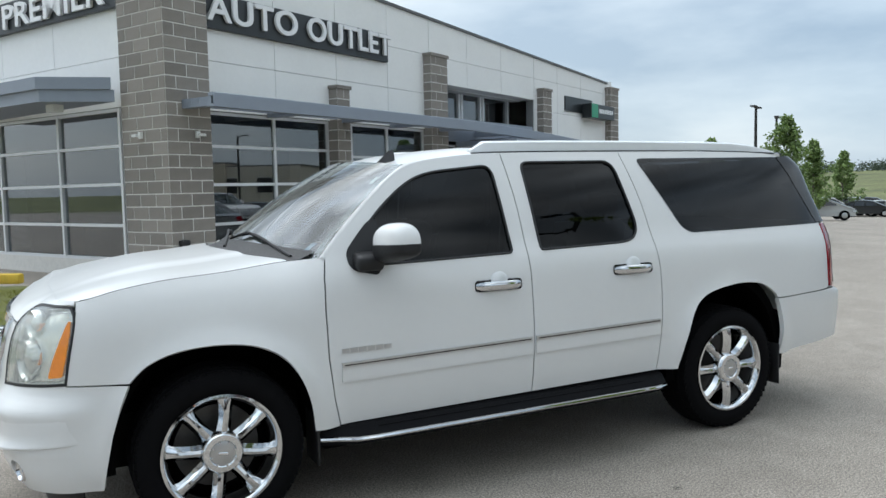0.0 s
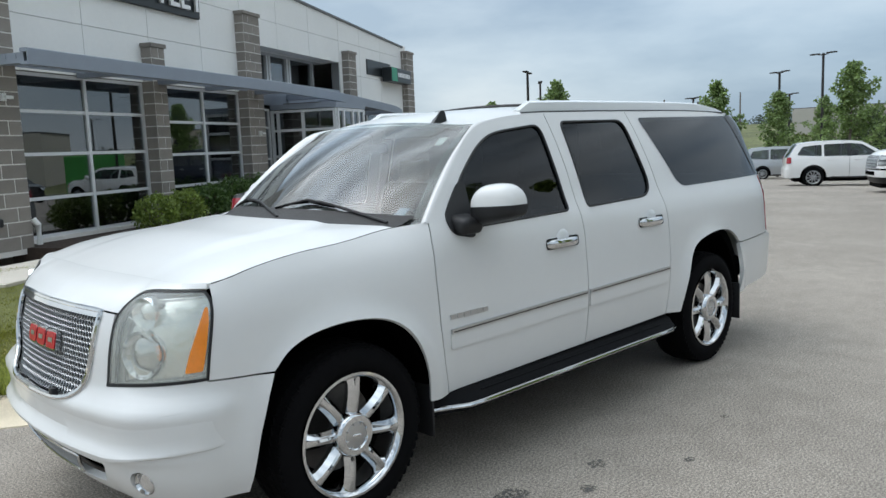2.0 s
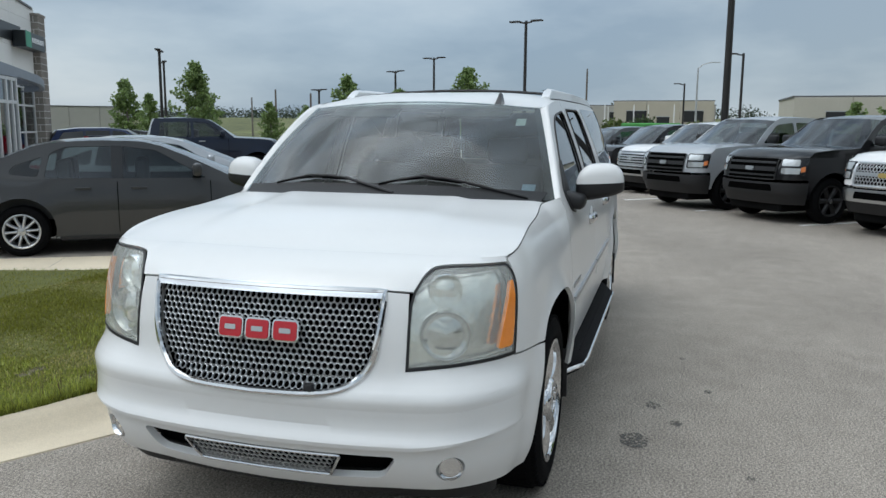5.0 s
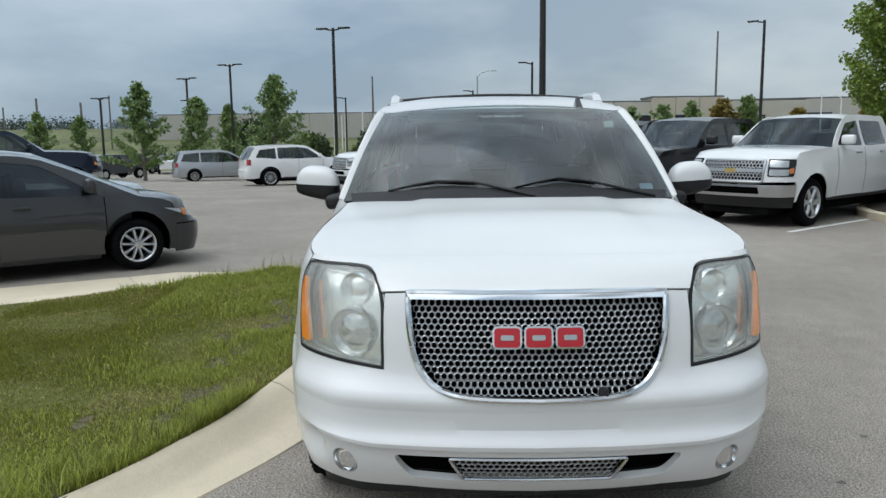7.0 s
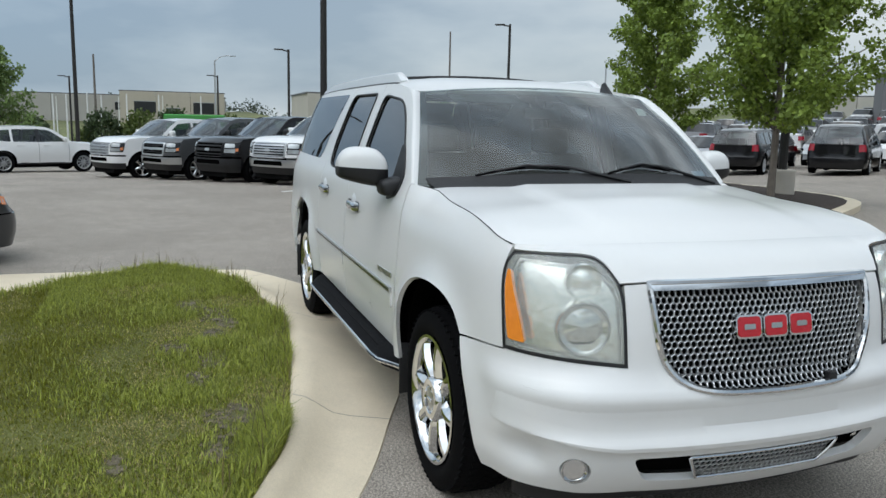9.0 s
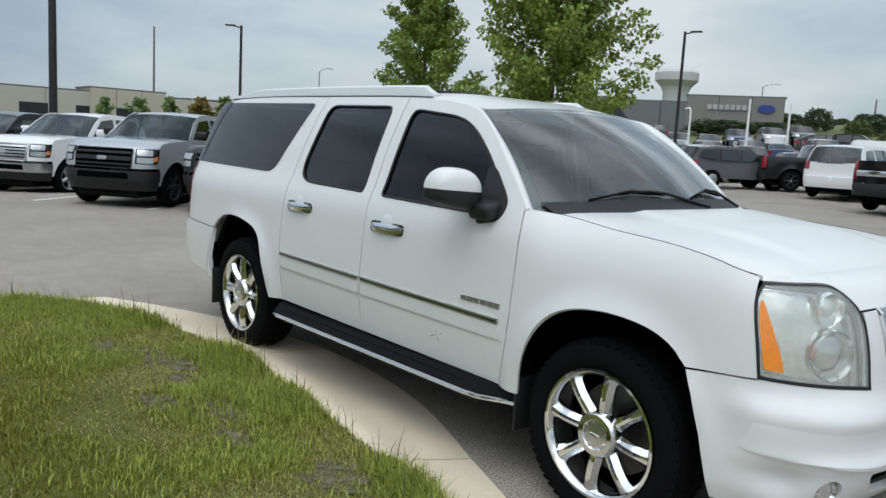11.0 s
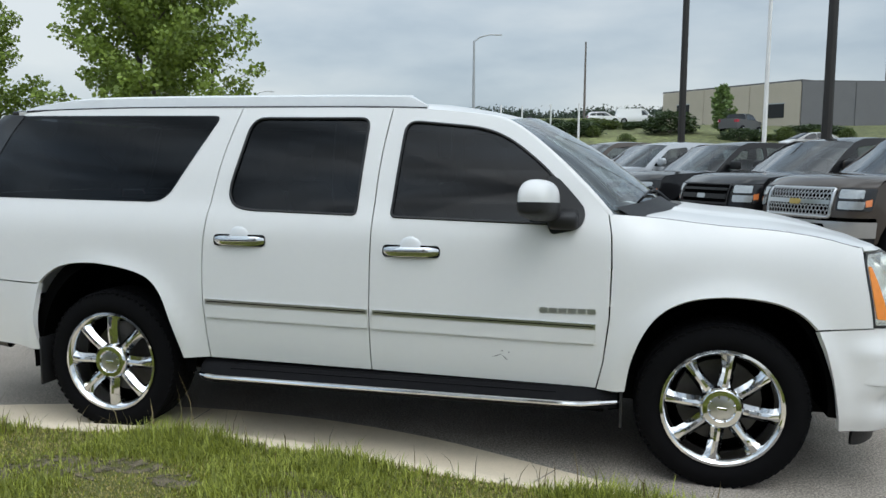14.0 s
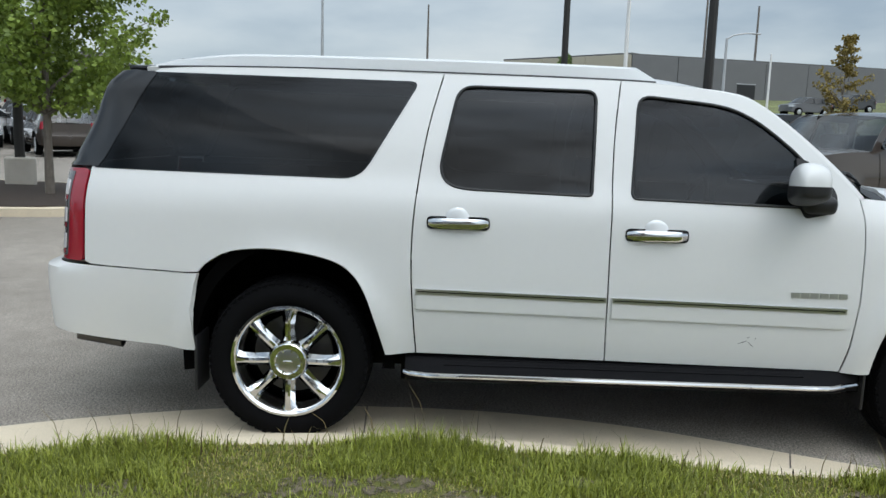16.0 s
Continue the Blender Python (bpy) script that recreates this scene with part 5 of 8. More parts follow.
RAILZ = pchip([(-2.9, 1.79), (-2.42, 1.832), (-1.6, 1.845), (-0.4, 1.836), (0.03, 1.828), (0.22, 1.818), (0.42, 1.795), (0.57, 1.76), (0.75, 1.70)])


def roof_w(x):
    return HERO(HERO.sx(x), RAILZ(x))[1]


def roof_pt(x, y):
    w = roof_w(x)
    u = min(1.0, abs(y) / w)
    front = smooth01(0.15, 0.6, x)
    lim = ROOFZ(x) - 0.035 * front * u * u
    return (x, y, RAILZ(x) + max(0.0, lim - RAILZ(x)) * (1 - u ** (2.6 + 1.5 * (1 - front))))


def WS(q, v):
    """The windscreen: q from -1 to 1 across, v from 0 at the cowl to 1 at the roof."""
    hw = 0.892 + (0.708 - 0.892) * v
    xb, zb = 1.40 - 0.265 * q * q, 1.322 - 0.040 * q * q
    xt, zt = 0.665 - 0.105 * q * q, 1.803 - 0.040 * q * q
    b = math.sin(math.pi * v) * 0.028
    return (xb + (xt - xb) * v + b * 0.6, q * hw, zb + (zt - zb) * v + b)


def cowl_bm():
    bm = bmesh.new()
    rows = []
    for q in np.linspace(-0.97, 0.97, 25):
        a = Vector(WS(q, 0.055)) + Vector((0.010, 0, 0.012))
        y = q * 0.84
        xh = 1.495 - 0.235 * (y / 0.86) ** 2
        b = Vector((xh, y, hood_z(xh, y)[2] - 0.015))
        rows.append([bm.verts.new(a), bm.verts.new((a * 0.6 + b * 0.4) + Vector((0, 0, -0.012))), bm.verts.new(b + Vector((0.02, 0, -0.012)))])
    for p, q in zip(rows, rows[1:]):
        for k in range(2):
            bm.faces.new((p[k], p[k + 1], q[k + 1], q[k]))
    return bm


def mirror_shell(sg, piece):
    """Door mirror: a domed cap over a shallow tapered housing, flat towards the back."""
    bm = bmesh.new()
    n, m = 18, 14
    rows = []
    for i in range(n + 1):
        u = i / n
        y = 0.962 + 0.252 * (0.5 - 0.5 * math.cos(math.pi * u))
        w = (y - 0.962) / 0.252
        e = max(0.0, 1 - abs(2 * w - 1) ** 3.0) ** 0.5
        row = []
        for k in range(m + 1):
            a = math.pi * k / m
            c, q = math.cos(a), math.sin(a)
            fx = 0.092 if c > 0 else 0.075
            xx = 0.795 - 0.045 * w + (abs(c) ** 0.8) * (1 if c > 0 else -1) * fx * (0.45 + 0.55 * e) * (1.0 if piece == "cap" else 1.05)
            if piece == "cap":
                zz = 1.352 + 0.012 * w + (0.108 * e * q ** 0.62 if q > 1e-6 else 0)
            else:
                zz = 1.352 + 0.012 * w - ((0.105 - 0.040 * w) * (0.7 + 0.3 * e) * q ** 0.4 if q > 1e-6 else 0)
            row.append(bm.verts.new((xx, sg * y, zz)))
        rows.append(row)
    for p, q in zip(rows, rows[1:]):
        for k in range(m):
            bm.faces.new((p[k], p[k + 1], q[k + 1], q[k]))
        bm.faces.new((p[0], p[m], q[m], q[0]))
    if piece == "low":
        bm.faces.new(rows[0])
        bm.faces.new(rows[-1])
    bmesh.ops.remove_doubles(bm, verts=list(bm.verts), dist=0.0004)
    bmesh.ops.recalc_face_normals(bm, faces=list(bm.faces))
    return bm


MESHMETAL = mat("grille_metal", (0.50, 0.51, 0.52), 0.32, 0.85, var=0.04, scale=30)


def hexmesh(name, poly, fn, pitch, parent, dist):
    """Perforated plate of hexagonal cells on the surface fn, inside poly."""
    verts, faces = [], []
    us, vs = [p[0] for p in poly], [p[1] for p in poly]
    R = pitch / math.sqrt(3)
    fo = Vector((1.2, 0, 0.8))
    j = 0
    v = min(vs)
    while v < max(vs):
        u = min(us) + (pitch / 2 if j % 2 else 0)
        while u < max(us):
            if inside((u, v), poly) and not near_edge((u, v), poly, pitch * 0.25):
                b = len(verts)
                c = Vector(fn(u, v))
                n = (Vector(fn(u + 0.002, v)) - c).cross(Vector(fn(u, v + 0.002)) - c).normalized()
                if n.dot(c - fo) < 0:
                    n = -n
                for rr, dd in ((1.0, 0.0), (0.75, 0.002), (0.73, -0.004)):
                    for k in range(12):
                        a = math.pi / 6 * k
                        q = 1.0 if k % 2 else 0.8660
                        q = rr * q if rr == 1.0 else rr
                        q = Vector(fn(u + R * q * math.cos(a), v + R * q * math.sin(a)))
                        verts.append(q + n * (dist + dd))
                for k in range(12):
                    l = (k + 1) % 12
                    faces.append((b + k, b + l, b + 12 + l, b + 12 + k))
                    faces.append((b + 12 + k, b + 12 + l, b + 24 + l, b + 24 + k))
            u += pitch
        v += pitch * math.sqrt(3) / 2
        j += 1
    return mesh_obj(name, verts, faces, MESHMETAL, parent, "chrome honeycomb mesh", smooth=False)


def frame_strip(name, poly, fn, width, lift, material, parent, outward, label=""):
    """A raised rounded frame along a closed outline."""
    p = densify(poly, 0.03)
    pts = []
    for s, z in p:
        c = Vector(fn(s, z))
        n = (Vector(fn(s + 0.002, z)) - c).cross(Vector(fn(s, z + 0.002)) - c).normalized()
        if n.dot(outward(c)) < 0:
            n = -n
        pts.append(c + n * (lift - width * 0.4))
    return part(name, tube(pts, width * 0.55, 8, closed=True), material, parent, label)


suv = hero_car()

# -- other vehicles: each built once of its kind, then copied with its own paint
PAINTS = {
    "white": paint("car_white", (0.74, 0.74, 0.73), 0.3, 0.0, 1.0),
    "silver": paint("car_silver", (0.42, 0.44, 0.46), 0.3, 0.5, 1.0),
    "grey": paint("car_grey", (0.045, 0.046, 0.048), 0.3, 0.2, 1.0),
    "black": paint("car_black", (0.006, 0.006, 0.007), 0.25, 0.0, 1.0),
    "navy": paint("car_navy", (0.012, 0.018, 0.035), 0.25, 0.2, 1.0),
    "brown": paint("car_brown", (0.060, 0.048, 0.040), 0.3, 0.4, 1.0),
    "steel": paint("car_steel", (0.085, 0.087, 0.09), 0.3, 0.5, 1.0),
    "red": paint("car_red", (0.30, 0.015, 0.015), 0.25, 0.0, 1.0),
    "blue": paint("car_blue", (0.03, 0.07, 0.20), 0.3, 0.2, 1.0),
}
CARGLASS = glass("car_glass", (0.44, 0.50, 0.49), 0.0, 0.85, ior=1.6)
CLEARLAMP = mat("clear_lamp", (0.42, 0.44, 0.44), 0.12, 0.5, var=0.15, scale=20, coat=1.0)
GOLD = mat("gold_emblem", (0.62, 0.45, 0.16), 0.3, 0.8, var=0.05, scale=20)
INDICATOR = mat("indicator_lens", (0.70, 0.20, 0.05), 0.2, var=0.1, scale=25, coat=0.8)

KINDS = {
    # x is counted from the middle of the wheelbase; top is the line of hood, glass, roof and tail
    "pickup": dict(W=2.02, wheels=(1.83, -1.83), r=0.41, sill=0.50, xF=2.78, xR=-3.05, hood=[(2.6, 1.19), (2.25, 1.26), (1.18, 1.33)], ws=[(1.18, 1.33), (0.52, 1.83)], roof=[(0.52, 1.83), (0.0, 1.90), (-0.8, 1.885), (-1.08, 1.84)],
                   rear=[(-1.08, 1.84), (-1.22, 1.36)], tail=[(-1.22, 1.36), (-1.3, 1.36), (-3.0, 1.37)], bed=True,
                   win=[[(0.96, 1.365), (0.49, 1.75), (0.02, 1.80), (0.02, 1.345)], [(-0.06, 1.345), (-0.06, 1.80), (-0.90, 1.78), (-0.95, 1.355)]], belt=1.33, gz=(0.78, 1.14), gw=0.60),
    "suv": dict(W=1.95, wheels=(1.42, -1.42), r=0.38, sill=0.42, xF=2.32, xR=-2.42, hood=[(2.1, 0.98), (1.8, 1.06), (1.05, 1.14)], ws=[(1.05, 1.14), (0.30, 1.64)], roof=[(0.30, 1.64), (-0.3, 1.715), (-1.3, 1.70), (-2.0, 1.62)],
                rear=[(-2.0, 1.62), (-2.34, 1.14)], tail=[(-2.34, 1.14), (-2.40, 1.12)], bed=False,
                win=[[(0.85, 1.17), (0.25, 1.58), (-0.15, 1.62), (-0.15, 1.15)], [(-0.23, 1.15), (-0.23, 1.62), (-1.05, 1.61), (-1.05, 1.16)], [(-1.13, 1.16), (-1.13, 1.60), (-1.80, 1.54), (-2.0, 1.22)]], belt=1.13, gz=(0.62, 0.90), gw=0.50),
    "sedan": dict(W=1.82, wheels=(1.33, -1.33), r=0.325, sill=0.28, xF=2.24, xR=-2.26, hood=[(2.02, 0.70), (1.78, 0.82), (1.36, 0.93)], ws=[(1.36, 0.93), (0.36, 1.385)], roof=[(0.36, 1.385), (-0.2, 1.455), (-0.8, 1.44), (-1.2, 1.375)],
                  rear=[(-1.2, 1.375), (-1.88, 1.08)], tail=[(-1.88, 1.08), (-2.1, 1.06), (-2.2, 1.01)], bed=False,
                  win=[[(0.93, 0.965), (0.30, 1.33), (-0.15, 1.385), (-0.15, 0.975)], [(-0.23, 0.978), (-0.23, 1.388), (-0.80, 1.375), (-0.98, 1.30), (-1.05, 0.99)], [(-1.12, 1.0), (-1.06, 1.26), (-1.40, 1.14), (-1.46, 1.04)]], belt=0.955, gz=(0.35, 0.52), gw=0.42,
                  lamp=[(0.50, 0.60), (1.98, 0.645), (1.66, 0.765), (0.52, 0.675)], tail_lamp=(-1.78, 0.80, 1.00, 0.55)),
    "minivan": dict(W=2.0, wheels=(1.54, -1.54), r=0.345, sill=0.32, xF=2.50, xR=-2.62, hood=[(2.28, 0.88), (2.0, 0.98), (1.45, 1.08)], ws=[(1.45, 1.08), (0.45, 1.66)], roof=[(0.45, 1.66), (-0.3, 1.765), (-1.5, 1.75), (-2.25, 1.66)],
                    rear=[(-2.25, 1.66), (-2.52, 1.10)], tail=[(-2.52, 1.10), (-2.58, 1.06)], bed=False,
                    win=[[(1.25, 1.11), (0.42, 1.60), (0.05, 1.64), (0.05, 1.08)], [(-0.03, 1.08), (-0.03, 1.64), (-1.15, 1.64), (-1.15, 1.10)], [(-1.23, 1.10), (-1.23, 1.64), (-2.05, 1.56), (-2.25, 1.16)]], belt=1.06, gz=(0.42, 0.72), gw=0.5),
    "van": dict(W=2.0, wheels=(1.75, -1.75), r=0.37, sill=0.36, xF=2.60, xR=-3.05, hood=[(2.4, 0.98), (2.15, 1.08), (1.75, 1.18)], ws=[(1.75, 1.18), (1.02, 1.95)], roof=[(1.02, 1.95), (0.3, 2.08), (-1.5, 2.10), (-2.85, 2.06)],
                rear=[(-2.85, 2.06), (-2.98, 1.2)], tail=[(-2.98, 1.2), (-3.02, 1.15)], bed=False,
                win=[[(1.55, 1.22), (1.0, 1.86), (0.55, 1.90), (0.55, 1.18)]], belt=1.12, gz=(0.5, 0.85), gw=0.5),
}


def vehicle_shell(k):
    w = k["W"] / 2
    xF, xR = k["xF"], k["xR"]
    plan = [(xF, 0), (xF - 0.01, 0.3 * w), (xF - 0.05, 0.6 * w), (xF - 0.13, 0.8 * w), (xF - 0.28, 0.93 * w), (xF - 0.5, 0.98 * w), (xF - 0.9, w), (0.3, w), (-0.6, w), (xR + 0.8, 0.99 * w), (xR + 0.35, 0.965 * w), (xR + 0.12, 0.88 * w), (xR + 0.03, 0.7 * w), (xR, 0.35 * w), (xR, 0)]
    b, zr = k["belt"], max(z for _, z in k["roof"])
    zh = k["hood"][0][1]
    zs = k["sill"]
    g = zr - b
    side = [(zs - 0.25, 0.10), (zs, 0.045), (zs + 0.25, 0.008), (zs + 0.4, 0.0), (b - 0.12, 0.025), (b, 0.05), (b + 0.1 * g, 0.075), (zr, 0.27 if not k["bed"] else 0.24)]
    front = [(zs - 0.25, 0.14), (zs - 0.05, 0.04), (zs + 0.12, 0.0), (zs + 0.25, 0.01), (zh - 0.12, 0.06), (zh, 0.18), (zh + 0.06, 0.28)]
    rear = [(zs - 0.2, 0.1), (zs, 0.02), (zs + 0.25, 0.0), (zs + 0.29, 0.04), (b, 0.07), (zr, 0.34)]
    if k["bed"]:
        rear = [(zs - 0.2, 0.1), (zs, 0.02), (zs + 0.2, 0.0), (zs + 0.24, 0.06), (b + 0.08, 0.06)]
    return Shell(plan, front, side, rear, None, (9, 10), tuple((x, k["r"]) for x in k["wheels"]), 0.03 if k["bed"] else 0.015, k["r"] + 0.09)


def deck(name, P, edge, crown, bow, material, parent, nq=9, sub=4, label="", drop=0.0):
    """A panel across the car between the two side edges (x, z), arched by crown and bowed ahead by bow."""
    e = spline(edge, sub) if len(edge) > 2 else [tuple(np.array(edge[0]) + (np.array(edge[1]) - np.array(edge[0])) * i / 6) for i in range(7)]
    vv, ff = [], []
    n = len(e)
    for i, (x, z) in enumerate(e):
        p = P(P.sx(x), z)
        c = crown[0] + (crown[1] - crown[0]) * i / (n - 1)
        w = bow[0] + (bow[1] - bow[0]) * i / (n - 1)
        for j in range(nq):
            q = -1 + 2 * j / (nq - 1)
            vv.append((p[0] + w * (1 - q * q), p[1] * q, p[2] - drop + c * (1 - abs(q) ** 2.4)))
    for i in range(n - 1):
        for j in range(nq - 1):
            ff.append((i * nq + j, i * nq + j + 1, (i + 1) * nq + j + 1, (i + 1) * nq + j))
    return mesh_obj(name, vv, ff, material, parent, label)


def build_vehicle(kind, name, label, category, m, body="white", chrome=True, bumper=None, bars=3, spokes=5, finish=RIM, group="parked vehicles", style=""):
    k = KINDS[kind]
    P = vehicle_shell(k)
    car = thing(name, label, category, m, group)
    w = k["W"] / 2
    zs, r, b = k["sill"], k["r"], k["belt"]
    top = k["hood"][1:] + k["ws"][1:] + k["roof"][1:] + k["rear"][1:] + k["tail"][1:]
    xf, xr = k["wheels"]
    ra = r + 0.075
    arch = lambda xw: [(xw + ra * math.cos(a), r + 0.02 + ra * math.sin(a)) for a in np.linspace(math.asin((zs - 0.06 - r) / ra), math.pi - math.asin((zs - 0.06 - r) / ra), 15)]
    zn = k["hood"][0][1]
    xh = k["xF"] - 0.42
    xt = k["xR"] + 0.2
    z_low = zs - 0.06
    hz = pchip([(k["hood"][-1][0], k["hood"][-1][1]), (k["hood"][1][0], k["hood"][1][1]), (xh, zn - 0.02)])
    line = [(xh, z_low)] + [(x, hz(x)) for x in np.linspace(xh, k["hood"][-1][0], 9)] + spline(top[len(k["hood"]) - 2:], 3)[1:] + [(xt, k["tail"][-1][1]), (xt, z_low)] + arch(xr)[::-1] + arch(xf)[::-1]
    pm = PAINTS[body]
    bm_ = {"chrome": SATIN, "black": PLASTIC, None: pm}[bumper]
    loop = [(P.sx(x), z) for x, z in line]
    fo, ro = out_from((0.5, 0, 0.8)), out_from((-0.5, 0, 0.8))
    for flip in (False, True):
        kw = dict(flip=flip)
        wins = [rounded([(P.sx(x), z) for x, z in wn], 0.05, 3) for wn in k["win"]]
        side = panel("body_side", loop, P, pm, car, side_out, 0.13, wins, 0.02, **kw)
        for wn in wins:
            c = np.mean(np.array(wn), axis=0)
            panel("side_window", [tuple(c + (np.array(p) - c) * 1.03) for p in wn], P, CARGLASS, side, side_out, 0.25, (), 0.0, dist=-0.006, label="dark side window", **kw)
        # shut lines as thin dark strips laid on the body, painting the gaps' shade
        for x in [k["win"][0][0][0] + 0.04, (k["win"][0][2][0] + (k["win"][1][0][0] if len(k["win"]) > 1 else k["win"][0][2][0] - 0.08)) / 2]:
            panel("shut_line", [(P.sx(x + 0.005), zs), (P.sx(x + 0.005), b - 0.02), (P.sx(x - 0.005), b - 0.02), (P.sx(x - 0.005), zs)], P, DARK, side, side_out, 0.12, (), 0.0, dist=0.004, **kw)
        sg = -1 if flip else 1
        for xc in (k["win"][0][2][0] + 0.22, k["win"][1][2][0] + 0.2 if len(k["win"]) > 1 else k["win"][0][2][0] - 0.4):
            p = P(P.sx(xc), b - 0.1)
            part("door_handle", box_bm(p[0], sg * (p[1] + 0.018), p[2], 0.19, 0.03, 0.03, 0.01), SATIN if chrome and k["bed"] else pm, side)
        if len(k["win"]) > 1 and not k["bed"]:
            xa, xb = k["win"][0][2][0], k["win"][1][0][0]
            panel("door_pillar", [(P.sx(xa + 0.03), k["win"][0][3][1]), (P.sx(xa + 0.03), k["win"][0][2][1]), (P.sx(xb - 0.03), k["win"][1][1][1]), (P.sx(xb - 0.03), k["win"][1][0][1])], P, GLOSSBLACK, side, side_out, 0.12, (), 0.0, dist=0.005, **kw)
        # sill strip
        p0 = zs - 0.06
        part("sill", box_bm((xf + xr) / 2, sg * (w - 0.09), p0 + 0.02, xf - xr - 2 * ra - 0.06, 0.08, 0.10, 0.02), PLASTIC, car)
        # lamps
        zl0, zl1 = (k["gz"][0] + 0.09, zn - 0.035)
        if not k["bed"]:
            zl0 = zn - 0.22
        hl = rounded([(P.sy(k["gw"] + 0.05), zl0), (P.sx(k["xF"] - 0.34), zl0 + (0.0 if k["bed"] else 0.09)), (P.sx(k["xF"] - 0.42 if k["bed"] else k["xF"] - 0.62), zl1), (P.sy(k["gw"] + 0.05), zl1 - (0.0 if k["bed"] else 0.05))], 0.03, 3)
        if "lamp" in k:
            (ya, za), (xb, zb), (xc, zc_), (yd, zd) = k["lamp"]
            hl = rounded([(P.sy(ya), za), (P.sx(xb), zb), (P.sx(xc), zc_), (P.sy(yd), zd)], 0.03, 3)
            zl0 = za
        lamp = panel("headlamp", hl, P, GLOSSBLACK if k["bed"] else CLEARLAMP, car, fo, 0.08, (), 0.03, dist=0.008, label="clear headlamp", **kw)
        if k["bed"]:
            for za, zb in ((0.06, 0.42), (0.54, 0.92)):
                lc = [(P.sy(k["gw"] + 0.08), zl0 + (zl1 - zl0) * za), (P.sx(k["xF"] - 0.25), zl0 + (zl1 - zl0) * za), (P.sx(k["xF"] - 0.27), zl0 + (zl1 - zl0) * zb), (P.sy(k["gw"] + 0.08), zl0 + (zl1 - zl0) * zb)]
                panel("lamp_cell", rounded(lc, 0.02, 3), P, CLEARLAMP, lamp, fo, 0.08, (), 0.015, dist=0.014, **kw)
        ind = [(P.sx(k["xF"] - 0.27), zl0 + 0.05), (P.sx(k["xF"] - 0.335), zl0 + 0.06), (P.sx(k["xF"] - 0.345), zl0 + 0.15), (P.sx(k["xF"] - 0.27), zl0 + 0.13)]
        panel("indicator", ind, P, INDICATOR, lamp, fo, 0.1, (), 0.01, dist=0.012, **kw)
        zt0, zt1 = (b - 0.45, b + 0.03) if k["bed"] else (b - 0.22, b + 0.02)
        tlp = rounded([(P.sx(k["xR"] + 0.22), zt0), (P.sx(k["xR"] + 0.22), zt1), (P.sy(0) + P.len - (0.72 * w if not k["bed"] else 0.78 * w), zt1), (P.len - (0.72 * w if not k["bed"] else 0.78 * w), zt0)], 0.03, 3)
        if "tail_lamp" in k:
            xt_, za, zb, w_ = k["tail_lamp"]
            tlp = rounded([(P.sx(xt_), zb - 0.06), (P.sx(k["xR"] + 0.25), za), (P.len - w_, za), (P.len - w_, zb), (P.sx(xt_ - 0.1), zb)], 0.02, 3)
        panel("tail_lamp", tlp, P, RED, car, ro, 0.1, (), 0.03, dist=0.01, label="red tail lamp", **kw)
        # mirror
        pz = b + 0.07
        px = k["win"][0][0][0] - 0.13
        pp = P(P.sx(px), pz)
        mir = part("door_mirror", box_bm(px, sg * (pp[1] + 0.14), pz + 0.06, 0.12, 0.24, 0.17, 0.045, 3), pm if not k["bed"] or body == "white" else PLASTIC, car)
        for xw in k["wheels"]:
            mw = Matrix.Translation((xw, sg * (w - 0.125), r)) @ (Matrix.Rotation(math.pi, 4, "Z") if sg > 0 else Matrix.Identity(4)) @ Matrix.Rotation(0.3 * xw, 4, "Y")
            wheel("wheel", car, mw, r, r * 0.66, 0.23, spokes, finish, False, r * 0.16, 0.11 if spokes < 8 else 0.05)
            bm = bmesh.new()
            rings = []
            for i in range(13):
                a = math.pi * (-0.1 + 1.2 * i / 12)
                rings.append([bm.verts.new((xw + ra * math.cos(a), sg * y, r + 0.02 + ra * math.sin(a))) for y in (w - 0.03, w - 0.32)])
            for p_, q_ in zip(rings, rings[1:]):
                bm.faces.new((p_[0], p_[1], q_[1], q_[0]))
            bm.faces.new([q[1] for q in rings])
            part("wheel_arch_liner", bm, DARK, car)
    # front
    sF = P.sx(xh)
    nose = [(s, zn - 0.02) for s in np.linspace(sF, -sF, 15)]
    panel("front_fascia", [(-sF, zs + 0.28), (sF, zs + 0.28)] + nose, P, pm, car, fo, 0.1, (), 0.02)
    zf = zs + 0.03 if k["bed"] else zs - 0.09
    zg = zs + (0.23 if k["bed"] else 0.265)
    if k["bed"]:
        panel("air_dam", [(-sF, zs - 0.16), (sF, zs - 0.16), (sF, zs + 0.06), (-sF, zs + 0.06)], P, PLASTIC, car, fo, 0.1, (), 0.03, dist=-0.012)
    bumper_o = panel("front_bumper", [(-sF, zf), (sF, zf), (sF, zg), (-sF, zg)], P, bm_, car, fo, 0.1, (), 0.03, dist=0.012 if k["bed"] else 0.003)
    iw = k["gw"] * 0.9
    zi = zs + (0.08 if k["bed"] else -0.03)
    # flat dark patch on the bumper, painting the shade of an opening
    panel("lower_intake", rounded([(-iw, zi), (iw, zi), (iw * 0.95, zi + 0.11), (-iw * 0.95, zi + 0.11)], 0.02, 3), P, DARK, bumper_o, fo, 0.15, (), 0.0, dist=0.016)
    g0, g1 = k["gz"]
    gw = k["gw"]
    gl = rounded([(-gw * 0.96, g0), (gw * 0.96, g0), (gw, g1), (-gw, g1)], 0.03, 3)
    gr = frame_strip("grille", gl, P, 0.020 if style in ("black", "mesh") or not chrome else 0.042, 0.02, PLASTIC if style == "black" or not chrome else SATIN, car, fo)
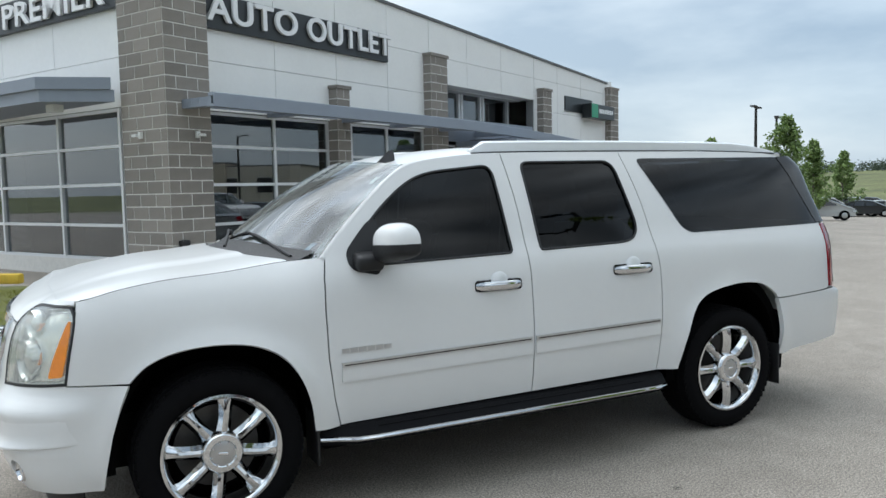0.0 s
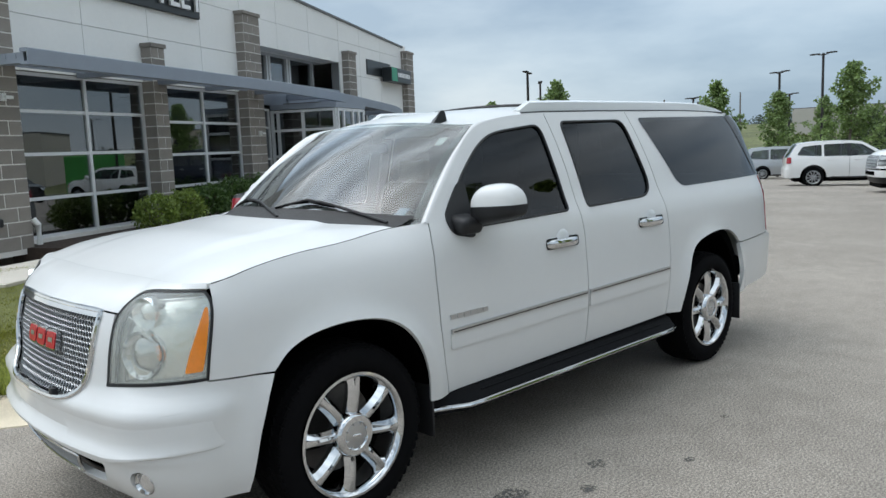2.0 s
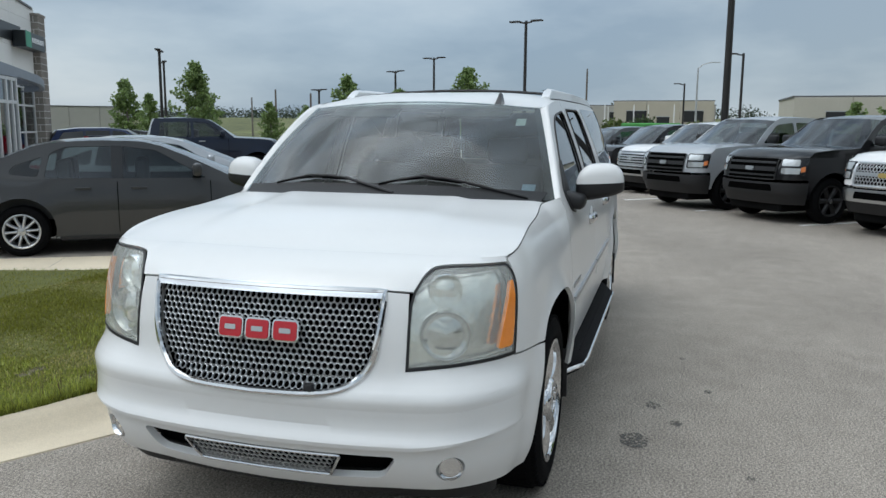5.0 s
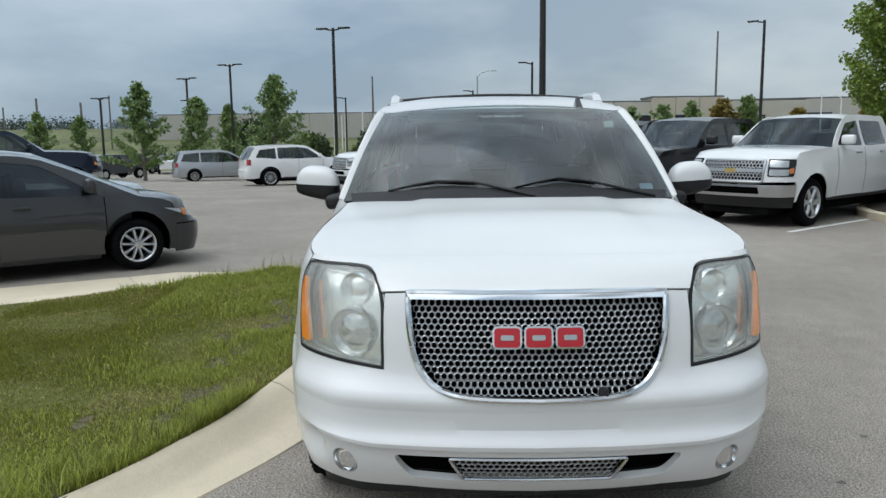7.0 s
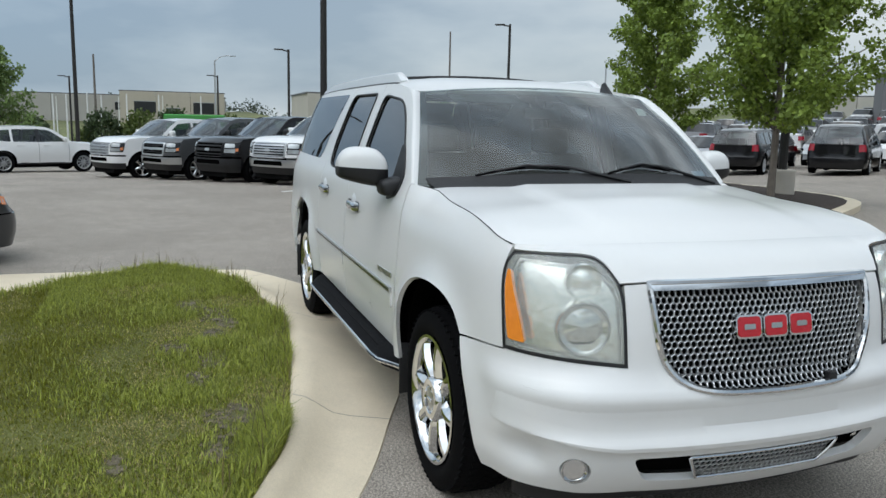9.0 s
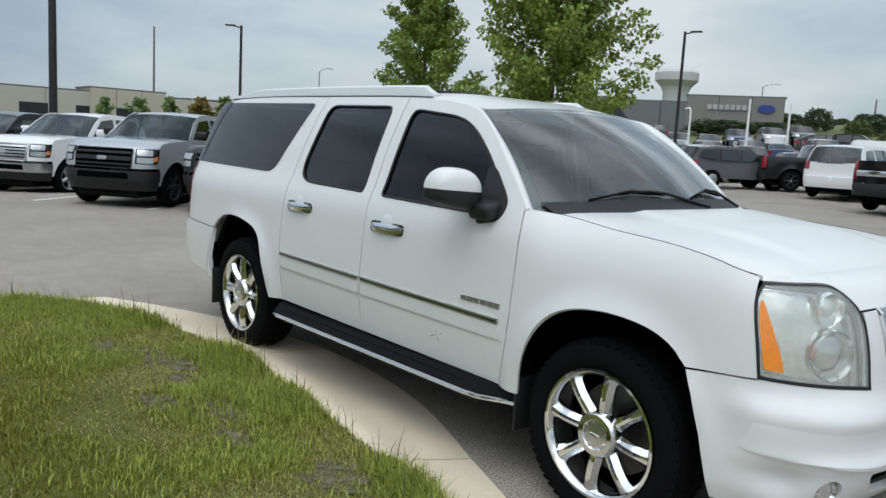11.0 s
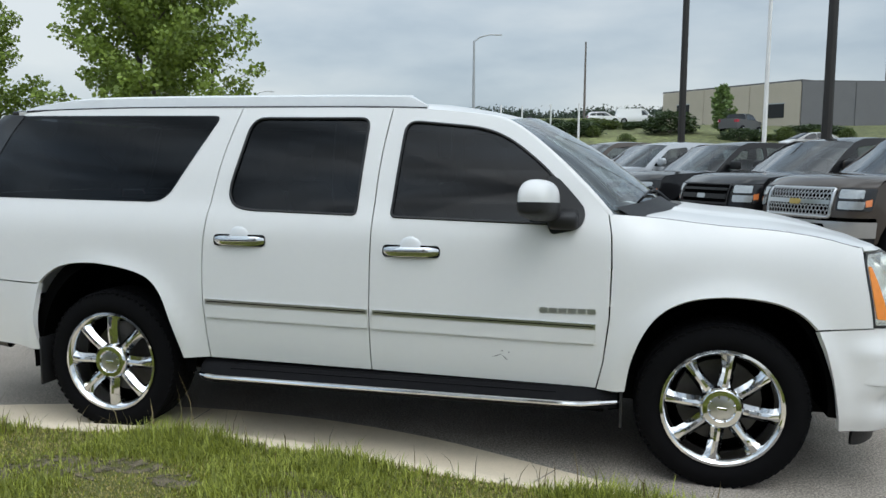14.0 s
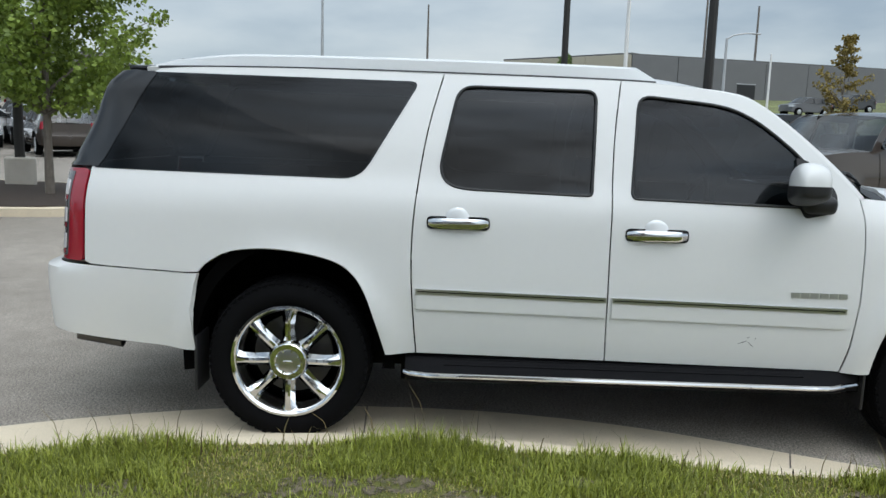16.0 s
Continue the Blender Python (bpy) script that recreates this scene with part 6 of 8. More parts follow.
    # added dark sheet for the shade behind the bars
    panel("grille_backing", gl, P, DARK, gr, fo, 0.12, (), 0.0, dist=0.006)
    gh = g1 - g0
    row = lambda name, za, zb, m_, d_: panel(name, rounded([(-gw * 0.95, g0 + gh * za), (gw * 0.95, g0 + gh * za), (gw * 0.95, g0 + gh * zb), (-gw * 0.95, g0 + gh * zb)], 0.012, 2), P, m_, gr, fo, 0.12, (), 0.014, dist=d_)
    if style in ("bands", "mesh"):
        hexmesh("grille_mesh", gl, P, 0.062 if style == "bands" else 0.040, gr, 0.016)
    if style == "bands":
        row("grille_bar", 0.44, 0.60, SATIN, 0.026)
    elif style == "slots":
        for za, zb in ((0.02, 0.10), (0.44, 0.62), (0.90, 0.98)):
            row("grille_bar", za, zb, SATIN, 0.026)
        for za in (0.24, 0.76):
            row("grille_slat", za, za + 0.05, PLASTIC, 0.020)
    elif style == "bars":
        for q in range(5):
            row("grille_bar", 0.07 + q * 0.185, 0.17 + q * 0.185, SATIN, 0.024)
    elif style == "black":
        row("grille_bar", 0.40, 0.60, PLASTIC, 0.026)
        for za in (0.16, 0.76):
            row("grille_slat", za, za + 0.09, PLASTIC, 0.022)
    else:
        for q in range(bars):
            row("grille_bar", (q + 0.78) / (bars + 1), (q + 1.22) / (bars + 1), SATIN if chrome else PLASTIC, 0.024)
    zc = (g0 + g1) / 2
    panel("emblem", rounded([(-0.10, zc - 0.035), (0.10, zc - 0.035), (0.10, zc + 0.035), (-0.10, zc + 0.035)], 0.034, 3), P, GOLD if style == "bands" else SATIN, gr, fo, 0.1, (), 0.01, dist=0.036)
    # deck panels
    e0 = [(xh, zn - 0.02)] + k["hood"][1:]
    # hood: from the nose line back to the screen
    vv, ff = [], []
    nn = 12
    for i in range(nn + 1):
        u = i / nn
        for j in range(13):
            q = -1 + 2 * j / 12
            f = Vector(P(q * sF, zn - 0.02))
            zz = pchip([(k["hood"][-1][0], k["hood"][-1][1]), (k["hood"][1][0], k["hood"][1][1]), (xh, zn - 0.02)])
            xb = k["hood"][-1][0] + 0.16 * (1 - q * q)
            x = f.x + (xb - f.x) * u
            yb = P(P.sx(k["hood"][-1][0]), k["hood"][-1][1])[1]
            ed = P(P.sx(min(xh, max(x, k["hood"][-1][0]))), zz(min(xh, x)))[1]
            y = q * (abs(P(sF, zn - 0.02)[1]) * 0 + ed) if i else f.y
            z0 = zz(min(xh, xh + (k["hood"][-1][0] - xh) * u))
            vv.append((x, y, z0 + 0.035 * min(1, u * 4) * (1 - q ** 4)))
    for i in range(nn):
        for j in range(12):
            ff.append((i * 13 + j, i * 13 + j + 1, i * 13 + j + 14, i * 13 + j + 13))
    mesh_obj("hood", vv, ff, pm, car)
    deck("windscreen", P, k["ws"], (0.03, 0.03), (0.17, 0.06), CARGLASS, car, label="windscreen")
    deck("roof", P, k["roof"], (0.035, 0.03), (0.06, -0.03), pm, car)
    deck("rear_glass", P, k["rear"], (0.03, 0.0), (-0.03, -0.06), CARGLASS, car, label="rear window")
    if k["bed"]:
        deck("bed_cover", P, k["tail"][1:], (0.0, 0.0), (0, 0), PLASTIC, car, drop=0.05)
    else:
        deck("tail_deck", P, k["tail"], (0.0, 0.02), (-0.06, -0.05), pm, car)
    sR = P.sx(xt)
    zt = k["tail"][-1][1]
    for flip in (False, True):
        panel("tailgate", [(sR, zs + 0.27), (P.len, zs + 0.27), (P.len, zt), (sR, zt)], P, pm, car, ro, 0.12, (), 0.02, flip=flip)
        panel("rear_bumper", [(sR, zs - 0.07), (P.len, zs - 0.07), (P.len, zs + 0.265), (sR, zs + 0.265)], P, bm_, car, ro, 0.12, (), 0.03, flip=flip, dist=0.006)
    part("underbody", box_bm(0, 0, (zs + 0.05 + 0.22) / 2 + 0.02, k["xF"] - k["xR"] - 0.6, k["W"] * 0.62, zs - 0.1, 0.03, 1), UNDER, car)
    for x in ((0.1, -0.85) if len(k["win"]) > 1 else (0.9,)):
        for y in (0.38, -0.38):
            part("seat", box_bm(x, y, b - 0.05, 0.16, 0.46, 0.6, 0.05, 2), DASH, car)
    part("cabin_floor", box_bm((k["ws"][0][0] + k["rear"][1][0]) / 2, 0, b - 0.35, k["ws"][0][0] - k["rear"][1][0] - 0.1, k["W"] * 0.8, 0.3), DASH, car)
    return car


def repaint(car, old, color, label):
    o_m, n_m = PAINTS[old], PAINTS[color]
    for o in car.children_recursive:
        for sl in o.material_slots:
            if sl.material == o_m:
                sl.link = "OBJECT"
                sl.material = n_m
    car["label"] = label
    return car


def at(x, y, heading, z=None):
    z = ground_z(x, y) if z is None else z
    return Matrix.Translation((x, y, z)) @ Matrix.Rotation(radians(heading), 4, "Z")


def ahead(x, y, heading, d):
    """The place d metres ahead along a heading."""
    return x + d * math.cos(radians(heading)), y + d * math.sin(radians(heading))


def front_at(x, y, heading, d, z=None):
    """Pose of a vehicle whose nose stands at x, y and lies d ahead of its middle."""
    px, py = ahead(x, y, heading, -d)
    return at(px, py, heading, z)


# dark grey sedan and its neighbours beside the lawn's tip
HS = 126.0
sedan = build_vehicle("sedan", "sedan", "dark grey compact sedan parked by the lawn", "car", at(-4.17, -5.79, HS), "grey", False, None, 2, 10, RIM)
repaint(copy_thing(sedan, at(-6.9, -7.35, HS)), "grey", "silver", "silver sedan parked beside the grey one")
# pickups facing the drive
pk = build_vehicle("pickup", "pickup_truck", "white crew-cab pickup with chrome grille and bumper", "pickup truck", front_at(-8.2, 4.6, -52, 2.7), "white", True, "chrome", 3, 6, RIM, style="bands")
pb = build_vehicle("pickup", "pickup_truck", "black crew-cab pickup with black grille", "pickup truck", front_at(-10.15, 2.85, -52, 2.7), "black", False, "black", 2, 6, PLASTIC, style="black")
pt = build_vehicle("pickup", "pickup_truck", "white pickup with wide chrome bar grille", "pickup truck", front_at(-16.0, 0.4, -54, 2.7), "white", True, "chrome", 4, 5, RIM, style="bars")
ps = build_vehicle("pickup", "pickup_truck", "charcoal pickup with bright bumper", "pickup truck", front_at(-20.0, -2.5, -60, 2.7), "steel", True, "chrome", 2, 6, RIM, style="slots")
pm = build_vehicle("pickup", "pickup_truck", "white pickup with dark mesh grille and fog lamps", "pickup truck", front_at(-21.9, -4.1, -60, 2.7), "white", True, None, 3, 5, CHROME, style="mesh")
repaint(copy_thing(pb, front_at(-12.05, 1.3, -50, 2.7)), "black", "silver", "silver pickup with black grille and bumper")
copy_thing(pb, front_at(-18.0, -1.0, -58, 2.7))
sv = build_vehicle("suv", "suv", "white crossover seen from behind, red tail lamps", "suv", at(-28.6, -6.9, 118), "white", True, None, 3, 10, RIM)
mv = build_vehicle("minivan", "minivan", "silver minivan parked side-on", "minivan", at(-40.0, -13.6, 116), "silver", True, None, 2, 10, RIM)
repaint(copy_thing(pk, front_at(-17.4, -10.6, 128, 2.7)), "white", "navy", "dark navy pickup parked behind the sedans")
# row facing the passenger side
for d, proto, old, col, lab in ((0.0, pk, "white", "brown", "brown crew-cab pickup with chrome grille"), (2.3, pb, "black", "black", "black pickup on large black wheels"), (5.35, ps, "steel", "black", "black pickup with chrome bumper"),
                                (8.1, pm, "white", "silver", "silver pickup with mesh grille"), (10.85, pt, "white", "brown", "dark grey pickup with chrome grille and bull bar")):
    x, y = ahead(3.89, 7.82, 120, d)
    truck = copy_thing(proto, front_at(x, y, 210, 2.7) @ Matrix.Scale(1.09, 4))
    repaint(truck, old, col, lab)
    if "bull bar" in lab:
        xf = KINDS["pickup"]["xF"]
        part("bull_bar", tube(spline([(xf - 0.1, -0.62, 0.42), (xf + 0.10, -0.62, 0.46), (xf + 0.20, -0.56, 0.66), (xf + 0.17, -0.30, 0.80), (xf + 0.17, 0.30, 0.80), (xf + 0.20, 0.56, 0.66), (xf + 0.10, 0.62, 0.46), (xf - 0.1, 0.62, 0.42)], 5), 0.032, 10), CHROME, truck, "chrome bull bar")
# backs of vehicles across the drive
heavy = copy_thing(pb, front_at(-5.0, 20.6, 83, -3.0) @ Matrix.Scale(1.08, 4))
tagged(heavy, "black heavy pickup with a chrome tailgate band", "pickup truck", "parked vehicles")
part("tailgate_band", box_bm(KINDS["pickup"]["xR"] + 0.0, 0, 1.03, 0.07, 1.45, 0.16, 0.02, 2), CHROME, heavy, "chrome tailgate band")
repaint(copy_thing(sv, front_at(-8.35, 24.7, 93, -2.6) @ Matrix.Scale(1.12, 4)), "white", "white", "white SUV seen from behind")
repaint(copy_thing(pb, front_at(-12.6, 27.5, 40, -3.0)), "black", "black", "black pickup seen from behind")
vn = build_vehicle("van", "cargo_van", "white cargo van with roof rack", "van", at(-10.5, 38.9, 20), "white", False, "black", 2, 5, RIM)
copy_thing(vn, at(2.2, 106.0, 4, ground_z(2.2, 106)))
copy_thing(sv, at(-2.2, 105.0, 8, ground_z(-2.2, 105)))
repaint(copy_thing(sv, at(-20.6, 19.6, 126)), "white", "black", "black SUV with red tail lamps")
repaint(copy_thing(mv, at(-18.0, 21.9, 126)), "silver", "black", "black minivan with red tail lamps")
repaint(copy_thing(sv, at(-15.4, 23.9, 126)), "white", "brown", "dark brown SUV seen from behind")

# -- the dealership building: local x runs against the facade's direction (x = -a), y out of the facade
CMU = mat("grey_block", (0.25, 0.225, 0.20), 0.9, var=0.10, scale=5, bump=0.5, bscale=80, rnd=0.16)
MORTAR = mat("mortar", (0.68, 0.66, 0.62), 0.95, var=0.08, scale=10, bump=0.3, bscale=120)
CLAD = mat("white_cladding", (0.82, 0.82, 0.80), 0.7, var=0.03, scale=1.2, bump=0.06, bscale=90, stain=0.04)
SEAM = mat("panel_joint", (0.22, 0.22, 0.22), 0.8, var=0.05, scale=8)
STEEL = mat("painted_steel", (0.25, 0.28, 0.33), 0.45, 0.1, var=0.05, scale=4)
ALU = mat("aluminium", (0.70, 0.71, 0.72), 0.4, 0.3, var=0.03, scale=6)
SIGNBLACK = mat("sign_black", (0.016, 0.02, 0.022), 0.35, var=0.08, scale=6)
SIGNWHITE = mat("sign_letter", (0.80, 0.80, 0.80), 0.4, var=0.03, scale=12)
SIGNGREEN = mat("sign_green", (0.02, 0.30, 0.16), 0.4, var=0.05, scale=8)
COPING = mat("coping", (0.12, 0.12, 0.12), 0.5, 0.3, var=0.05, scale=6)
STOREGLASS = glass("store_glass", (0.42, 0.47, 0.47), 0.0, 0.75, ior=2.3)
# interior tones kept dark: the unlit rooms' shade is in the colour
ROOM = mat("room_shade", (0.045, 0.045, 0.045), 0.8, var=0.2, scale=1.2)
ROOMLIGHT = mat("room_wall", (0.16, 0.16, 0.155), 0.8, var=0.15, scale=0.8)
BLIND = mat("roller_blind", (0.55, 0.62, 0.62), 0.7, var=0.05, scale=3)
PVC = mat("white_pvc", (0.72, 0.72, 0.70), 0.5, var=0.05, scale=15)


def building():
    b = thing("dealership_building", "white-panelled car dealership with grey block piers and steel canopy", "building", Matrix.Translation((-5.464, -13.622, 0)) @ Matrix.Rotation(math.atan2(0.479, 0.878), 4, "Z") @ Matrix.Diagonal((1.03, 1, 1, 1)))

    def bx(name, a0, a1, o0, o1, z0, z1, material, parent=b, bevel=0.0, label=""):
        return part(name, box_bm(-(a0 + a1) / 2, (o0 + o1) / 2, (z0 + z1) / 2, abs(a1 - a0), abs(o1 - o0), abs(z1 - z0), bevel, 1), material, parent, label, False)

    TOP = 5.82
    g = 0.006
    rim = lambda a: 6.245 - 0.0455 * a  # the parapet falls away from the corner

    def sloped(name, a0, a1, o0, o1, z0, low, high, material):
        """A piece of the wall between two heights over or under the parapet's line."""
        bm = bmesh.new()
        v = [bm.verts.new((-a, o, (rim(a) + low if z0 is None else z0) if k == 0 else rim(a) + high)) for a in (a0, a1) for o in (o0, o1) for k in (0, 1)]
        for f in ((0, 1, 3, 2), (4, 6, 7, 5), (0, 4, 5, 1), (2, 3, 7, 6), (1, 5, 7, 3), (0, 2, 6, 4)):
            bm.faces.new([v[i] for i in f])
        return part(name, bm, material, b, "", False)

    # cladding panels with open joints over a dark backing
    cols = [-5.5, -3.71, -1.85, 0.0, 1.75]
    bx("wall_backing", -5.6, 1.9, -0.3, -0.04, 3.22, TOP - 0.02, SEAM)
    for a0, a1 in zip(cols, cols[1:]):
        bx("wall_panel", a0 + g, a1 - g, -0.2, 0.0, 3.24, 4.19 - g, CLAD)
        bx("wall_panel", a0 + g, a1 - g, -0.2, 0.0, 4.19 + g, 5.22, CLAD)
        sloped("wall_panel", a0 + g, a1 - g, -0.2, 0.0, 5.23, 0, 0, CLAD)
    cols = [1.76, 3.6, 5.5, 7.6]
    for a0, a1 in zip(cols, cols[1:]):
        bx("wall_panel", a0 + g, a1 - g, -0.5, 0.0, 4.52, 5.22, CLAD)
        sloped("wall_panel", a0 + g, a1 - g, -0.2, 0.0, 5.23, 0, 0, CLAD)
    cols = [7.61, 9.3, 11.2, 13.2, 13.9]
    bx("wall_backing", 7.61, 13.9, -0.3, -0.04, 3.0, 5.5, SEAM)
    for a0, a1 in zip(cols, cols[1:]):
        bx("wall_panel", a0 + g, a1 - g, -0.2, 0.0, 2.95, 4.19 - g, CLAD)
        bx("wall_panel", a0 + g, a1 - g, -0.2, 0.0, 4.19 + g, 5.22, CLAD)
        sloped("wall_panel", a0 + g, a1 - g, -0.2, 0.0, 5.23, 0, 0, CLAD)
    sloped("coping", -6.0, 13.6, -0.35, 0.05, None, 0.0, 0.07, COPING)
    bx("roof", -6.5, 14.3, -14, -0.3, TOP - 0.3, TOP - 0.1, COPING)
    bx("end_wall", 14.31, 14.55, -14, -0.2, 0, TOP, CLAD)
    bx("back_wall", -6.4, 14.3, -14.2, -14.01, 0, TOP, CLAD)
    # recessed ribbon windows above the entrance
    bx("recess_soffit", 2.32, 7.6, -0.9, -0.51, 4.50, 4.56, CLAD)
    bx("recess_sill", 2.32, 7.3, -1.0, 0.1, 3.45, 3.60, STEEL)
    # dark sheet in place of the shaded space behind the ribbon window
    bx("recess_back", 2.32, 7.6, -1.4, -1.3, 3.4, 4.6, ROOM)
    rw = bx("ribbon_window", 2.35, 7.5, -0.93, -0.90, 3.61, 4.5, STOREGLASS)
    for a in (2.4, 2.95, 3.1, 4.4, 4.55, 5.6, 5.75, 7.3):
        bx("mullion", a - 0.05, a + 0.05, -0.98, -0.82, 3.61, 4.5, ALU, rw)

    def storefront(a0, a1, uprights, rails, z0, z1, off, name="window", blind=None):
        w = bx(name, a0, a1, off - 0.035, off - 0.015, z0, z1, STOREGLASS, b, 0, "aluminium storefront window with dark glass")
        for a in [a0 + 0.035] + list(uprights) + [a1 - 0.035]:
            bx("mullion", a - 0.035, a + 0.035, off - 0.10, off + 0.02, z0, z1, ALU, w)
        for z in [z0 + 0.03] + list(rails) + [z1 - 0.03]:
            bx("transom", a0 + 0.07, a1 - 0.07, off - 0.08, off + 0.012, z - 0.03, z + 0.03, ALU, w)
        if blind:
            bx("roller_blind", a0 + 0.08, a1 - 0.08, off - 0.16, off - 0.14, blind, z1 - 0.05, BLIND, w)
        return w

    storefront(-5.45, -2.13, (-3.76,), (2.55, 1.80, 1.02), 0.32, 3.22, -0.05, blind=2.56)
    storefront(-1.40, 1.49, (-0.04,), (2.43, 1.71, 1.0), 0.32, 3.22, -0.05, blind=2.45)
    storefront(8.42, 13.42, (9.8, 10.9, 12.2), (2.3, 1.4), 0.30, 2.94, -0.05)
    for a0, a1 in ((-5.45, -2.13), (-1.40, 1.49), (8.42, 13.42)):
        bx("plinth", a0, a1, -0.2, 0.02, 0.0, 0.32, MORTAR)
    # entrance lobby: a glazed side wall across the facade, and a front with the doors
    storefront(2.28, 2.98, (), (2.35, 1.5), 0.24, 2.86, -0.05, "entrance_window")
    AE, OE = 3.0, 1.95
    e = bx("lobby_side", AE, AE + 0.02, 0.0, OE, 0.24, 2.80, STOREGLASS, b, 0, "glazed lobby side in aluminium frames")
    for o in (0.04, 0.22, 0.97, OE - 0.04):
        bx("mullion", AE - 0.04, AE + 0.06, o - 0.04, o + 0.04, 0.24, 2.80, ALU, e)
    for z in (0.28, 0.95, 1.55, 2.25, 2.76):
        bx("transom", AE - 0.035, AE + 0.055, 0.08, OE - 0.08, z - 0.035, z + 0.035, ALU, e)
    bx("door_notice", AE - 0.012, AE - 0.004, 0.36, 0.46, 1.32, 1.50, PVC, e)
    f = bx("lobby_front", AE + 0.06, 4.85, OE - 0.03, OE - 0.01, 0.24, 2.80, STOREGLASS, b, 0, "glazed lobby front with doors")
    for a in (AE + 0.10, 3.45, 4.05, 4.45, 4.8):
        bx("mullion", a - 0.04, a + 0.04, OE - 0.08, OE + 0.03, 0.24, 2.80, ALU, f)
    for z in (0.28, 2.20, 2.76):
        bx("transom", AE + 0.14, 4.76, OE - 0.07, OE + 0.02, z - 0.04, z + 0.04, ALU, f)
    bx("lobby_notice", 3.2, 3.34, OE + 0.025, OE + 0.03, 1.35, 1.62, PVC, f)
    bx("lobby_side", 4.84, 4.86, 0.0, OE, 0.24, 2.80, STOREGLASS)
    bx("lobby_roof", 2.94, 4.9, 0.02, OE + 0.04, 2.81, 2.95, STEEL)
    bx("entrance_wall", 4.9, 7.8, -0.2, 0.0, 0.2, 2.95, CLAD)
    # dark sheet that stands for the lobby's unlit depth
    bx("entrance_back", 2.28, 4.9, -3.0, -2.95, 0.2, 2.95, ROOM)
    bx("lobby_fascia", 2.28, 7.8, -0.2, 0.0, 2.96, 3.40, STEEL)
    # rooms behind the glass, their dimness put into dark colours
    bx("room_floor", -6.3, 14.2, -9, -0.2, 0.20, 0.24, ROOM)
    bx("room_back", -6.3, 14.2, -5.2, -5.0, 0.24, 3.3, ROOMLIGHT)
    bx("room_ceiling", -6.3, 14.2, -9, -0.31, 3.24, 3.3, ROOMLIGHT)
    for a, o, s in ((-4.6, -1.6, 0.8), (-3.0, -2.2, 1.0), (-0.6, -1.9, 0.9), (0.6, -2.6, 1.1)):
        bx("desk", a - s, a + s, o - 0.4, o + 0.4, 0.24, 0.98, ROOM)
    # the sign band and its letters
    sg = bx("sign_band", -5.60, -0.08, 0.0, 0.10, 4.79, 5.47, SIGNBLACK, b, 0.01, "black sign band with white letters")
    # canopy: level along the windows, dipping and rounding back to the wall past the entrance
    drop = pchip([(-6.4, 0.0), (0.8, 0.0), (4.4, -0.07), (7.5, -0.20), (9.2, -0.29), (10.8, -0.47)])
    back = pchip([(-6.4, 0.0), (9.0, 0.0), (10.0, 0.10), (10.6, 0.35), (10.85, 0.9)])
    bm = bmesh.new()
    rows = []
    for a in list(np.linspace(-6.36, 8.6, 26)) + list(np.linspace(9.0, 10.85, 10)):
        o, z = 1.32 - back(a), 3.395 + drop(a)
        rows.append([bm.verts.new((-a, oo, zz)) for oo, zz in ((o, z - 0.25), (o, z - 0.012), (o - 0.012, z), (o - 0.15, z), (o - 0.15, z - 0.06), (o - 0.02, z - 0.06), (o - 0.02, z - 0.20), (o - 0.15, z - 0.20), (o - 0.15, z - 0.25))])
    for p, q in zip(rows, rows[1:]):
        for k in range(9):
            bm.faces.new((p[k], p[(k + 1) % 9], q[(k + 1) % 9], q[k]))
    bm.faces.new(rows[0])
    bm.faces.new(rows[-1])
    cp = part("canopy", bm, STEEL, b, "grey-blue steel canopy", False)
    for a in (-6.2, -3.9, -1.9, 0.1, 1.9, 4.0, 6.0, 8.1, 9.6):
        z = drop(a)
        bx("canopy_arm", a - 0.09, a + 0.09, 0.02, 1.17 - back(a), 3.18 + z, 3.34 + z, STEEL, cp)
    for i in range(5):
        bx("canopy_blade", -6.3, 3.6, 0.18 + i * 0.2, 0.2 + i * 0.2 + 0.03, 3.25, 3.32, STEEL, cp)
    bx("canopy_soffit", 3.6, 9.4, 0.05, 1.15, 3.0, 3.02, COPING, cp)
    # far signs
    bx("dark_panel", 9.85, 12.1, 0.0, 0.05, 4.32, 4.85, SIGNBLACK)
    s2 = bx("green_sign", 11.15, 13.3, 0.08, 0.45, 4.14, 4.66, SIGNBLACK, b, 0.01, "black and green box sign")
    bx("sign_stripe", 11.2, 11.75, 0.452, 0.46, 4.16, 4.66, SIGNGREEN, s2)
    for i in range(8):
        bx("sign_bar", 11.86 + i * 0.165, 11.98 + i * 0.165, 0.452, 0.46, 4.34, 4.50, SIGNWHITE, s2)
    # wall B, round the corner
    XB = -6.45

    def by(name, b0, b1, a0, a1, z0, z1, material, parent=b, bevel=0.0, label=""):
        return bx(name, a0, a1, -b1, -b0, z0, z1, material, parent, bevel, label)

    by("wall_backing", 1.0, 14.0, XB + 0.04, XB + 0.3, 3.3, TOP - 0.02, SEAM)
    colsb = [1.1, 3.5, 5.6, 8.0, 11.0, 14.0]
    for b0, b1 in zip(colsb, colsb[1:]):
        by("wall_panel", b0 + g, b1 - g, XB, XB + 0.2, 3.32, 4.25, CLAD)
        by("wall_panel", b0 + g, b1 - g, XB, XB + 0.2, 4.26, 5.22, CLAD)
        by("wall_panel", b0 + g, b1 - g, XB, XB + 0.2, 5.23, 6.5, CLAD)
    by("coping", 1.1, 14.0, XB - 0.05, XB + 0.3, 6.5, 6.57, COPING)
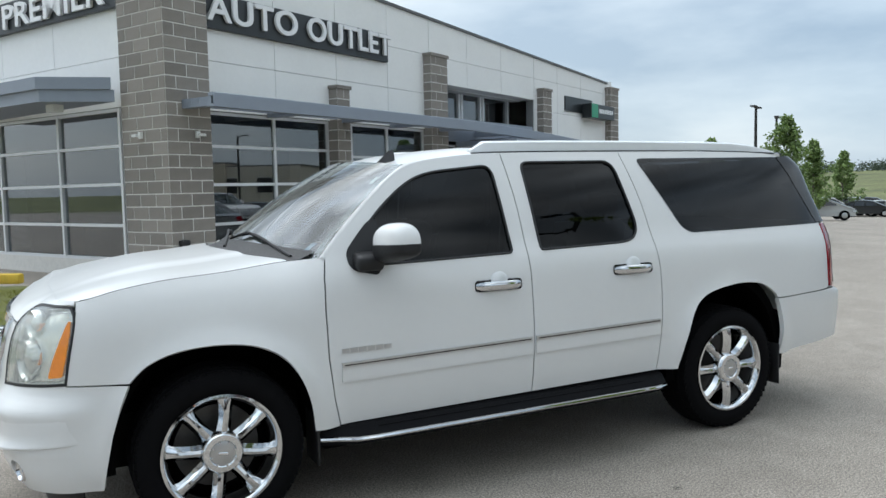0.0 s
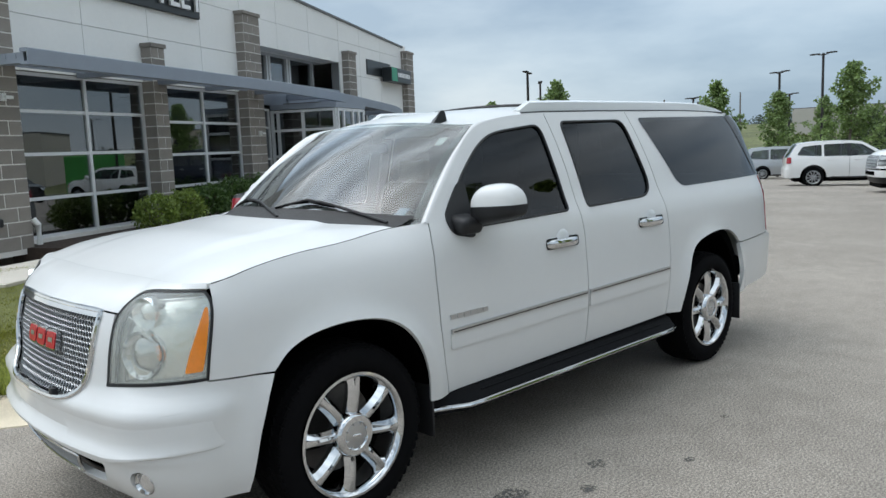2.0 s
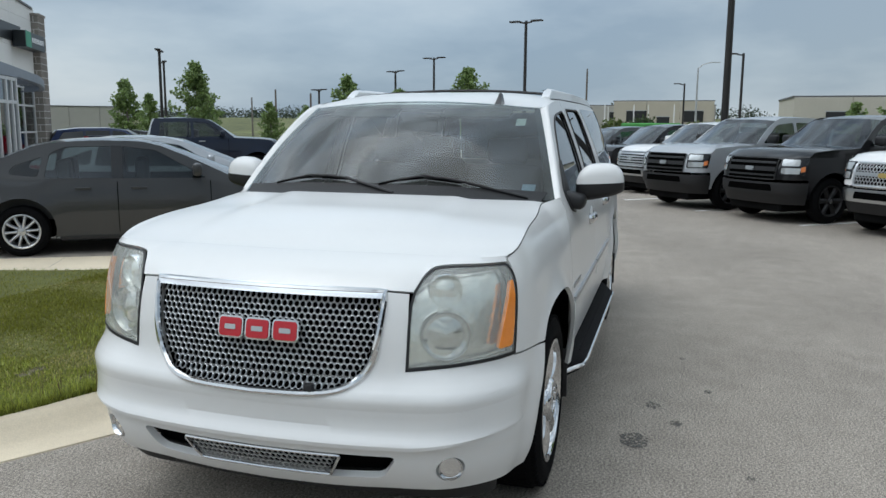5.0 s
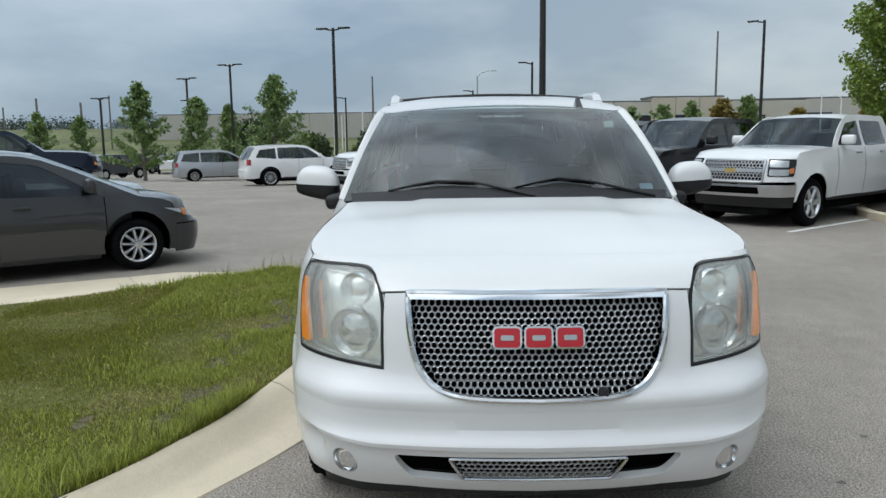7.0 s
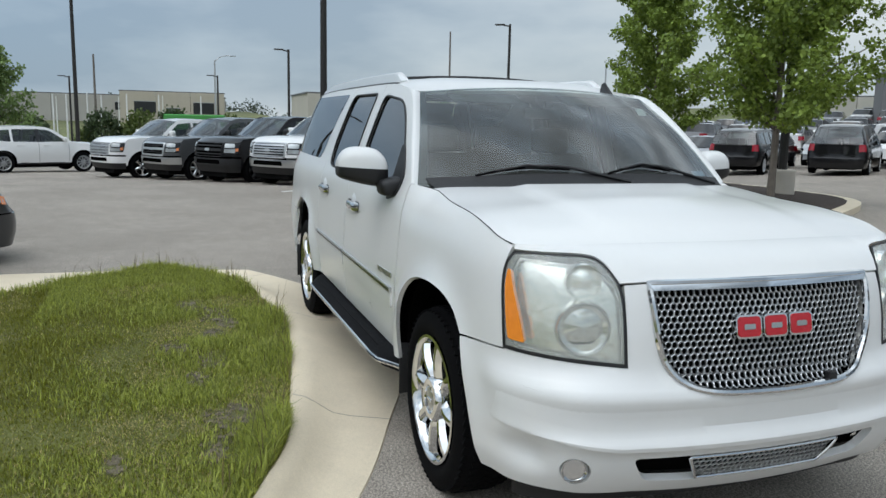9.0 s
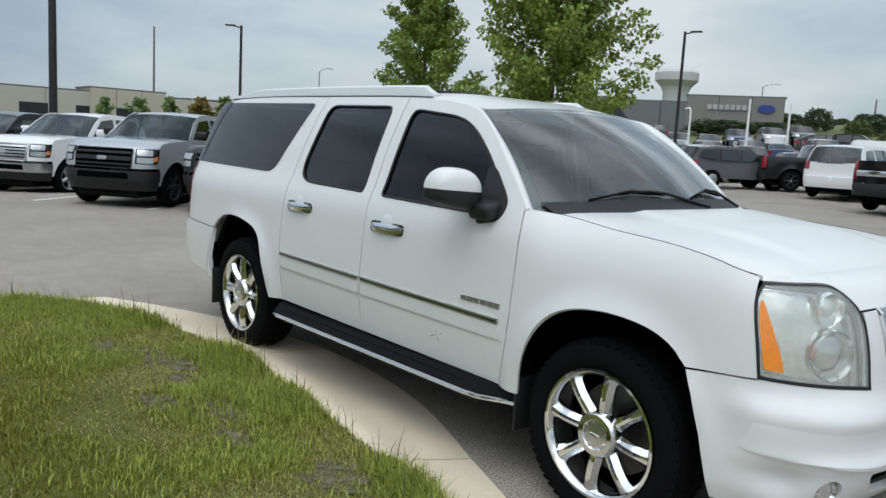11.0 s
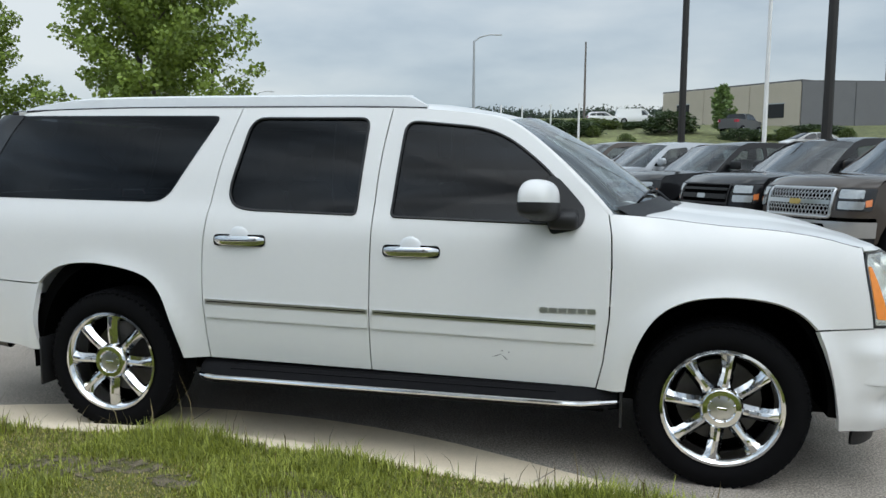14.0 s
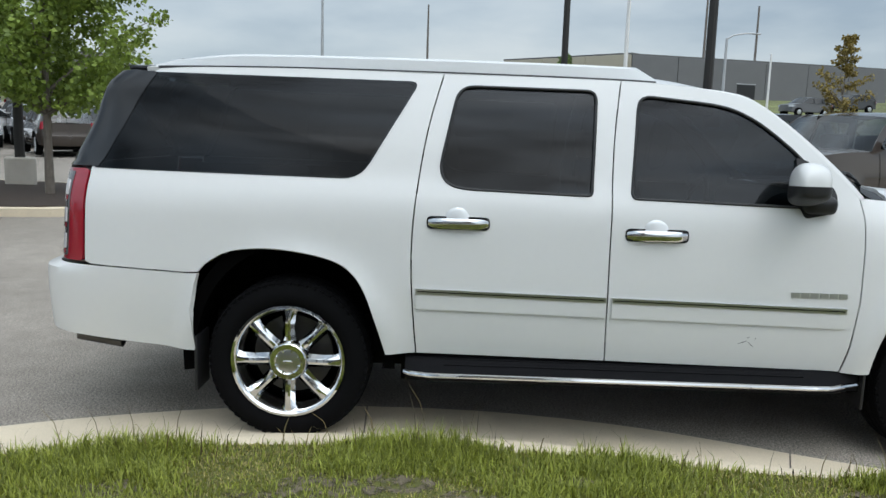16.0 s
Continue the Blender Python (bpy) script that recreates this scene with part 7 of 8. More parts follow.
    w = by("window", 1.3, 8.0, XB + 0.04, XB + 0.06, 0.34, 3.3, STOREGLASS, b, 0, "aluminium storefront window with dark glass")
    for v in (1.33, 3.5, 5.95, 7.95):
        by("mullion", v - 0.035, v + 0.035, XB - 0.02, XB + 0.1, 0.34, 3.3, ALU, w)
    for z in (0.37, 1.04, 1.84, 2.58, 3.27):
        by("transom", 1.36, 7.9, XB - 0.012, XB + 0.08, z - 0.03, z + 0.03, ALU, w)
    by("roller_blind", 1.4, 7.9, XB + 0.15, XB + 0.17, 2.6, 3.25, BLIND, w)
    by("plinth", 1.2, 14.0, XB - 0.02, XB + 0.2, 0.0, 0.34, MORTAR)
    by("room_back", 1.0, 9.0, XB + 4.0, XB + 4.2, 0.3, 3.3, ROOMLIGHT)
    for k in range(5):
        for j in range(6):
            by("boxed_goods", 1.55 + j * 0.30, 1.83 + j * 0.30, XB + 0.35, XB + 0.6, 0.36 + k * 0.17, 0.52 + k * 0.17, mat("teal_pack", (0.04, 0.15, 0.17), 0.5, var=0.2, scale=10), w)
    sgb = by("sign_band", 1.1, 7.0, XB - 0.10, XB, 5.16, 5.82, SIGNBLACK, b, 0.01, "black sign band with white letters")
    # roofed canopy of wall B with a bent front
    bm = bmesh.new()
    out = [(0.9, XB), (0.9, XB - 0.35), (1.8, XB - 1.25), (6.5, XB - 1.25), (6.5, XB)]
    for z0, z1, grow in ((3.36, 3.58, 0.0), (3.58, 3.80, 0.06)):
        lo = [bm.verts.new((-(a - (grow if i in (1, 2, 3) else 0)), -v, z0)) for i, (v, a) in enumerate(out[1:], 1)]
        hi = [bm.verts.new((-(a - (grow if i in (1, 2, 3) else 0)), -v, z1)) for i, (v, a) in enumerate(out[1:], 1)]
        bm.faces.new(lo)
        bm.faces.new(hi)
        for i in range(4):
            j = (i + 1) % 4
            bm.faces.new((lo[i], lo[j], hi[j], hi[i]))
    part("corner_canopy", bm, STEEL, b, "grey bent steel canopy over the corner windows", False)
    by("canopy_lamp", 2.0, 2.25, XB - 0.9, XB - 0.7, 3.22, 3.36, PVC)

    # piers of grey blocks
    CH, BL = 0.2352, 0.465
    meshes = {}

    def block_mesh(l, d):
        key = (round(l, 3), round(d, 3))
        if key not in meshes:
            bm = box_bm(0, 0, 0, l - 0.022, d, CH - 0.022, 0.005, 1)
            me = bpy.data.meshes.new("block")
            bm.to_mesh(me)
            bm.free()
            me.materials.append(CMU)
            meshes[key] = me
        return meshes[key]

    def pier(a0, a1, off, depth, z1, cap=True, sides=(True, True)):
        core = bx("pier", a0 + 0.006, a1 - 0.006, off - depth, off - 0.006, 0.15, z1 - 0.02, MORTAR, b, 0, "grey concrete-block pier")
        n = int(round((z1 - 0.2) / CH))
        for r in range(n):
            z = z1 - (r + 0.5) * CH
            runs = [("f", a0, a1)]
            if sides[0]:
                runs.append(("l", off - depth, off))
            if sides[1]:
                runs.append(("r", off - depth, off))
            for kind, p0, p1 in runs:
                ln = p1 - p0
                cuts = [p0]
                x = p0 + (BL if r % 2 else BL / 2)
                while x < p1 - 0.12:
                    cuts.append(x)
                    x += BL
                cuts.append(p1)
                for c0, c1 in zip(cuts, cuts[1:]):
                    ob = new("block", block_mesh(c1 - c0, 0.05))
                    ob.parent = core
                    mid = (c0 + c1) / 2
                    if kind == "f":
                        ob.matrix_basis = Matrix.Translation((-mid, off - 0.022, z))
                    else:
                        aa = a0 + 0.022 if kind == "l" else a1 - 0.022
                        ob.matrix_basis = Matrix.Translation((-aa, mid, z)) @ Matrix.Rotation(math.pi / 2, 4, "Z")
        if cap:
            bx("pier_cap", a0 - 0.03, a1 + 0.03, off - depth - 0.02, off + 0.03, z1 - 0.01, z1 + 0.07, CMU, core)
        return core

    pier(-6.62, -5.66, 0.35, 1.35, 7.05, False, (True, False))
    pier(-2.12, -1.69, 0.25, 0.30, 3.96, True, (True, True))
    pier(1.50, 2.26, 0.25, 0.30, 5.17, True, (True, True))
    pier(7.82, 8.40, 0.25, 0.30, 4.84, True, (True, True))
    pier(13.45, 14.20, 0.25, 0.40, 5.42, True, (True, True))
    # small cameras and pipe fittings on the corner pier
    for a, z in ((-6.0, 2.72), (1.9, 2.18)):
        bx("camera_mount", a - 0.04, a + 0.04, 0.26 if a > 0 else 0.36, 0.32 if a > 0 else 0.41, z - 0.06, z + 0.06, PVC)
        bx("camera_arm", a - 0.02, a + 0.12, 0.32 if a > 0 else 0.41, 0.38 if a > 0 else 0.47, z - 0.03, z + 0.02, PVC)
    by("camera_mount", 0.35, 0.43, -6.68, -6.63, 2.66, 2.78, PVC)
    by("camera_arm", 0.40, 0.54, -6.74, -6.68, 2.69, 2.74, PVC)
    part("drain_pipe", tube([(5.62, 0.42, 0.28), (5.62, 0.42, 0.62), (5.66, 0.36, 0.72)], 0.05, 10), PVC, b, "white pipe at the pier's foot")
    part("hose_tap", box_bm(6.4, 0.40, 0.72, 0.2, 0.1, 0.14, 0.03, 2), PLASTIC, b)
    # letters
    def letters(text, size, m, parent):
        cu = bpy.data.curves.new("letters", "FONT")
        cu.body, cu.size, cu.extrude, cu.offset = text, size, 0.03, 0.012
        cu.space_character = 1.06
        tmp = bpy.data.objects.new("tmp", cu)
        scene.collection.objects.link(tmp)
        dg = bpy.context.evaluated_depsgraph_get()
        me = bpy.data.meshes.new_from_object(tmp.evaluated_get(dg))
        bpy.data.objects.remove(tmp)
        xs = [v.co.x for v in me.vertices]
        me.materials.clear()
        me.materials.append(SIGNWHITE)
        ob = new("sign_letters", me)
        ob.parent = parent
        ob.matrix_basis = m
        return ob, min(xs), max(xs)

    for text, a0, a1, z in (("AUTO", -5.50, -3.17, 4.95), ("OUTLET", -2.86, -0.04, 4.95)):
        ob, x0, x1 = letters(text, 0.70, Matrix.Identity(4), sg)
        sc = (a1 - a0) / (x1 - x0)
        ob.matrix_basis = Matrix.Translation((-a0, 0.14, z)) @ Matrix.Rotation(math.pi, 4, "Z") @ Matrix.Rotation(math.pi / 2, 4, "X") @ Matrix.Diagonal((sc, 1, 1, 1)) @ Matrix.Translation((-x0, 0, 0))
    ob, x0, x1 = letters("PREMIER", 0.68, Matrix.Identity(4), sgb)
    sc = 3.75 / (x1 - x0)
    ob.matrix_basis = Matrix.Translation((6.45 + 0.14, -5.15, 5.26)) @ Matrix.Rotation(math.pi / 2, 4, "Z") @ Matrix.Rotation(math.pi / 2, 4, "X") @ Matrix.Diagonal((sc, 1, 1, 1)) @ Matrix.Translation((-x0, 0, 0))
    return b


building()

# -- trees, shrubs
def leaf_mat(name, color, rnd=0.35):
    m = mat(name, color, 0.55, var=0.0)
    nt = m.node_tree
    n, l = nt.nodes.new, nt.links.new
    b = nt.nodes["Principled BSDF"]
    geo = n("ShaderNodeNewGeometry")
    ramp = n("ShaderNodeValToRGB")
    e = ramp.color_ramp.elements
    e[0].color = (*[c * (1 - rnd) for c in color], 1)
    e[1].color = (color[0] * (1 + rnd * 1.3), color[1] * (1 + rnd), color[2] * (1 + rnd * 0.5), 1)
    l(geo.outputs["Random Per Island"], ramp.inputs["Fac"])
    l(ramp.outputs["Color"], b.inputs["Base Color"])
    tr, mx = n("ShaderNodeBsdfTranslucent"), n("ShaderNodeMixShader")
    l(ramp.outputs["Color"], tr.inputs["Color"])
    mx.inputs["Fac"].default_value = 0.35
    out = nt.nodes["Material Output"]
    l(b.outputs[0], mx.inputs[1])
    l(tr.outputs[0], mx.inputs[2])
    l(mx.outputs[0], out.inputs["Surface"])
    return m


MAPLE = leaf_mat("maple_leaf", (0.21, 0.30, 0.06))
DARKLEAF = leaf_mat("dark_leaf", (0.175, 0.265, 0.095))
BOX = leaf_mat("shrub_leaf", (0.07, 0.13, 0.035))
LIGHTLEAF = leaf_mat("young_leaf", (0.19, 0.27, 0.06))
AUTUMN = leaf_mat("yellowing_leaf", (0.235, 0.19, 0.055))
WILDLEAF = leaf_mat("wild_leaf", (0.085, 0.125, 0.032), 0.45)
BARK = mat("bark", (0.17, 0.145, 0.12), 0.9, var=0.2, scale=12, bump=0.8, bscale=40)


def leaf_cloud(name, centers, sigma, per, size, material, parent, seed, squash=0.8):
    """Many small folded leaves gathered round twig ends."""
    rg = np.random.RandomState(seed)
    c = np.repeat(np.array(centers, float), per, axis=0)
    n = len(c)
    off = rg.normal(0, 1, (n, 3))
    off *= (1.75 * rg.uniform(0, 1, (n, 1)) ** 0.45) / np.linalg.norm(off, axis=1)[:, None]
    pos = c + off * sigma * np.array([1, 1, squash])
    d = rg.normal(0, 1, (n, 3)) + np.array([0, 0, -0.35])
    d /= np.linalg.norm(d, axis=1)[:, None]
    up = rg.normal(0, 1, (n, 3)) + np.array([0, 0, 1.2])
    s = np.cross(d, up)
    s /= np.linalg.norm(s, axis=1)[:, None] + 1e-9
    nn = np.cross(s, d)
    L = size * rg.uniform(0.6, 1.35, (n, 1))
    v = np.stack([pos, pos + d * L * 0.5 + s * L * 0.42 + nn * L * 0.1, pos + d * L, pos + d * L * 0.5 - s * L * 0.42 + nn * L * 0.1], axis=1).reshape(-1, 3)
    me = bpy.data.meshes.new(name)
    me.vertices.add(n * 4)
    me.vertices.foreach_set("co", v.ravel())
    idx = np.arange(n * 4).reshape(n, 4)
    tri = np.concatenate([idx[:, [0, 1, 2]], idx[:, [0, 2, 3]]], axis=1).reshape(-1)
    me.loops.add(len(tri))
    me.loops.foreach_set("vertex_index", tri.astype(np.int32))
    me.polygons.add(n * 2)
    me.polygons.foreach_set("loop_start", np.arange(0, n * 6, 3).astype(np.int32))
    me.update(calc_edges=True)
    me.validate()
    me.materials.append(material)
    ob = new(name, me)
    ob.parent = parent
    ob["kind"] = "stuff"
    return ob


def tree(label, x, y, z, height, radius, bare, seed, material=MAPLE, tips=70, per=110, size=0.13, cone=0.4, trunk=0.075, group="trees in the lot", ragged=False):
    t = thing("tree", label, "tree", Matrix.Translation((x, y, z)), group)
    rg = random.Random(seed)
    bm = bmesh.new()
    lean = (rg.uniform(-0.1, 0.1), rg.uniform(-0.1, 0.1))
    stem = [(lean[0] * u * u, lean[1] * u * u, height * 0.93 * u) for u in np.linspace(0, 1, 9)]
    tube(stem, trunk, 9, bm, taper=[1.25, 1.0, 0.92, 0.82, 0.7, 0.56, 0.42, 0.28, 0.12])
    ends = []
    for i in range(tips):
        u = (i + rg.random()) / tips
        zz = bare + (height - bare) * (u ** 0.85) * 0.97
        env = radius * ((1 - cone) * math.sin(math.pi * (0.16 + 0.80 * u)) ** 0.7 + cone * (1 - u) ** 0.85) * (rg.uniform(0.30, 1.35) if ragged else rg.uniform(0.45, 1.15))
        a = i * 2.39996 + rg.uniform(-0.5, 0.5)
        tip = Vector((lean[0] * u + env * math.cos(a), lean[1] * u + env * math.sin(a), zz))
        root = Vector((lean[0] * u * 0.5, lean[1] * u * 0.5, max(bare * 0.8, zz - env * 0.75)))
        if i % 2 == 0:
            mid = (root + tip) / 2 + Vector((0, 0, 0.08 * env))
            tube([root, mid, tip], 0.018 + 0.012 * (1 - u), 5, bm, taper=[1, 0.6, 0.25])
        for q in (1.04, 0.86, 0.66, 0.42):
            ends.append(tuple(root.lerp(tip, q)))
    part("trunk", bm, BARK, t)
    leaf_cloud("crown", ends, radius * 0.095, per // 3, size, material, t, seed, 0.6)
    return t


# two young maples on the island behind the pickups
tree("young maple with a dense green crown on the mulch island", -14.05, 10.73, 0.1, 7.2, 1.7, 1.7, 3, MAPLE, 84, 280, 0.10, 0.7)
tree("young maple with a broad green crown on the mulch island", -8.5, 9.95, 0.1, 7.0, 2.05, 1.9, 8, MAPLE, 95, 290, 0.10, 0.4)
# lot trees further off: one built, the others copies of three
pa = tree("young green lot tree with pointed crown", -31.4, -23.0, ground_z(-31.4, -23.0), 5.55, 1.6, 0.9, 12, DARKLEAF, 58, 78, 0.15, 0.85, ragged=True)
pb2 = tree("small green lot tree with open crown", -28.0, -24.6, ground_z(-28.0, -24.6), 4.33, 1.25, 0.7, 15, DARKLEAF, 46, 72, 0.14, 0.85, ragged=True)
pc = tree("full green lot tree on the lot's edge", -36.4, -9.5, ground_z(-36.4, -9.5), 5.63, 1.75, 0.9, 19, DARKLEAF, 62, 80, 0.15, 0.75, ragged=True)
for i, (x, y, proto, k, r) in enumerate([(-40.9, -18.3, pb2, 1.33, 40), (-43.9, -16.0, pc, 0.92, 100), (-52.1, -16.3, pa, 0.96, 200), (-60.8, -34.7, pb2, 1.27, 10), (-66.7, -34.0, pb2, 1.26, 70), (-41.2, -29.0, pa, 0.93, 30), (-62.4, -42.4, pb2, 1.37, 160), (-33.5, -27.5, pa, 0.74, 80)]):
    c = copy_thing(proto, Matrix.Translation((x, y, ground_z(x, y))) @ Matrix.Rotation(radians(r), 4, "Z"))
    c.scale = (k, k, k)
tree("thin yellowing sapling behind the parked pickups", 8.7, 15.1, 0.0, 4.3, 0.8, 1.2, 23, AUTUMN, 40, 60, 0.075, 0.7, 0.03, ragged=True)
tree("dark green tree at the far building", 9.5, 72.0, ground_z(9, 72), 4.6, 1.3, 0.6, 27, DARKLEAF, 40, 55, 0.3, 0.5)
sp = tree("reddish young tree by the far wall", -49.4, 24.0, ground_z(-49, 24), 3.7, 1.1, 0.5, 29, AUTUMN, 30, 45, 0.25, 0.5)
for x, y, k, r in ((-46.0, 27.0, 1.0, 0), (-44.0, 21.5, 1.0, 2), (-40.6, 15.6, 1.18, 1)):
    copy_thing(sp, Matrix.Translation((x, y, ground_z(x, y))) @ Matrix.Rotation(r, 4, "Z") @ Matrix.Scale(k, 4))
# feathery dark trees before the far wall
fd = tree("feathery dark green young tree by the far wall", -41.9, 12.5, ground_z(-41.9, 12.5), 4.2, 1.15, 0.6, 33, DARKLEAF, 34, 60, 0.16, 0.6, 0.05, ragged=True)
for x, y, k, r in ((-41.3, 14.1, 1.03, 1.0), (-40.0, 16.9, 1.05, 2.2), (-42.4, 10.8, 0.98, 4.0)):
    copy_thing(fd, Matrix.Translation((x, y, ground_z(x, y))) @ Matrix.Rotation(r, 4, "Z") @ Matrix.Scale(k, 4))


def shrub(x, y, z, r, seed, material, label):
    t = thing("shrub", label, "shrub", Matrix.Translation((x, y, z)), "shrubs below the windows")
    rg = random.Random(seed)
    bm = bmesh.new()
    ends = []
    for i in range(34):
        a, u = i * 2.4, (i + 0.5) / 34
        rr = r * math.sqrt(max(0.05, 1 - (u * 1.6 - 0.6) ** 2)) * rg.uniform(0.7, 1.0)
        tip = (rr * math.cos(a), rr * math.sin(a), r * (0.25 + 1.35 * u))
        ends.append(tip)
        if i % 3 == 0:
            tube([(0, 0, 0), (tip[0] * 0.5, tip[1] * 0.5, tip[2] * 0.6), tip], 0.012, 5, bm)
    part("stem", bm, BARK, t)["kind"] = "stuff"
    leaf_cloud("foliage", ends, r * 0.20, 60, max(0.055, r * 0.15), material, t, seed)
    return t


for i, (a, o, r) in enumerate([(-3.35, 0.95, 0.40), (-2.45, 0.95, 0.42), (-1.55, 0.9, 0.46), (-0.6, 0.9, 0.50), (0.45, 0.9, 0.50), (1.5, 0.9, 0.46)]):
    x, y = wall_xy(a, o)
    shrub(x, y, 0.25, r, 40 + i, LIGHTLEAF if i < 2 else BOX, "loose light green shrub in the mulch" if i < 2 else "clipped dark green shrub in the mulch")
for i, (x, y, r) in enumerate([(14.0, 66.0, 1.5), (16.5, 66.5, 1.2), (19.0, 67.0, 1.3), (1.0, 62.0, 1.4), (-6.0, 60, 1.6), (-14, 68, 1.8), (-2.0, 70, 1.3), (-20, 62, 1.6)]):
    t = shrub(x, y, ground_z(x, y) - 0.1, r * 0.5, 60 + i, WILDLEAF, "wild green bush at the meadow's edge")
    t["group"] = "meadow bushes"
# wild bushes over the meadow: copies of two
rb_ = random.Random(14)
wild = [shrub(-24.0, 66.0, ground_z(-24, 66), 1.0, 81, WILDLEAF, "wild green bush on the meadow"), shrub(-31.0, 74.0, ground_z(-31, 74), 1.3, 82, leaf_mat("dark_wild_leaf", (0.045, 0.075, 0.030), 0.4), "dark wild bush on the meadow")]
for w_ in wild:
    w_["group"] = "meadow bushes"
for i in range(120):
    x, y = rb_.uniform(-62, 22), rb_.uniform(63, 124)
    if 2 < x < 50 and y > 74:
        continue
    k = rb_.uniform(0.22, 0.58) * (2.0 if i % 7 == 0 else 1.0)
    c = copy_thing(wild[i % 2], Matrix.Translation((x, y, ground_z(x, y) - 0.15)) @ Matrix.Rotation(rb_.uniform(0, 6), 4, "Z") @ Matrix.Diagonal((k * rb_.uniform(1.2, 5.0), k * rb_.uniform(1.2, 3.0), k * rb_.uniform(0.7, 1.2), 1)))
for i, (x, y, k) in enumerate([(-74.0, -14.4, 1.5), (-74.2, -13.5, 1.1), (-74.7, -9.4, 1.0), (-74.8, -7.9, 1.3), (-75.0, -4.5, 1.7), (-75.0, -1.6, 1.4), (-74.9, 3.5, 1.6), (-73.5, -20.0, 1.6), (-73.0, -26.0, 1.3)]):
    copy_thing(wild[i % 2], Matrix.Translation((x, y, ground_z(x, y) - 0.1)) @ Matrix.Diagonal((k, k, 1.5 * k, 1)))
# far woodland on the rise: one band of leaf clumps
rg = random.Random(9)
woods = thing("woodland", "distant dark green tree line on the horizon", "woodland", None, "", "stuff")
pts = []
for i in range(900):
    u = rg.random()
    x = -260 + 330 * u
    y = 190 + 40 * rg.random() + 0.15 * abs(x)
    h = 1.0 + 3.4 * max(0, noise.noise(Vector((x * 0.035, 3.1, 0)))) + rg.random() * 1.5
    for k in range(3):
        pts.append((x + rg.uniform(-2, 2), y, ground_z(x, y) + h * (0.3 + 0.33 * k)))
for i in range(260):
    x = -230 - 60 * rg.random()
    y = -190 + 330 * rg.random()
    h = 1.2 + 2.0 * max(0, noise.noise(Vector((y * 0.03, 7.7, 0)))) + rg.random()
    pts.append((x, y, ground_z(x, y) + h * rg.uniform(0.3, 0.9)))
leaf_cloud("tree_line", pts, 2.3, 110, 0.62, leaf_mat("woodland_leaf", (0.040, 0.062, 0.042), 0.3), woods, 77, 0.7)

# -- light poles, far buildings, far cars, island
POLE = mat("dark_bronze", (0.03, 0.028, 0.026), 0.5, 0.4, var=0.1, scale=6)
GALV = mat("galvanised", (0.42, 0.43, 0.44), 0.5, 0.5, var=0.08, scale=5)
WHITEPOST = mat("white_post", (0.70, 0.70, 0.68), 0.6, var=0.05, scale=6)
TANWALL = mat("tan_concrete", (0.46, 0.41, 0.335), 0.85, var=0.05, scale=0.6, bump=0.2, bscale=20)
GREYWALL = mat("grey_concrete", (0.15, 0.15, 0.155), 0.85, var=0.05, scale=0.6, bump=0.2, bscale=20)
PALEWALL = mat("pale_concrete", (0.40, 0.38, 0.345), 0.85, var=0.05, scale=0.5, bump=0.2, bscale=20)
REDWALL = mat("red_panel", (0.16, 0.04, 0.035), 0.7, var=0.08, scale=0.6)
TOWERMAT = mat("tower_paint", (0.50, 0.50, 0.49), 0.6, var=0.04, scale=0.3)
DARKWIN = mat("dark_glazing", (0.012, 0.013, 0.015), 0.6, var=0.1, scale=0.8)
GREENBOX = mat("green_tarpaulin", (0.05, 0.26, 0.05), 0.6, var=0.08, scale=1)


def lot_light(x, y, top, heads, turn, label, r=0.085, base=True):
    z0 = ground_z(x, y)
    p = thing("lot_light", label, "light pole", Matrix.Translation((x, y, z0)) @ Matrix.Rotation(radians(turn), 4, "Z"), "lot lights")
    h = top - z0
    part("pole", tube([(0, 0, 0.0), (0, 0, h * 0.5), (0, 0, h)], r, 10, taper=[1.15, 1.0, 0.85]), POLE, p)
    if base:
        part("pole_base", lathe([(0.001, 0.75), (0.27, 0.75), (0.30, 0.72), (0.30, 0.0)], 20, "Z"), WALKMAT, p, "round concrete pole base")
    for k in range(heads):
        s = 1 if k == 0 else -1
        part("arm", tube([(0, 0, h - 0.12), (s * 0.35, 0, h - 0.06)], 0.04, 8), POLE, p)
        b = box_bm(s * 0.60, 0, h - 0.02, 0.58, 0.30, 0.075, 0.025, 2)
        part("lamp_head", b, POLE, p, "flat lamp head")
    return p


for x, y, top, heads, turn in [(-32.6, -26.0, 5.75, 2, 30), (-34.66, -5.99, 6.95, 2, 75), (-46.95, -14.6, 6.35, 2, 70), (-50.4, -18.65, 5.75, 2, 60), (-45.3, 5.1, 6.1, 1, 265), (-38.3, 16.94, 7.55, 1, 235),
                               (-20.9, 34.2, 8.3, 1, 20), (-42.1, -32.6, 6.0, 2, 40), (-49.2, -24.3, 4.4, 2, 60), (-66, 2.0, 5.5, 1, 260), (-70, -10, 5.2, 1, 260), (-58, -21, 4.6, 2, 60)]:
    lot_light(x, y, top, heads, turn, "dark bronze lot light with two flat heads" if heads == 2 else "dark bronze lot light with one arm")
lot_light(-22.08, 2.97, 9.6, 2, 60, "tall dark bronze lot light among the pickups", 0.11)
lot_light(2.99, 24.09, 10.2, 2, 30, "tall dark lot light behind the pickup row", 0.12)
lot_light(6.44, 18.52, 10.2, 2, 30, "tall dark lot light behind the pickup row", 0.13)
lot_light(-9.91, 11.5, 8.6, 1, 35, "dark lot light on a round concrete base in the island", 0.09)


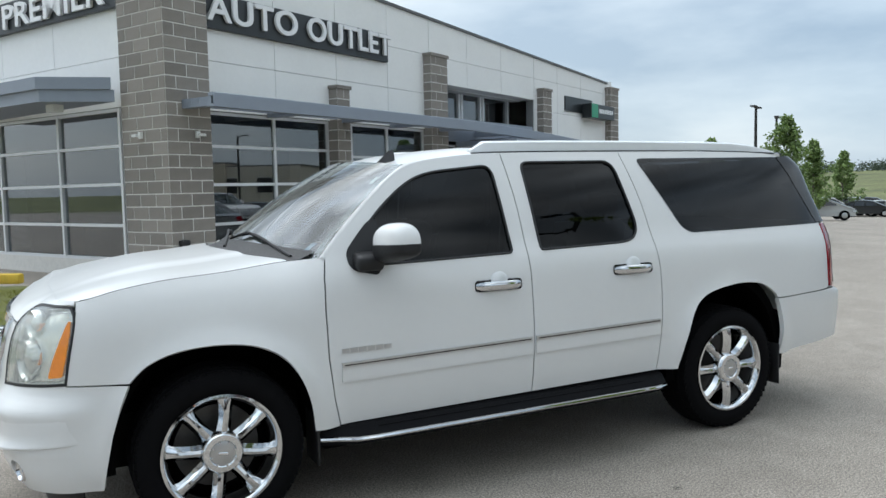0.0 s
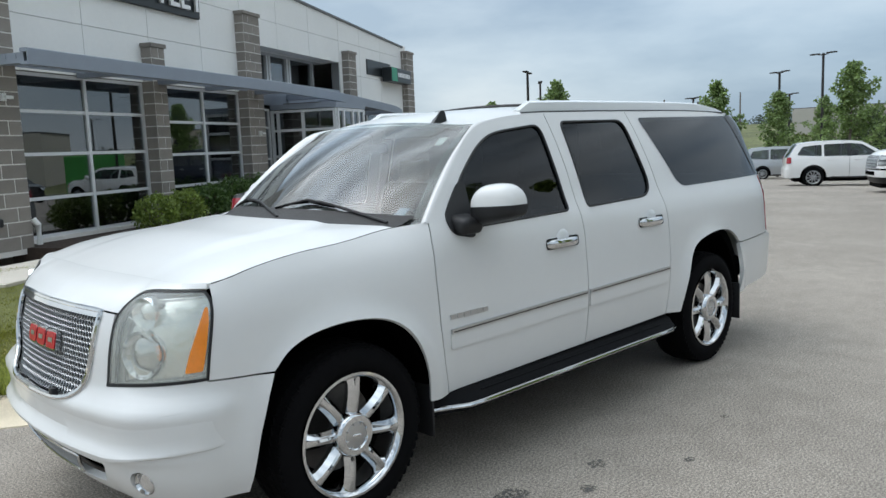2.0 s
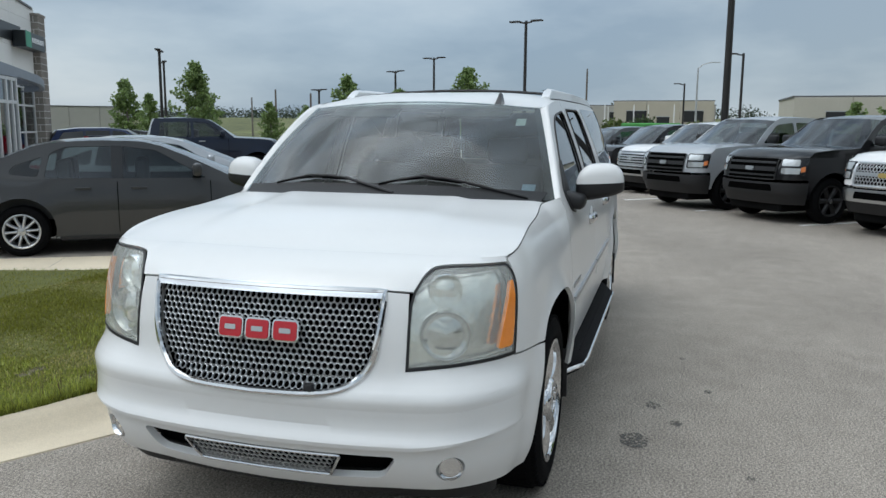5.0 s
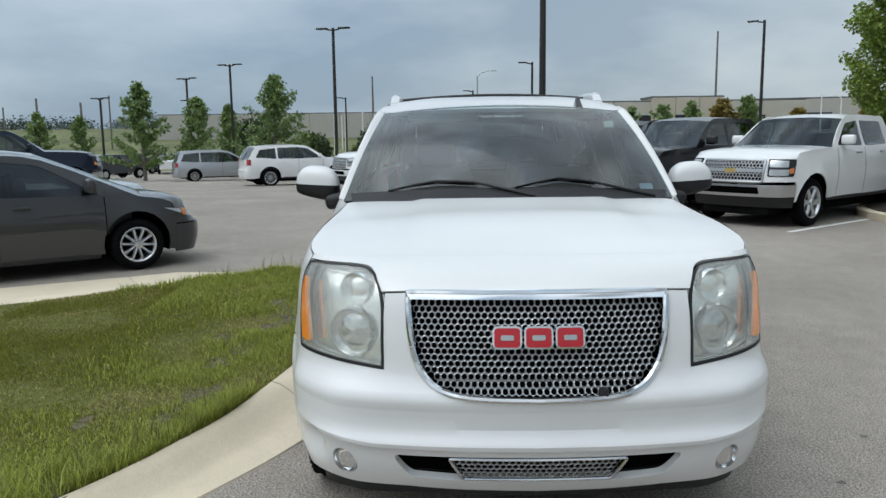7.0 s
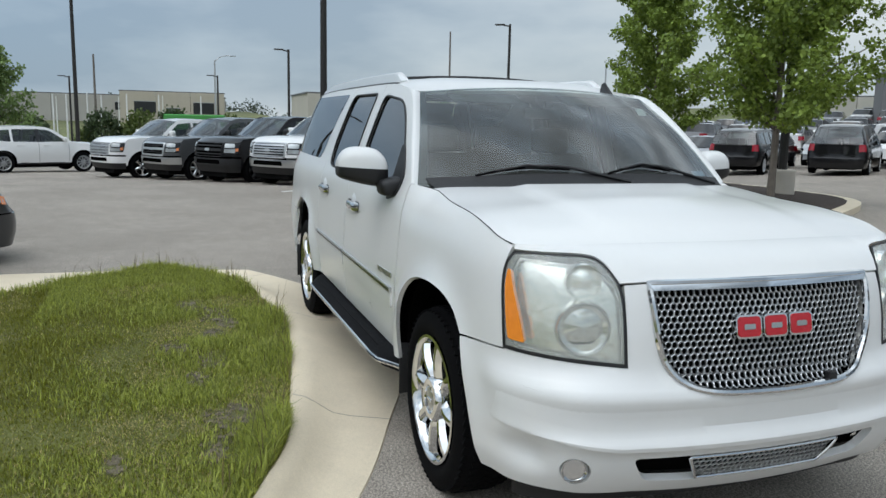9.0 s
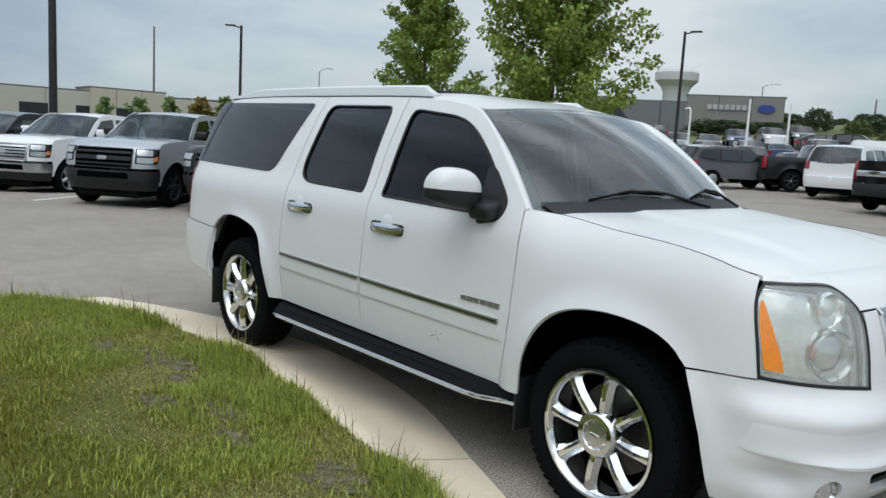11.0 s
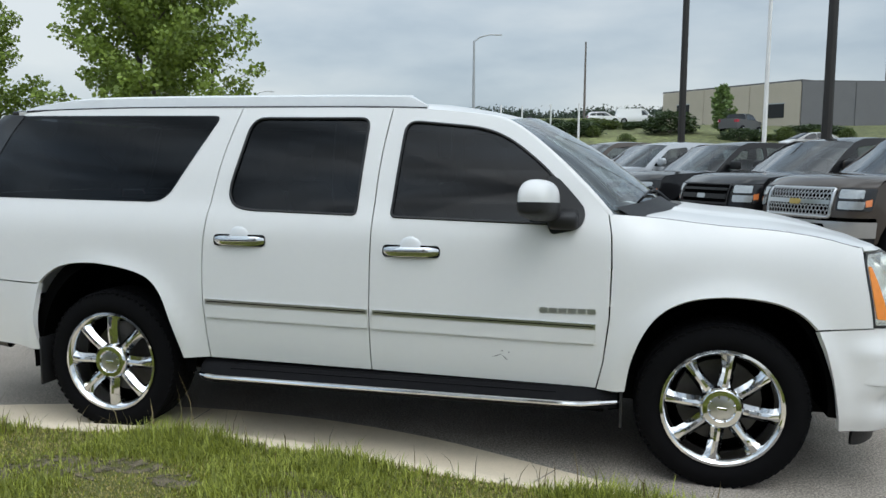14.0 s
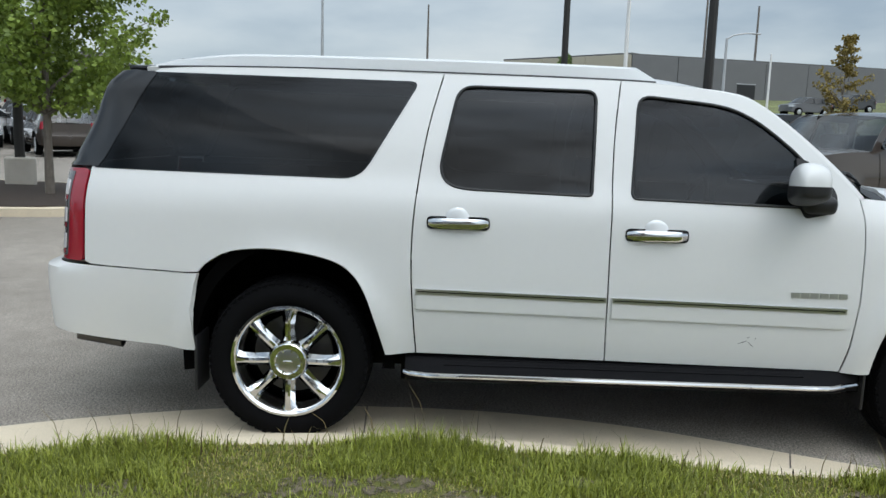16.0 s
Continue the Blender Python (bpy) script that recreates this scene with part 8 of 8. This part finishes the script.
def plain_pole(name, x, y, top, r, material, label, group, arm=0.0, turn=0.0):
    z0 = ground_z(x, y)
    p = thing(name, label, "pole", Matrix.Translation((x, y, z0)) @ Matrix.Rotation(radians(turn), 4, "Z"), group)
    h = top - z0
    part("pole", tube([(0, 0, 0), (0, 0, h * 0.5), (0, 0, h * (0.94 if arm else 1))], r, 8, taper=[1.1, 0.95, 0.7]), material, p)
    if arm:
        part("arm", tube([(0, 0, h * 0.93), (arm * 0.25, 0, h * 0.975), (arm * 0.7, 0, h), (arm, 0, h)], r * 0.5, 6), material, p)
        part("lamp_head", box_bm(arm + 0.2, 0, h - 0.02, 0.7, 0.22, 0.12, 0.04, 2), material, p)
    return p


for x, y, top, turn in [(-14.1, 73.2, 14.6, 10), (-105.2, 3.9, 10.3, 95), (21.3, 61.7, 10.3, 0), (-60, 118, 14.0, 40), (-100, 60, 12, 100)]:
    plain_pole("street_lamp", x, y, top, 0.14, GALV, "grey curved-arm road lamp", "road lamps", 2.2, turn)
for x, y, top in [(-108.3, 38.1, 15.6), (-114.6, -11.6, 10.4), (-5.4, 115.1, 20.1), (37.5, 98.9, 18.6), (-49.6, 136.4, 12.9), (-45.4, 137.9, 13.5), (-124.9, -73.8, 6.9), (-132.1, -59.2, 9.0), (30, 96, 19), (-70, 110, 15.0), (-90, -50, 6.5), (-80, -40, 5.5)]:
    plain_pole("utility_pole", x, y, top, 0.17, mat("weathered_wood", (0.16, 0.14, 0.125), 0.9, var=0.15, scale=3), "weathered wooden utility pole", "utility poles")
plain_pole("flag_pole", 7.36, 34.44, 13.0, 0.10, WHITEPOST, "white flag pole without a flag", "poles")
for x, y, top in [(-2.5, 55.2, 6.3), (-8.3, 54.5, 6.2), (-8.7, 69.6, 7.3), (-6.5, 74.9, 7.8), (-14.7, 63.4, 6.4), (-20.1, 40.4, 5.2), (-20.3, 45.9, 5.3), (22.8, 55.9, 8.1), (-85.0, 42.3, 5.6), (-84.1, 44.1, 5.4), (-124.4, -17.7, 4.8), (-125.2, -9.2, 5.1),
                  (-125.3, -2.9, 5.4), (-90, 36, 5.5), (-95, 28, 5.4), (-82.3, -12.9, 4.0), (-82.5, -11.7, 4.0), (-82.7, -9.8, 4.2), (-82.8, -8.5, 4.0), (-82.9, -6.1, 4.2), (-83.0, -3.0, 4.2), (-83.0, 1.2, 4.2), (-100, 22, 5.4), (-30, 50, 5.4)]:
    plain_pole("lamp_post", x, y, top, 0.09, WHITEPOST, "thin white lamp post along the road", "white posts", 0.7 if int(x) % 3 == 0 else 0.0, random.Random(int(x * 7)).uniform(0, 360))


def far_building(name, p0, p1, z0, z1, depth, material, label, openings=()):
    """A long hall: its front from p0 to p1, going back to the left of that line by depth."""
    p0, p1 = Vector(p0), Vector(p1)
    L = (p1 - p0).length
    d = (p1 - p0).normalized()
    b = thing(name, label, "building", Matrix.Translation((p0.x, p0.y, z0)) @ Matrix.Rotation(math.atan2(d.y, d.x), 4, "Z"), "far buildings")
    H = z1 - z0
    n = max(3, int(L / 6))
    for i in range(n):
        part("wall_panel", box_bm(L * (i + 0.5) / n, depth / 2, H / 2 - 2, L / n - 0.06, depth, H + 4, 0.03, 1), material, b, "", False)
    part("coping", box_bm(L / 2, depth / 2, H + 0.1, L + 0.2, depth + 0.2, 0.2), COPING, b, "", False)
    for x0, x1, za, zb in openings:
        w = part("window", box_bm((x0 + x1) / 2, -0.02, (za + zb) / 2, x1 - x0, 0.12, zb - za), DARKWIN, b, "", False)
        part("window_frame", box_bm((x0 + x1) / 2, -0.05, zb + 0.06, x1 - x0 + 0.2, 0.14, 0.12), GALV, w, "", False)
    return b


# far halls beyond the fields
far_building("warehouse", (-163.5, 9), (-162, -62), 1.0, 6.3, -20, PALEWALL, "long low pale concrete warehouse", [(6, 9, 2.5, 4), (12, 15, 2.5, 4), (18, 21, 2.5, 4)])
far_building("tan_hall", (-160.5, 8.6), (-160.5, -11), 1.0, 7.1, -1.6, TANWALL, "raised tan entrance front of the warehouse", [(2, 6, 2.0, 4.2), (13, 17, 2.0, 4.2), (8.5, 11, 0, 3)])
far_building("hall", (-88.0, 66.0), (-97.5, 38), 1.2, 5.5, -18, PALEWALL, "pale concrete hall with dark openings", [(3, 8, 0.5, 2.5), (19, 24, 0.5, 2.6)])
far_building("dealer_hall", (-38.2, 81.7), (-47.2, 76.4), 2.0, 8.6, -14, mat("taupe_panel", (0.20, 0.185, 0.17), 0.7, var=0.04, scale=0.5), "taupe dealer hall with tan base", [(6.5, 9, 0, 3.0)])
far_building("dealer_wing", (-46.7, 76.8), (-55.5, 71.2), 2.0, 7.8, -14, GREYWALL, "dark grey wing of the dealer hall")
far_building("low_hall", (-72.0, 89.5), (-80.0, 83), 2.2, 6.6, -14, PALEWALL, "low pale hall behind the car lots", [(3, 6, 0.3, 3)])
far_building("grey_block", (-44.0, 61.5), (-48.2, 57.0), 1.0, 7.0, -8, GREYWALL, "grey square hall behind the car lots", [(1.5, 3.5, 0.2, 2.5)])
rh = far_building("red_hall", (-151.5, -123), (-140, -136), 0.5, 5.4, 20, PALEWALL, "low red and white hall far off", [(2, 5, 1, 3.5), (9, 12, 1, 3.5)])
for x0 in (0.2, 6.2, 12.6):
    part("red_panel", box_bm(x0 + 1.3, -0.06, 2.6, 2.4, 0.2, 3.6), REDWALL, rh, "", False)
far_building("office_hall", (-95.0, 52.0), (-95.0, 14.5), 1.0, 5.35, -14, mat("sand_panel", (0.46, 0.43, 0.37), 0.85, var=0.05, scale=0.5), "long sand-coloured hall with dark bays", [(4, 7, 0.6, 2.6), (12, 15, 0.6, 2.6), (25, 28, 0.6, 2.7), (31, 34, 0.6, 2.7)])
far_building("office_block", (-94.5, 34.5), (-94.5, 25.5), 1.0, 5.85, -6, TANWALL, "raised middle of the sand-coloured hall", [(3, 6, 0.6, 2.7)])
far_building("workshop_hall", (20.0, 91.4), (5.5, 105.1), 5.0, 11.4, -14, TANWALL, "large tan and grey workshop hall", [(2.0, 4.4, 2.4, 4.0), (15.5, 17.5, 3.4, 4.7)])
far_building("grey_hall", (56.0, 101.0), (20.1, 91.3), 5.0, 11.3, -12.0, GREYWALL, "grey long side of the workshop hall", [(20.0, 22.6, 1.6, 3.5)])
# plain sign shapes on the dealer hall
sgn = thing("wall_sign", "pale lettering bars and a blue oval on the hall", "sign", Matrix.Translation((-38.2, 81.7, 0)) @ Matrix.Rotation(math.atan2(76.4 - 81.7, -47.2 + 38.2), 4, "Z"))
for i in range(7):
    part("sign_bar", box_bm(4.2 + i * 0.62, 0.10, 7.45, 0.45, 0.15, 0.55), GALV, sgn, "", False)
part("sign_oval", xform(lathe([(0.001, 0.0), (0.9, 0.0), (0.9, 0.12), (0.001, 0.12)], 24), Matrix.Translation((1.9, 0.03, 7.4)) @ Matrix.Diagonal((1, 1, 0.5, 1))), mat("sign_blue", (0.02, 0.05, 0.22), 0.4, var=0.05, scale=3), sgn, "blue oval sign")
# water tower
wt = thing("water_tower", "pale pedestal water tower on the horizon", "water tower", Matrix.Translation((-116.9, 180.4, 4)))
part("tower_shaft", lathe([(3.6, 0), (3.4, 10), (3.3, 14.5), (4.0, 16.0)], 24, "Z"), TOWERMAT, wt)
part("tower_tank", lathe([(4.0, 16.0), (5.6, 17.6), (5.7, 19.6), (5.0, 20.4), (2.6, 21.2), (0.01, 21.4)], 28, "Z"), TOWERMAT, wt)
# green container
gbx = thing("container", "green covered box trailer in the lot", "trailer", Matrix.Translation((-55.3, -0.3, ground_z(-55.3, -0.3))) @ Matrix.Diagonal((1, 1, 1.45, 1)))
part("box", box_bm(0, 0, 1.35, 2.4, 4.2, 2.1, 0.06, 1), GREENBOX, gbx)
part("axle", box_bm(0, 0, 0.3, 1.6, 0.4, 0.5, 0.1, 2), UNDER, gbx)

# island with mulch in front of the maples
isl = [(-9.5, 7.5), (-7.6, 7.55), (-6.7, 8.1), (-6.3, 9.0), (-6.8, 10.3), (-9.0, 12.8), (-12.5, 13.4), (-15.5, 13.0), (-16.2, 11.5), (-15.2, 10.0), (-12.0, 8.9)]
isl = spline(isl, 4, True)
c = np.mean(np.array(isl), axis=0)
inner = [tuple(c + (np.array(p) - c) * 0.91) for p in isl]
slab("island_kerb", isl, -0.1, 0.13, CONCRETE, "pale concrete kerb round the tree island", "kerb")
mb = panel("island_bed", inner, lambda x, y: (x, y, 0.145 + 0.06 * smooth01(0, 2, 3 - math.hypot(x - c[0], y - c[1])) + 0.02 * noise.noise(Vector((x * 3, y * 3, 0)))), MULCH, None, lambda p: Vector((0, 0, 1)), 0.3, (), 0.05)
tagged(mb, "dark brown mulch bed under the maples", "planting bed", "", "structure")

# cars far off: two simple kinds with few parts, copied along the rows
RANDPAINT = bpy.data.materials.new("far_car_paint")
RANDPAINT.use_nodes = True
_b = RANDPAINT.node_tree.nodes["Principled BSDF"]
_o, _r = RANDPAINT.node_tree.nodes.new("ShaderNodeObjectInfo"), RANDPAINT.node_tree.nodes.new("ShaderNodeValToRGB")
_r.color_ramp.interpolation = "CONSTANT"
_e = _r.color_ramp.elements
_e[0].color, _e[1].position, _e[1].color = (0.7, 0.7, 0.7, 1), 0.28, (0.30, 0.31, 0.33, 1)
for ps, cl in ((0.45, (0.02, 0.02, 0.022, 1)), (0.68, (0.09, 0.09, 0.095, 1)), (0.88, (0.05, 0.05, 0.055, 1)), (0.90, (0.03, 0.05, 0.14, 1)), (0.96, (0.6, 0.6, 0.6, 1))):
    _e.new(ps).color = cl
RANDPAINT.node_tree.links.new(_o.outputs["Random"], _r.inputs["Fac"])
RANDPAINT.node_tree.links.new(_r.outputs["Color"], _b.inputs["Base Color"])
_b.inputs["Roughness"].default_value, _b.inputs["Coat Weight"].default_value = 0.3, 0.8


def far_car(kind, m):
    k = KINDS[kind]
    P = vehicle_shell(k)
    car = thing("parked_car", "parked car in the distant lot rows", "car", m, "distant parked cars")
    top = [(k["xF"] - 0.2, k["sill"])] + k["hood"] + k["ws"][1:] + k["roof"][1:] + k["rear"][1:] + k["tail"][1:] + [(k["xR"] + 0.12, k["sill"])]
    vv, ff = [], []
    qs = (-1, -0.8, 0, 0.8, 1)
    for x, z in top:
        p = P(P.sx(x), z)
        for q in qs:
            vv.append((p[0] + 0.12 * (1 - q * q) * (1 if x > 0 else -0.6), p[1] * q, z + 0.03 * (1 - q * q)))
    n = len(top)
    for i in range(n - 1):
        for j in range(4):
            ff.append((i * 5 + j, i * 5 + j + 1, i * 5 + j + 6, i * 5 + j + 5))
    # sides
    for side in (0, 4):
        ff.append(tuple(i * 5 + side for i in range(n)))
    body = mesh_obj("body", vv, ff, RANDPAINT, car, sharp=30)
    for flip in (False, True):
        for wn in k["win"]:
            panel("side_window", [(P.sx(x), z) for x, z in wn], P, TINT, body, side_out, 0.6, (), 0.0, flip=flip, dist=0.02)
        sg = -1 if flip else 1
        panel("tail_lamp", [(P.sx(k["xR"] + 0.3), k["belt"] - 0.25), (P.sx(k["xR"] + 0.3), k["belt"] - 0.02), (P.len - 0.62, k["belt"] - 0.02), (P.len - 0.62, k["belt"] - 0.25)], P, RED, body, out_from((0, 0, 0.8)), 0.3, (), 0.02, flip=flip, dist=0.04)
        panel("headlamp", [(P.sy(0.55), k["hood"][0][1] - 0.2), (P.sx(k["xF"] - 0.4), k["hood"][0][1] - 0.16), (P.sx(k["xF"] - 0.45), k["hood"][0][1] - 0.02), (P.sy(0.55), k["hood"][0][1] - 0.04)], P, CLEARLAMP, body, out_from((0, 0, 0.8)), 0.3, (), 0.02, flip=flip, dist=0.04)
        for xw in k["wheels"]:
            w = part("wheel", lathe([(0.001, -0.02), (k["r"] * 0.6, -0.02), (k["r"], 0.0), (k["r"], 0.22), (0.001, 0.22)], 18), RUBBER, car)
            w.matrix_basis = Matrix.Translation((xw, sg * (k["W"] / 2 - 0.01), k["r"])) @ (Matrix.Rotation(math.pi, 4, "Z") if sg > 0 else Matrix.Identity(4))
            part("rim", lathe([(0.001, -0.03), (k["r"] * 0.5, -0.03), (k["r"] * 0.6, -0.015)], 14), RIM, w)
    deck("windscreen", P, [(a + 0.02, b + 0.01) for a, b in k["ws"]], (0.04, 0.04), (0.17, 0.08), TINT, body)
    deck("rear_glass", P, [(a - 0.02, b + 0.01) for a, b in k["rear"]], (0.03, 0.02), (-0.1, -0.12), TINT, body)
    return car


fs, fv, fp = (far_car(kd, at(x, y, h)) for kd, x, y, h in (("sedan", -68.5, -30.0, 150), ("suv", -67.0, -33.5, 150), ("pickup", -69.3, -27.0, 20)))
rg = random.Random(31)
spots = []
for row in range(5):  # rows behind the maples
    for i in range(14):
        x, y = -27 - row * 9.5 + i * 2.55 * 0.6, 19.5 + row * 7.0 + i * 2.55 * 0.8
        if y < 62 and x < -14:
            spots.append((x, y, 126 if row % 2 else 306))
for row in range(3):  # rows beside the lot trees
    for i in range(8):
        spots.append((-62 - row * 6 + i * 1.4, -40 + row * 4 + i * 2.3 * -0.9, 130))
for i in range(9):
    spots.append((-36.5 - i * 2.2, 0.5 + i * 2.0, -45))
for x, y, h in [(-18.8, 51.9, 20), (-22.2, 55.9, 30), (11.0, 71.0, 60), (-49.3, -23.9, 150), (-15, 48, 20), (22.8, 61.6, 180), (14.5, 59.0, 200), (30, 66, 200), (36, 70, 200), (-43, -30, 140), (-46, -36, 140),
                (-36, -31, 150), (-26, -30, 120), (-22, 30, 62), (-16.5, 31, 62), (-13.5, 27, 62), (-9.5, 31.5, 62), (7.0, 22.0, 30), (9.5, 24.0, 30), (12.5, 26, 30), (-20, -19, 126), (-23, -20, 126)]:
    spots.append((x, y, h))
for x, y, h in spots:
    proto = rg.choice((fs, fs, fv, fv, fv, fp))
    copy_thing(proto, at(x + rg.uniform(-0.2, 0.2), y + rg.uniform(-0.2, 0.2), h + rg.uniform(-3, 3), ground_z(x, y)))

# -- grass blades on the lawn, longer along the kerb
BLADE = leaf_mat("grass_blade", (0.175, 0.192, 0.020), 0.40)
BLADE3 = leaf_mat("verge_blade", (0.29, 0.345, 0.070), 0.5)
BLADE2 = leaf_mat("dry_grass_blade", (0.42, 0.38, 0.18), 0.4)


BARE = [(-1.35, -1.74, 0.17), (-1.62, -1.92, 0.15), (-0.18, -1.83, 0.17), (-0.42, -2.04, 0.12), (0.98, -1.76, 0.16), (1.34, -1.86, 0.13), (1.40, -2.30, 0.07), (2.17, -2.05, 0.12), (-1.05, -1.66, 0.11), (-0.30, -1.60, 0.08), (-2.16, -1.86, 0.13), (0.25, -1.92, 0.10), (-0.75, -1.78, 0.09)]
SOIL = mat("bare_soil", (0.135, 0.112, 0.072), 0.95, var=0.30, scale=22, bump=0.9, bscale=70, grain=(110, 0.25))
ragged_edges(SOIL, 17.0, 0.42, 0.56, 0.0, 1.0)
rs = random.Random(12)
for x, y, r in BARE:
    loop = [(x + 2.0 * r * rs.uniform(0.5, 1.1) * math.cos(t), y + 1.0 * r * rs.uniform(0.5, 1.1) * math.sin(t)) for t in np.linspace(0, 2 * math.pi, 17)[:-1]]
    ob = panel("bare_soil", rounded(loop, 0.03, 2), lambda u, v: (u, v, lawn_z(u, v) + 0.006 + 0.006 * noise.noise(Vector((u * 9, v * 9, 1)))), SOIL, None, lambda p: Vector((0, 0, 1)), 0.05, (), 0.012)
    tagged(ob, "bare grey-brown soil worn into the lawn", "soil patch", "bare patches", "structure")


def worn(c):
    """How much grass stands at each place: little on the bare spots."""
    k = np.ones(len(c))
    for x, y, r in BARE:
        k *= 1 - 0.85 * np.exp(-((np.hypot((c[:, 0] - x) / 1.6, (c[:, 1] - y) / 0.9) / r) ** 4))
    return k


def blades(name, n, region, hmin, hmax, seed, material, dens, label):
    rg = np.random.RandomState(seed)
    poly = np.array([p for p in lawn_loop])
    pts = []
    edge = np.array(densify(lawn_loop, 0.06))
    x0, x1, y0, y1 = region
    while len(pts) < n:
        c = np.c_[rg.uniform(x0, x1, 4000), rg.uniform(y0, y1, 4000)]
        px, py = c[:, 0], c[:, 1]
        ins = np.zeros(len(c), bool)
        for i in range(len(poly)):
            (ax, ay), (bx_, by_) = poly[i - 1], poly[i]
            cond = ((ay > py) != (by_ > py)) & (px < (bx_ - ax) * (py - ay) / (by_ - ay + 1e-12) + ax)
            ins ^= cond
        c = c[ins]
        near = np.array([np.min(np.hypot(edge[::4, 0] - q[0], edge[::4, 1] - q[1])) for q in c])
        patch_ = np.array([noise.noise(Vector((q[0] * 1.6, q[1] * 1.6, 4.0))) for q in c])
        keep = rg.uniform(0, 1, len(c)) < dens(near, patch_) * worn(c)
        pts += [(q[0], q[1], d, pp) for q, d, pp in zip(c[keep], near[keep], patch_[keep])]
    a = np.array(pts[:n])
    h = rg.uniform(hmin, hmax, n) * (1 + 0.4 * np.exp(-(a[:, 2] / 0.22) ** 2) * rg.uniform(0.3, 1.2, n)) * (1 + 0.9 * np.clip(a[:, 3], -0.4, 0.6))
    z = np.array([lawn_z(x, y) for x, y in a[:, :2]]) - 0.005
    t = rg.uniform(0, 2 * np.pi, n)
    bend = rg.uniform(0.15, 0.9, n) * h
    w = rg.uniform(0.0018, 0.0034, n)
    dx, dy = np.cos(t), np.sin(t)
    b = np.c_[a[:, 0], a[:, 1], z]
    side = np.c_[-dy, dx, np.zeros(n)] * w[:, None]
    mid = b + np.c_[dx * bend * 0.35, dy * bend * 0.35, h * 0.6]
    tip = b + np.c_[dx * bend, dy * bend, h * (1 - 0.25 * (bend / h) ** 2)]
    v = np.stack([b - side, b + side, mid + side * 0.8, mid - side * 0.8, tip], axis=1).reshape(-1, 3)
    k = np.arange(n)[:, None] * 5
    tri = np.concatenate([k + [0, 1, 2], k + [0, 2, 3], k + [3, 2, 4]], axis=1).reshape(-1)
    me = bpy.data.meshes.new(name)
    me.vertices.add(n * 5)
    me.vertices.foreach_set("co", v.ravel())
    me.loops.add(len(tri))
    me.loops.foreach_set("vertex_index", tri.astype(np.int32))
    me.polygons.add(n * 3)
    me.polygons.foreach_set("loop_start", np.arange(0, n * 9, 3).astype(np.int32))
    me.update(calc_edges=True)
    me.materials.append(material)
    return tagged(new(name, me), label, "grass", "", "stuff")


blades("grass", 150000, (-3.4, 3.2, -4.2, -1.0), 0.012, 0.027, 1, BLADE, lambda d, p: np.where(d > 0.75, np.clip(0.95 + 0.5 * p, 0.7, 1), np.clip(0.9 + 0.9 * p, 0.5, 1)), "mown green grass, longer and ragged along the kerb")
blades("kerb_grass", 9000, (-3.4, 3.2, -3.6, -1.0), 0.035, 0.085, 2, BLADE3, lambda d, p: np.exp(-(d / 0.16) ** 2) * np.clip(0.7 + 1.2 * p, 0.15, 1), "long ragged grass along the kerb")
blades("dry_grass", 26000, (-3.4, 3.2, -4.2, -1.0), 0.012, 0.03, 3, BLADE2, lambda d, p: np.clip(0.25 - 1.6 * p, 0.02, 1) * np.where(d > 0.9, 0.25, 1.0), "dry straw-coloured grass among the green")
blades("verge_grass", 75000, (-3.3, 2.6, -3.0, -1.2), 0.02, 0.055, 6, BLADE3, lambda d, p: np.exp(-(d / 0.75) ** 2) * np.clip(0.62 + 1.8 * p, 0.08, 1), "ragged verge grass with bare patches beside the kerb")
blades("lawn_grass", 80000, (-3.4, 6.5, -9.0, -1.5), 0.016, 0.034, 4, BLADE, lambda d, p: np.clip(0.85 + 0.5 * p, 0.5, 1), "mown green grass further on the lawn")
blades("grass_stalks", 160, (-3.3, 2.6, -3.0, -1.2), 0.09, 0.17, 9, leaf_mat("stalk", (0.16, 0.13, 0.06), 0.4), lambda d, p: np.exp(-(d / 0.10) ** 2), "thin brown grass stalks hanging over the kerb")
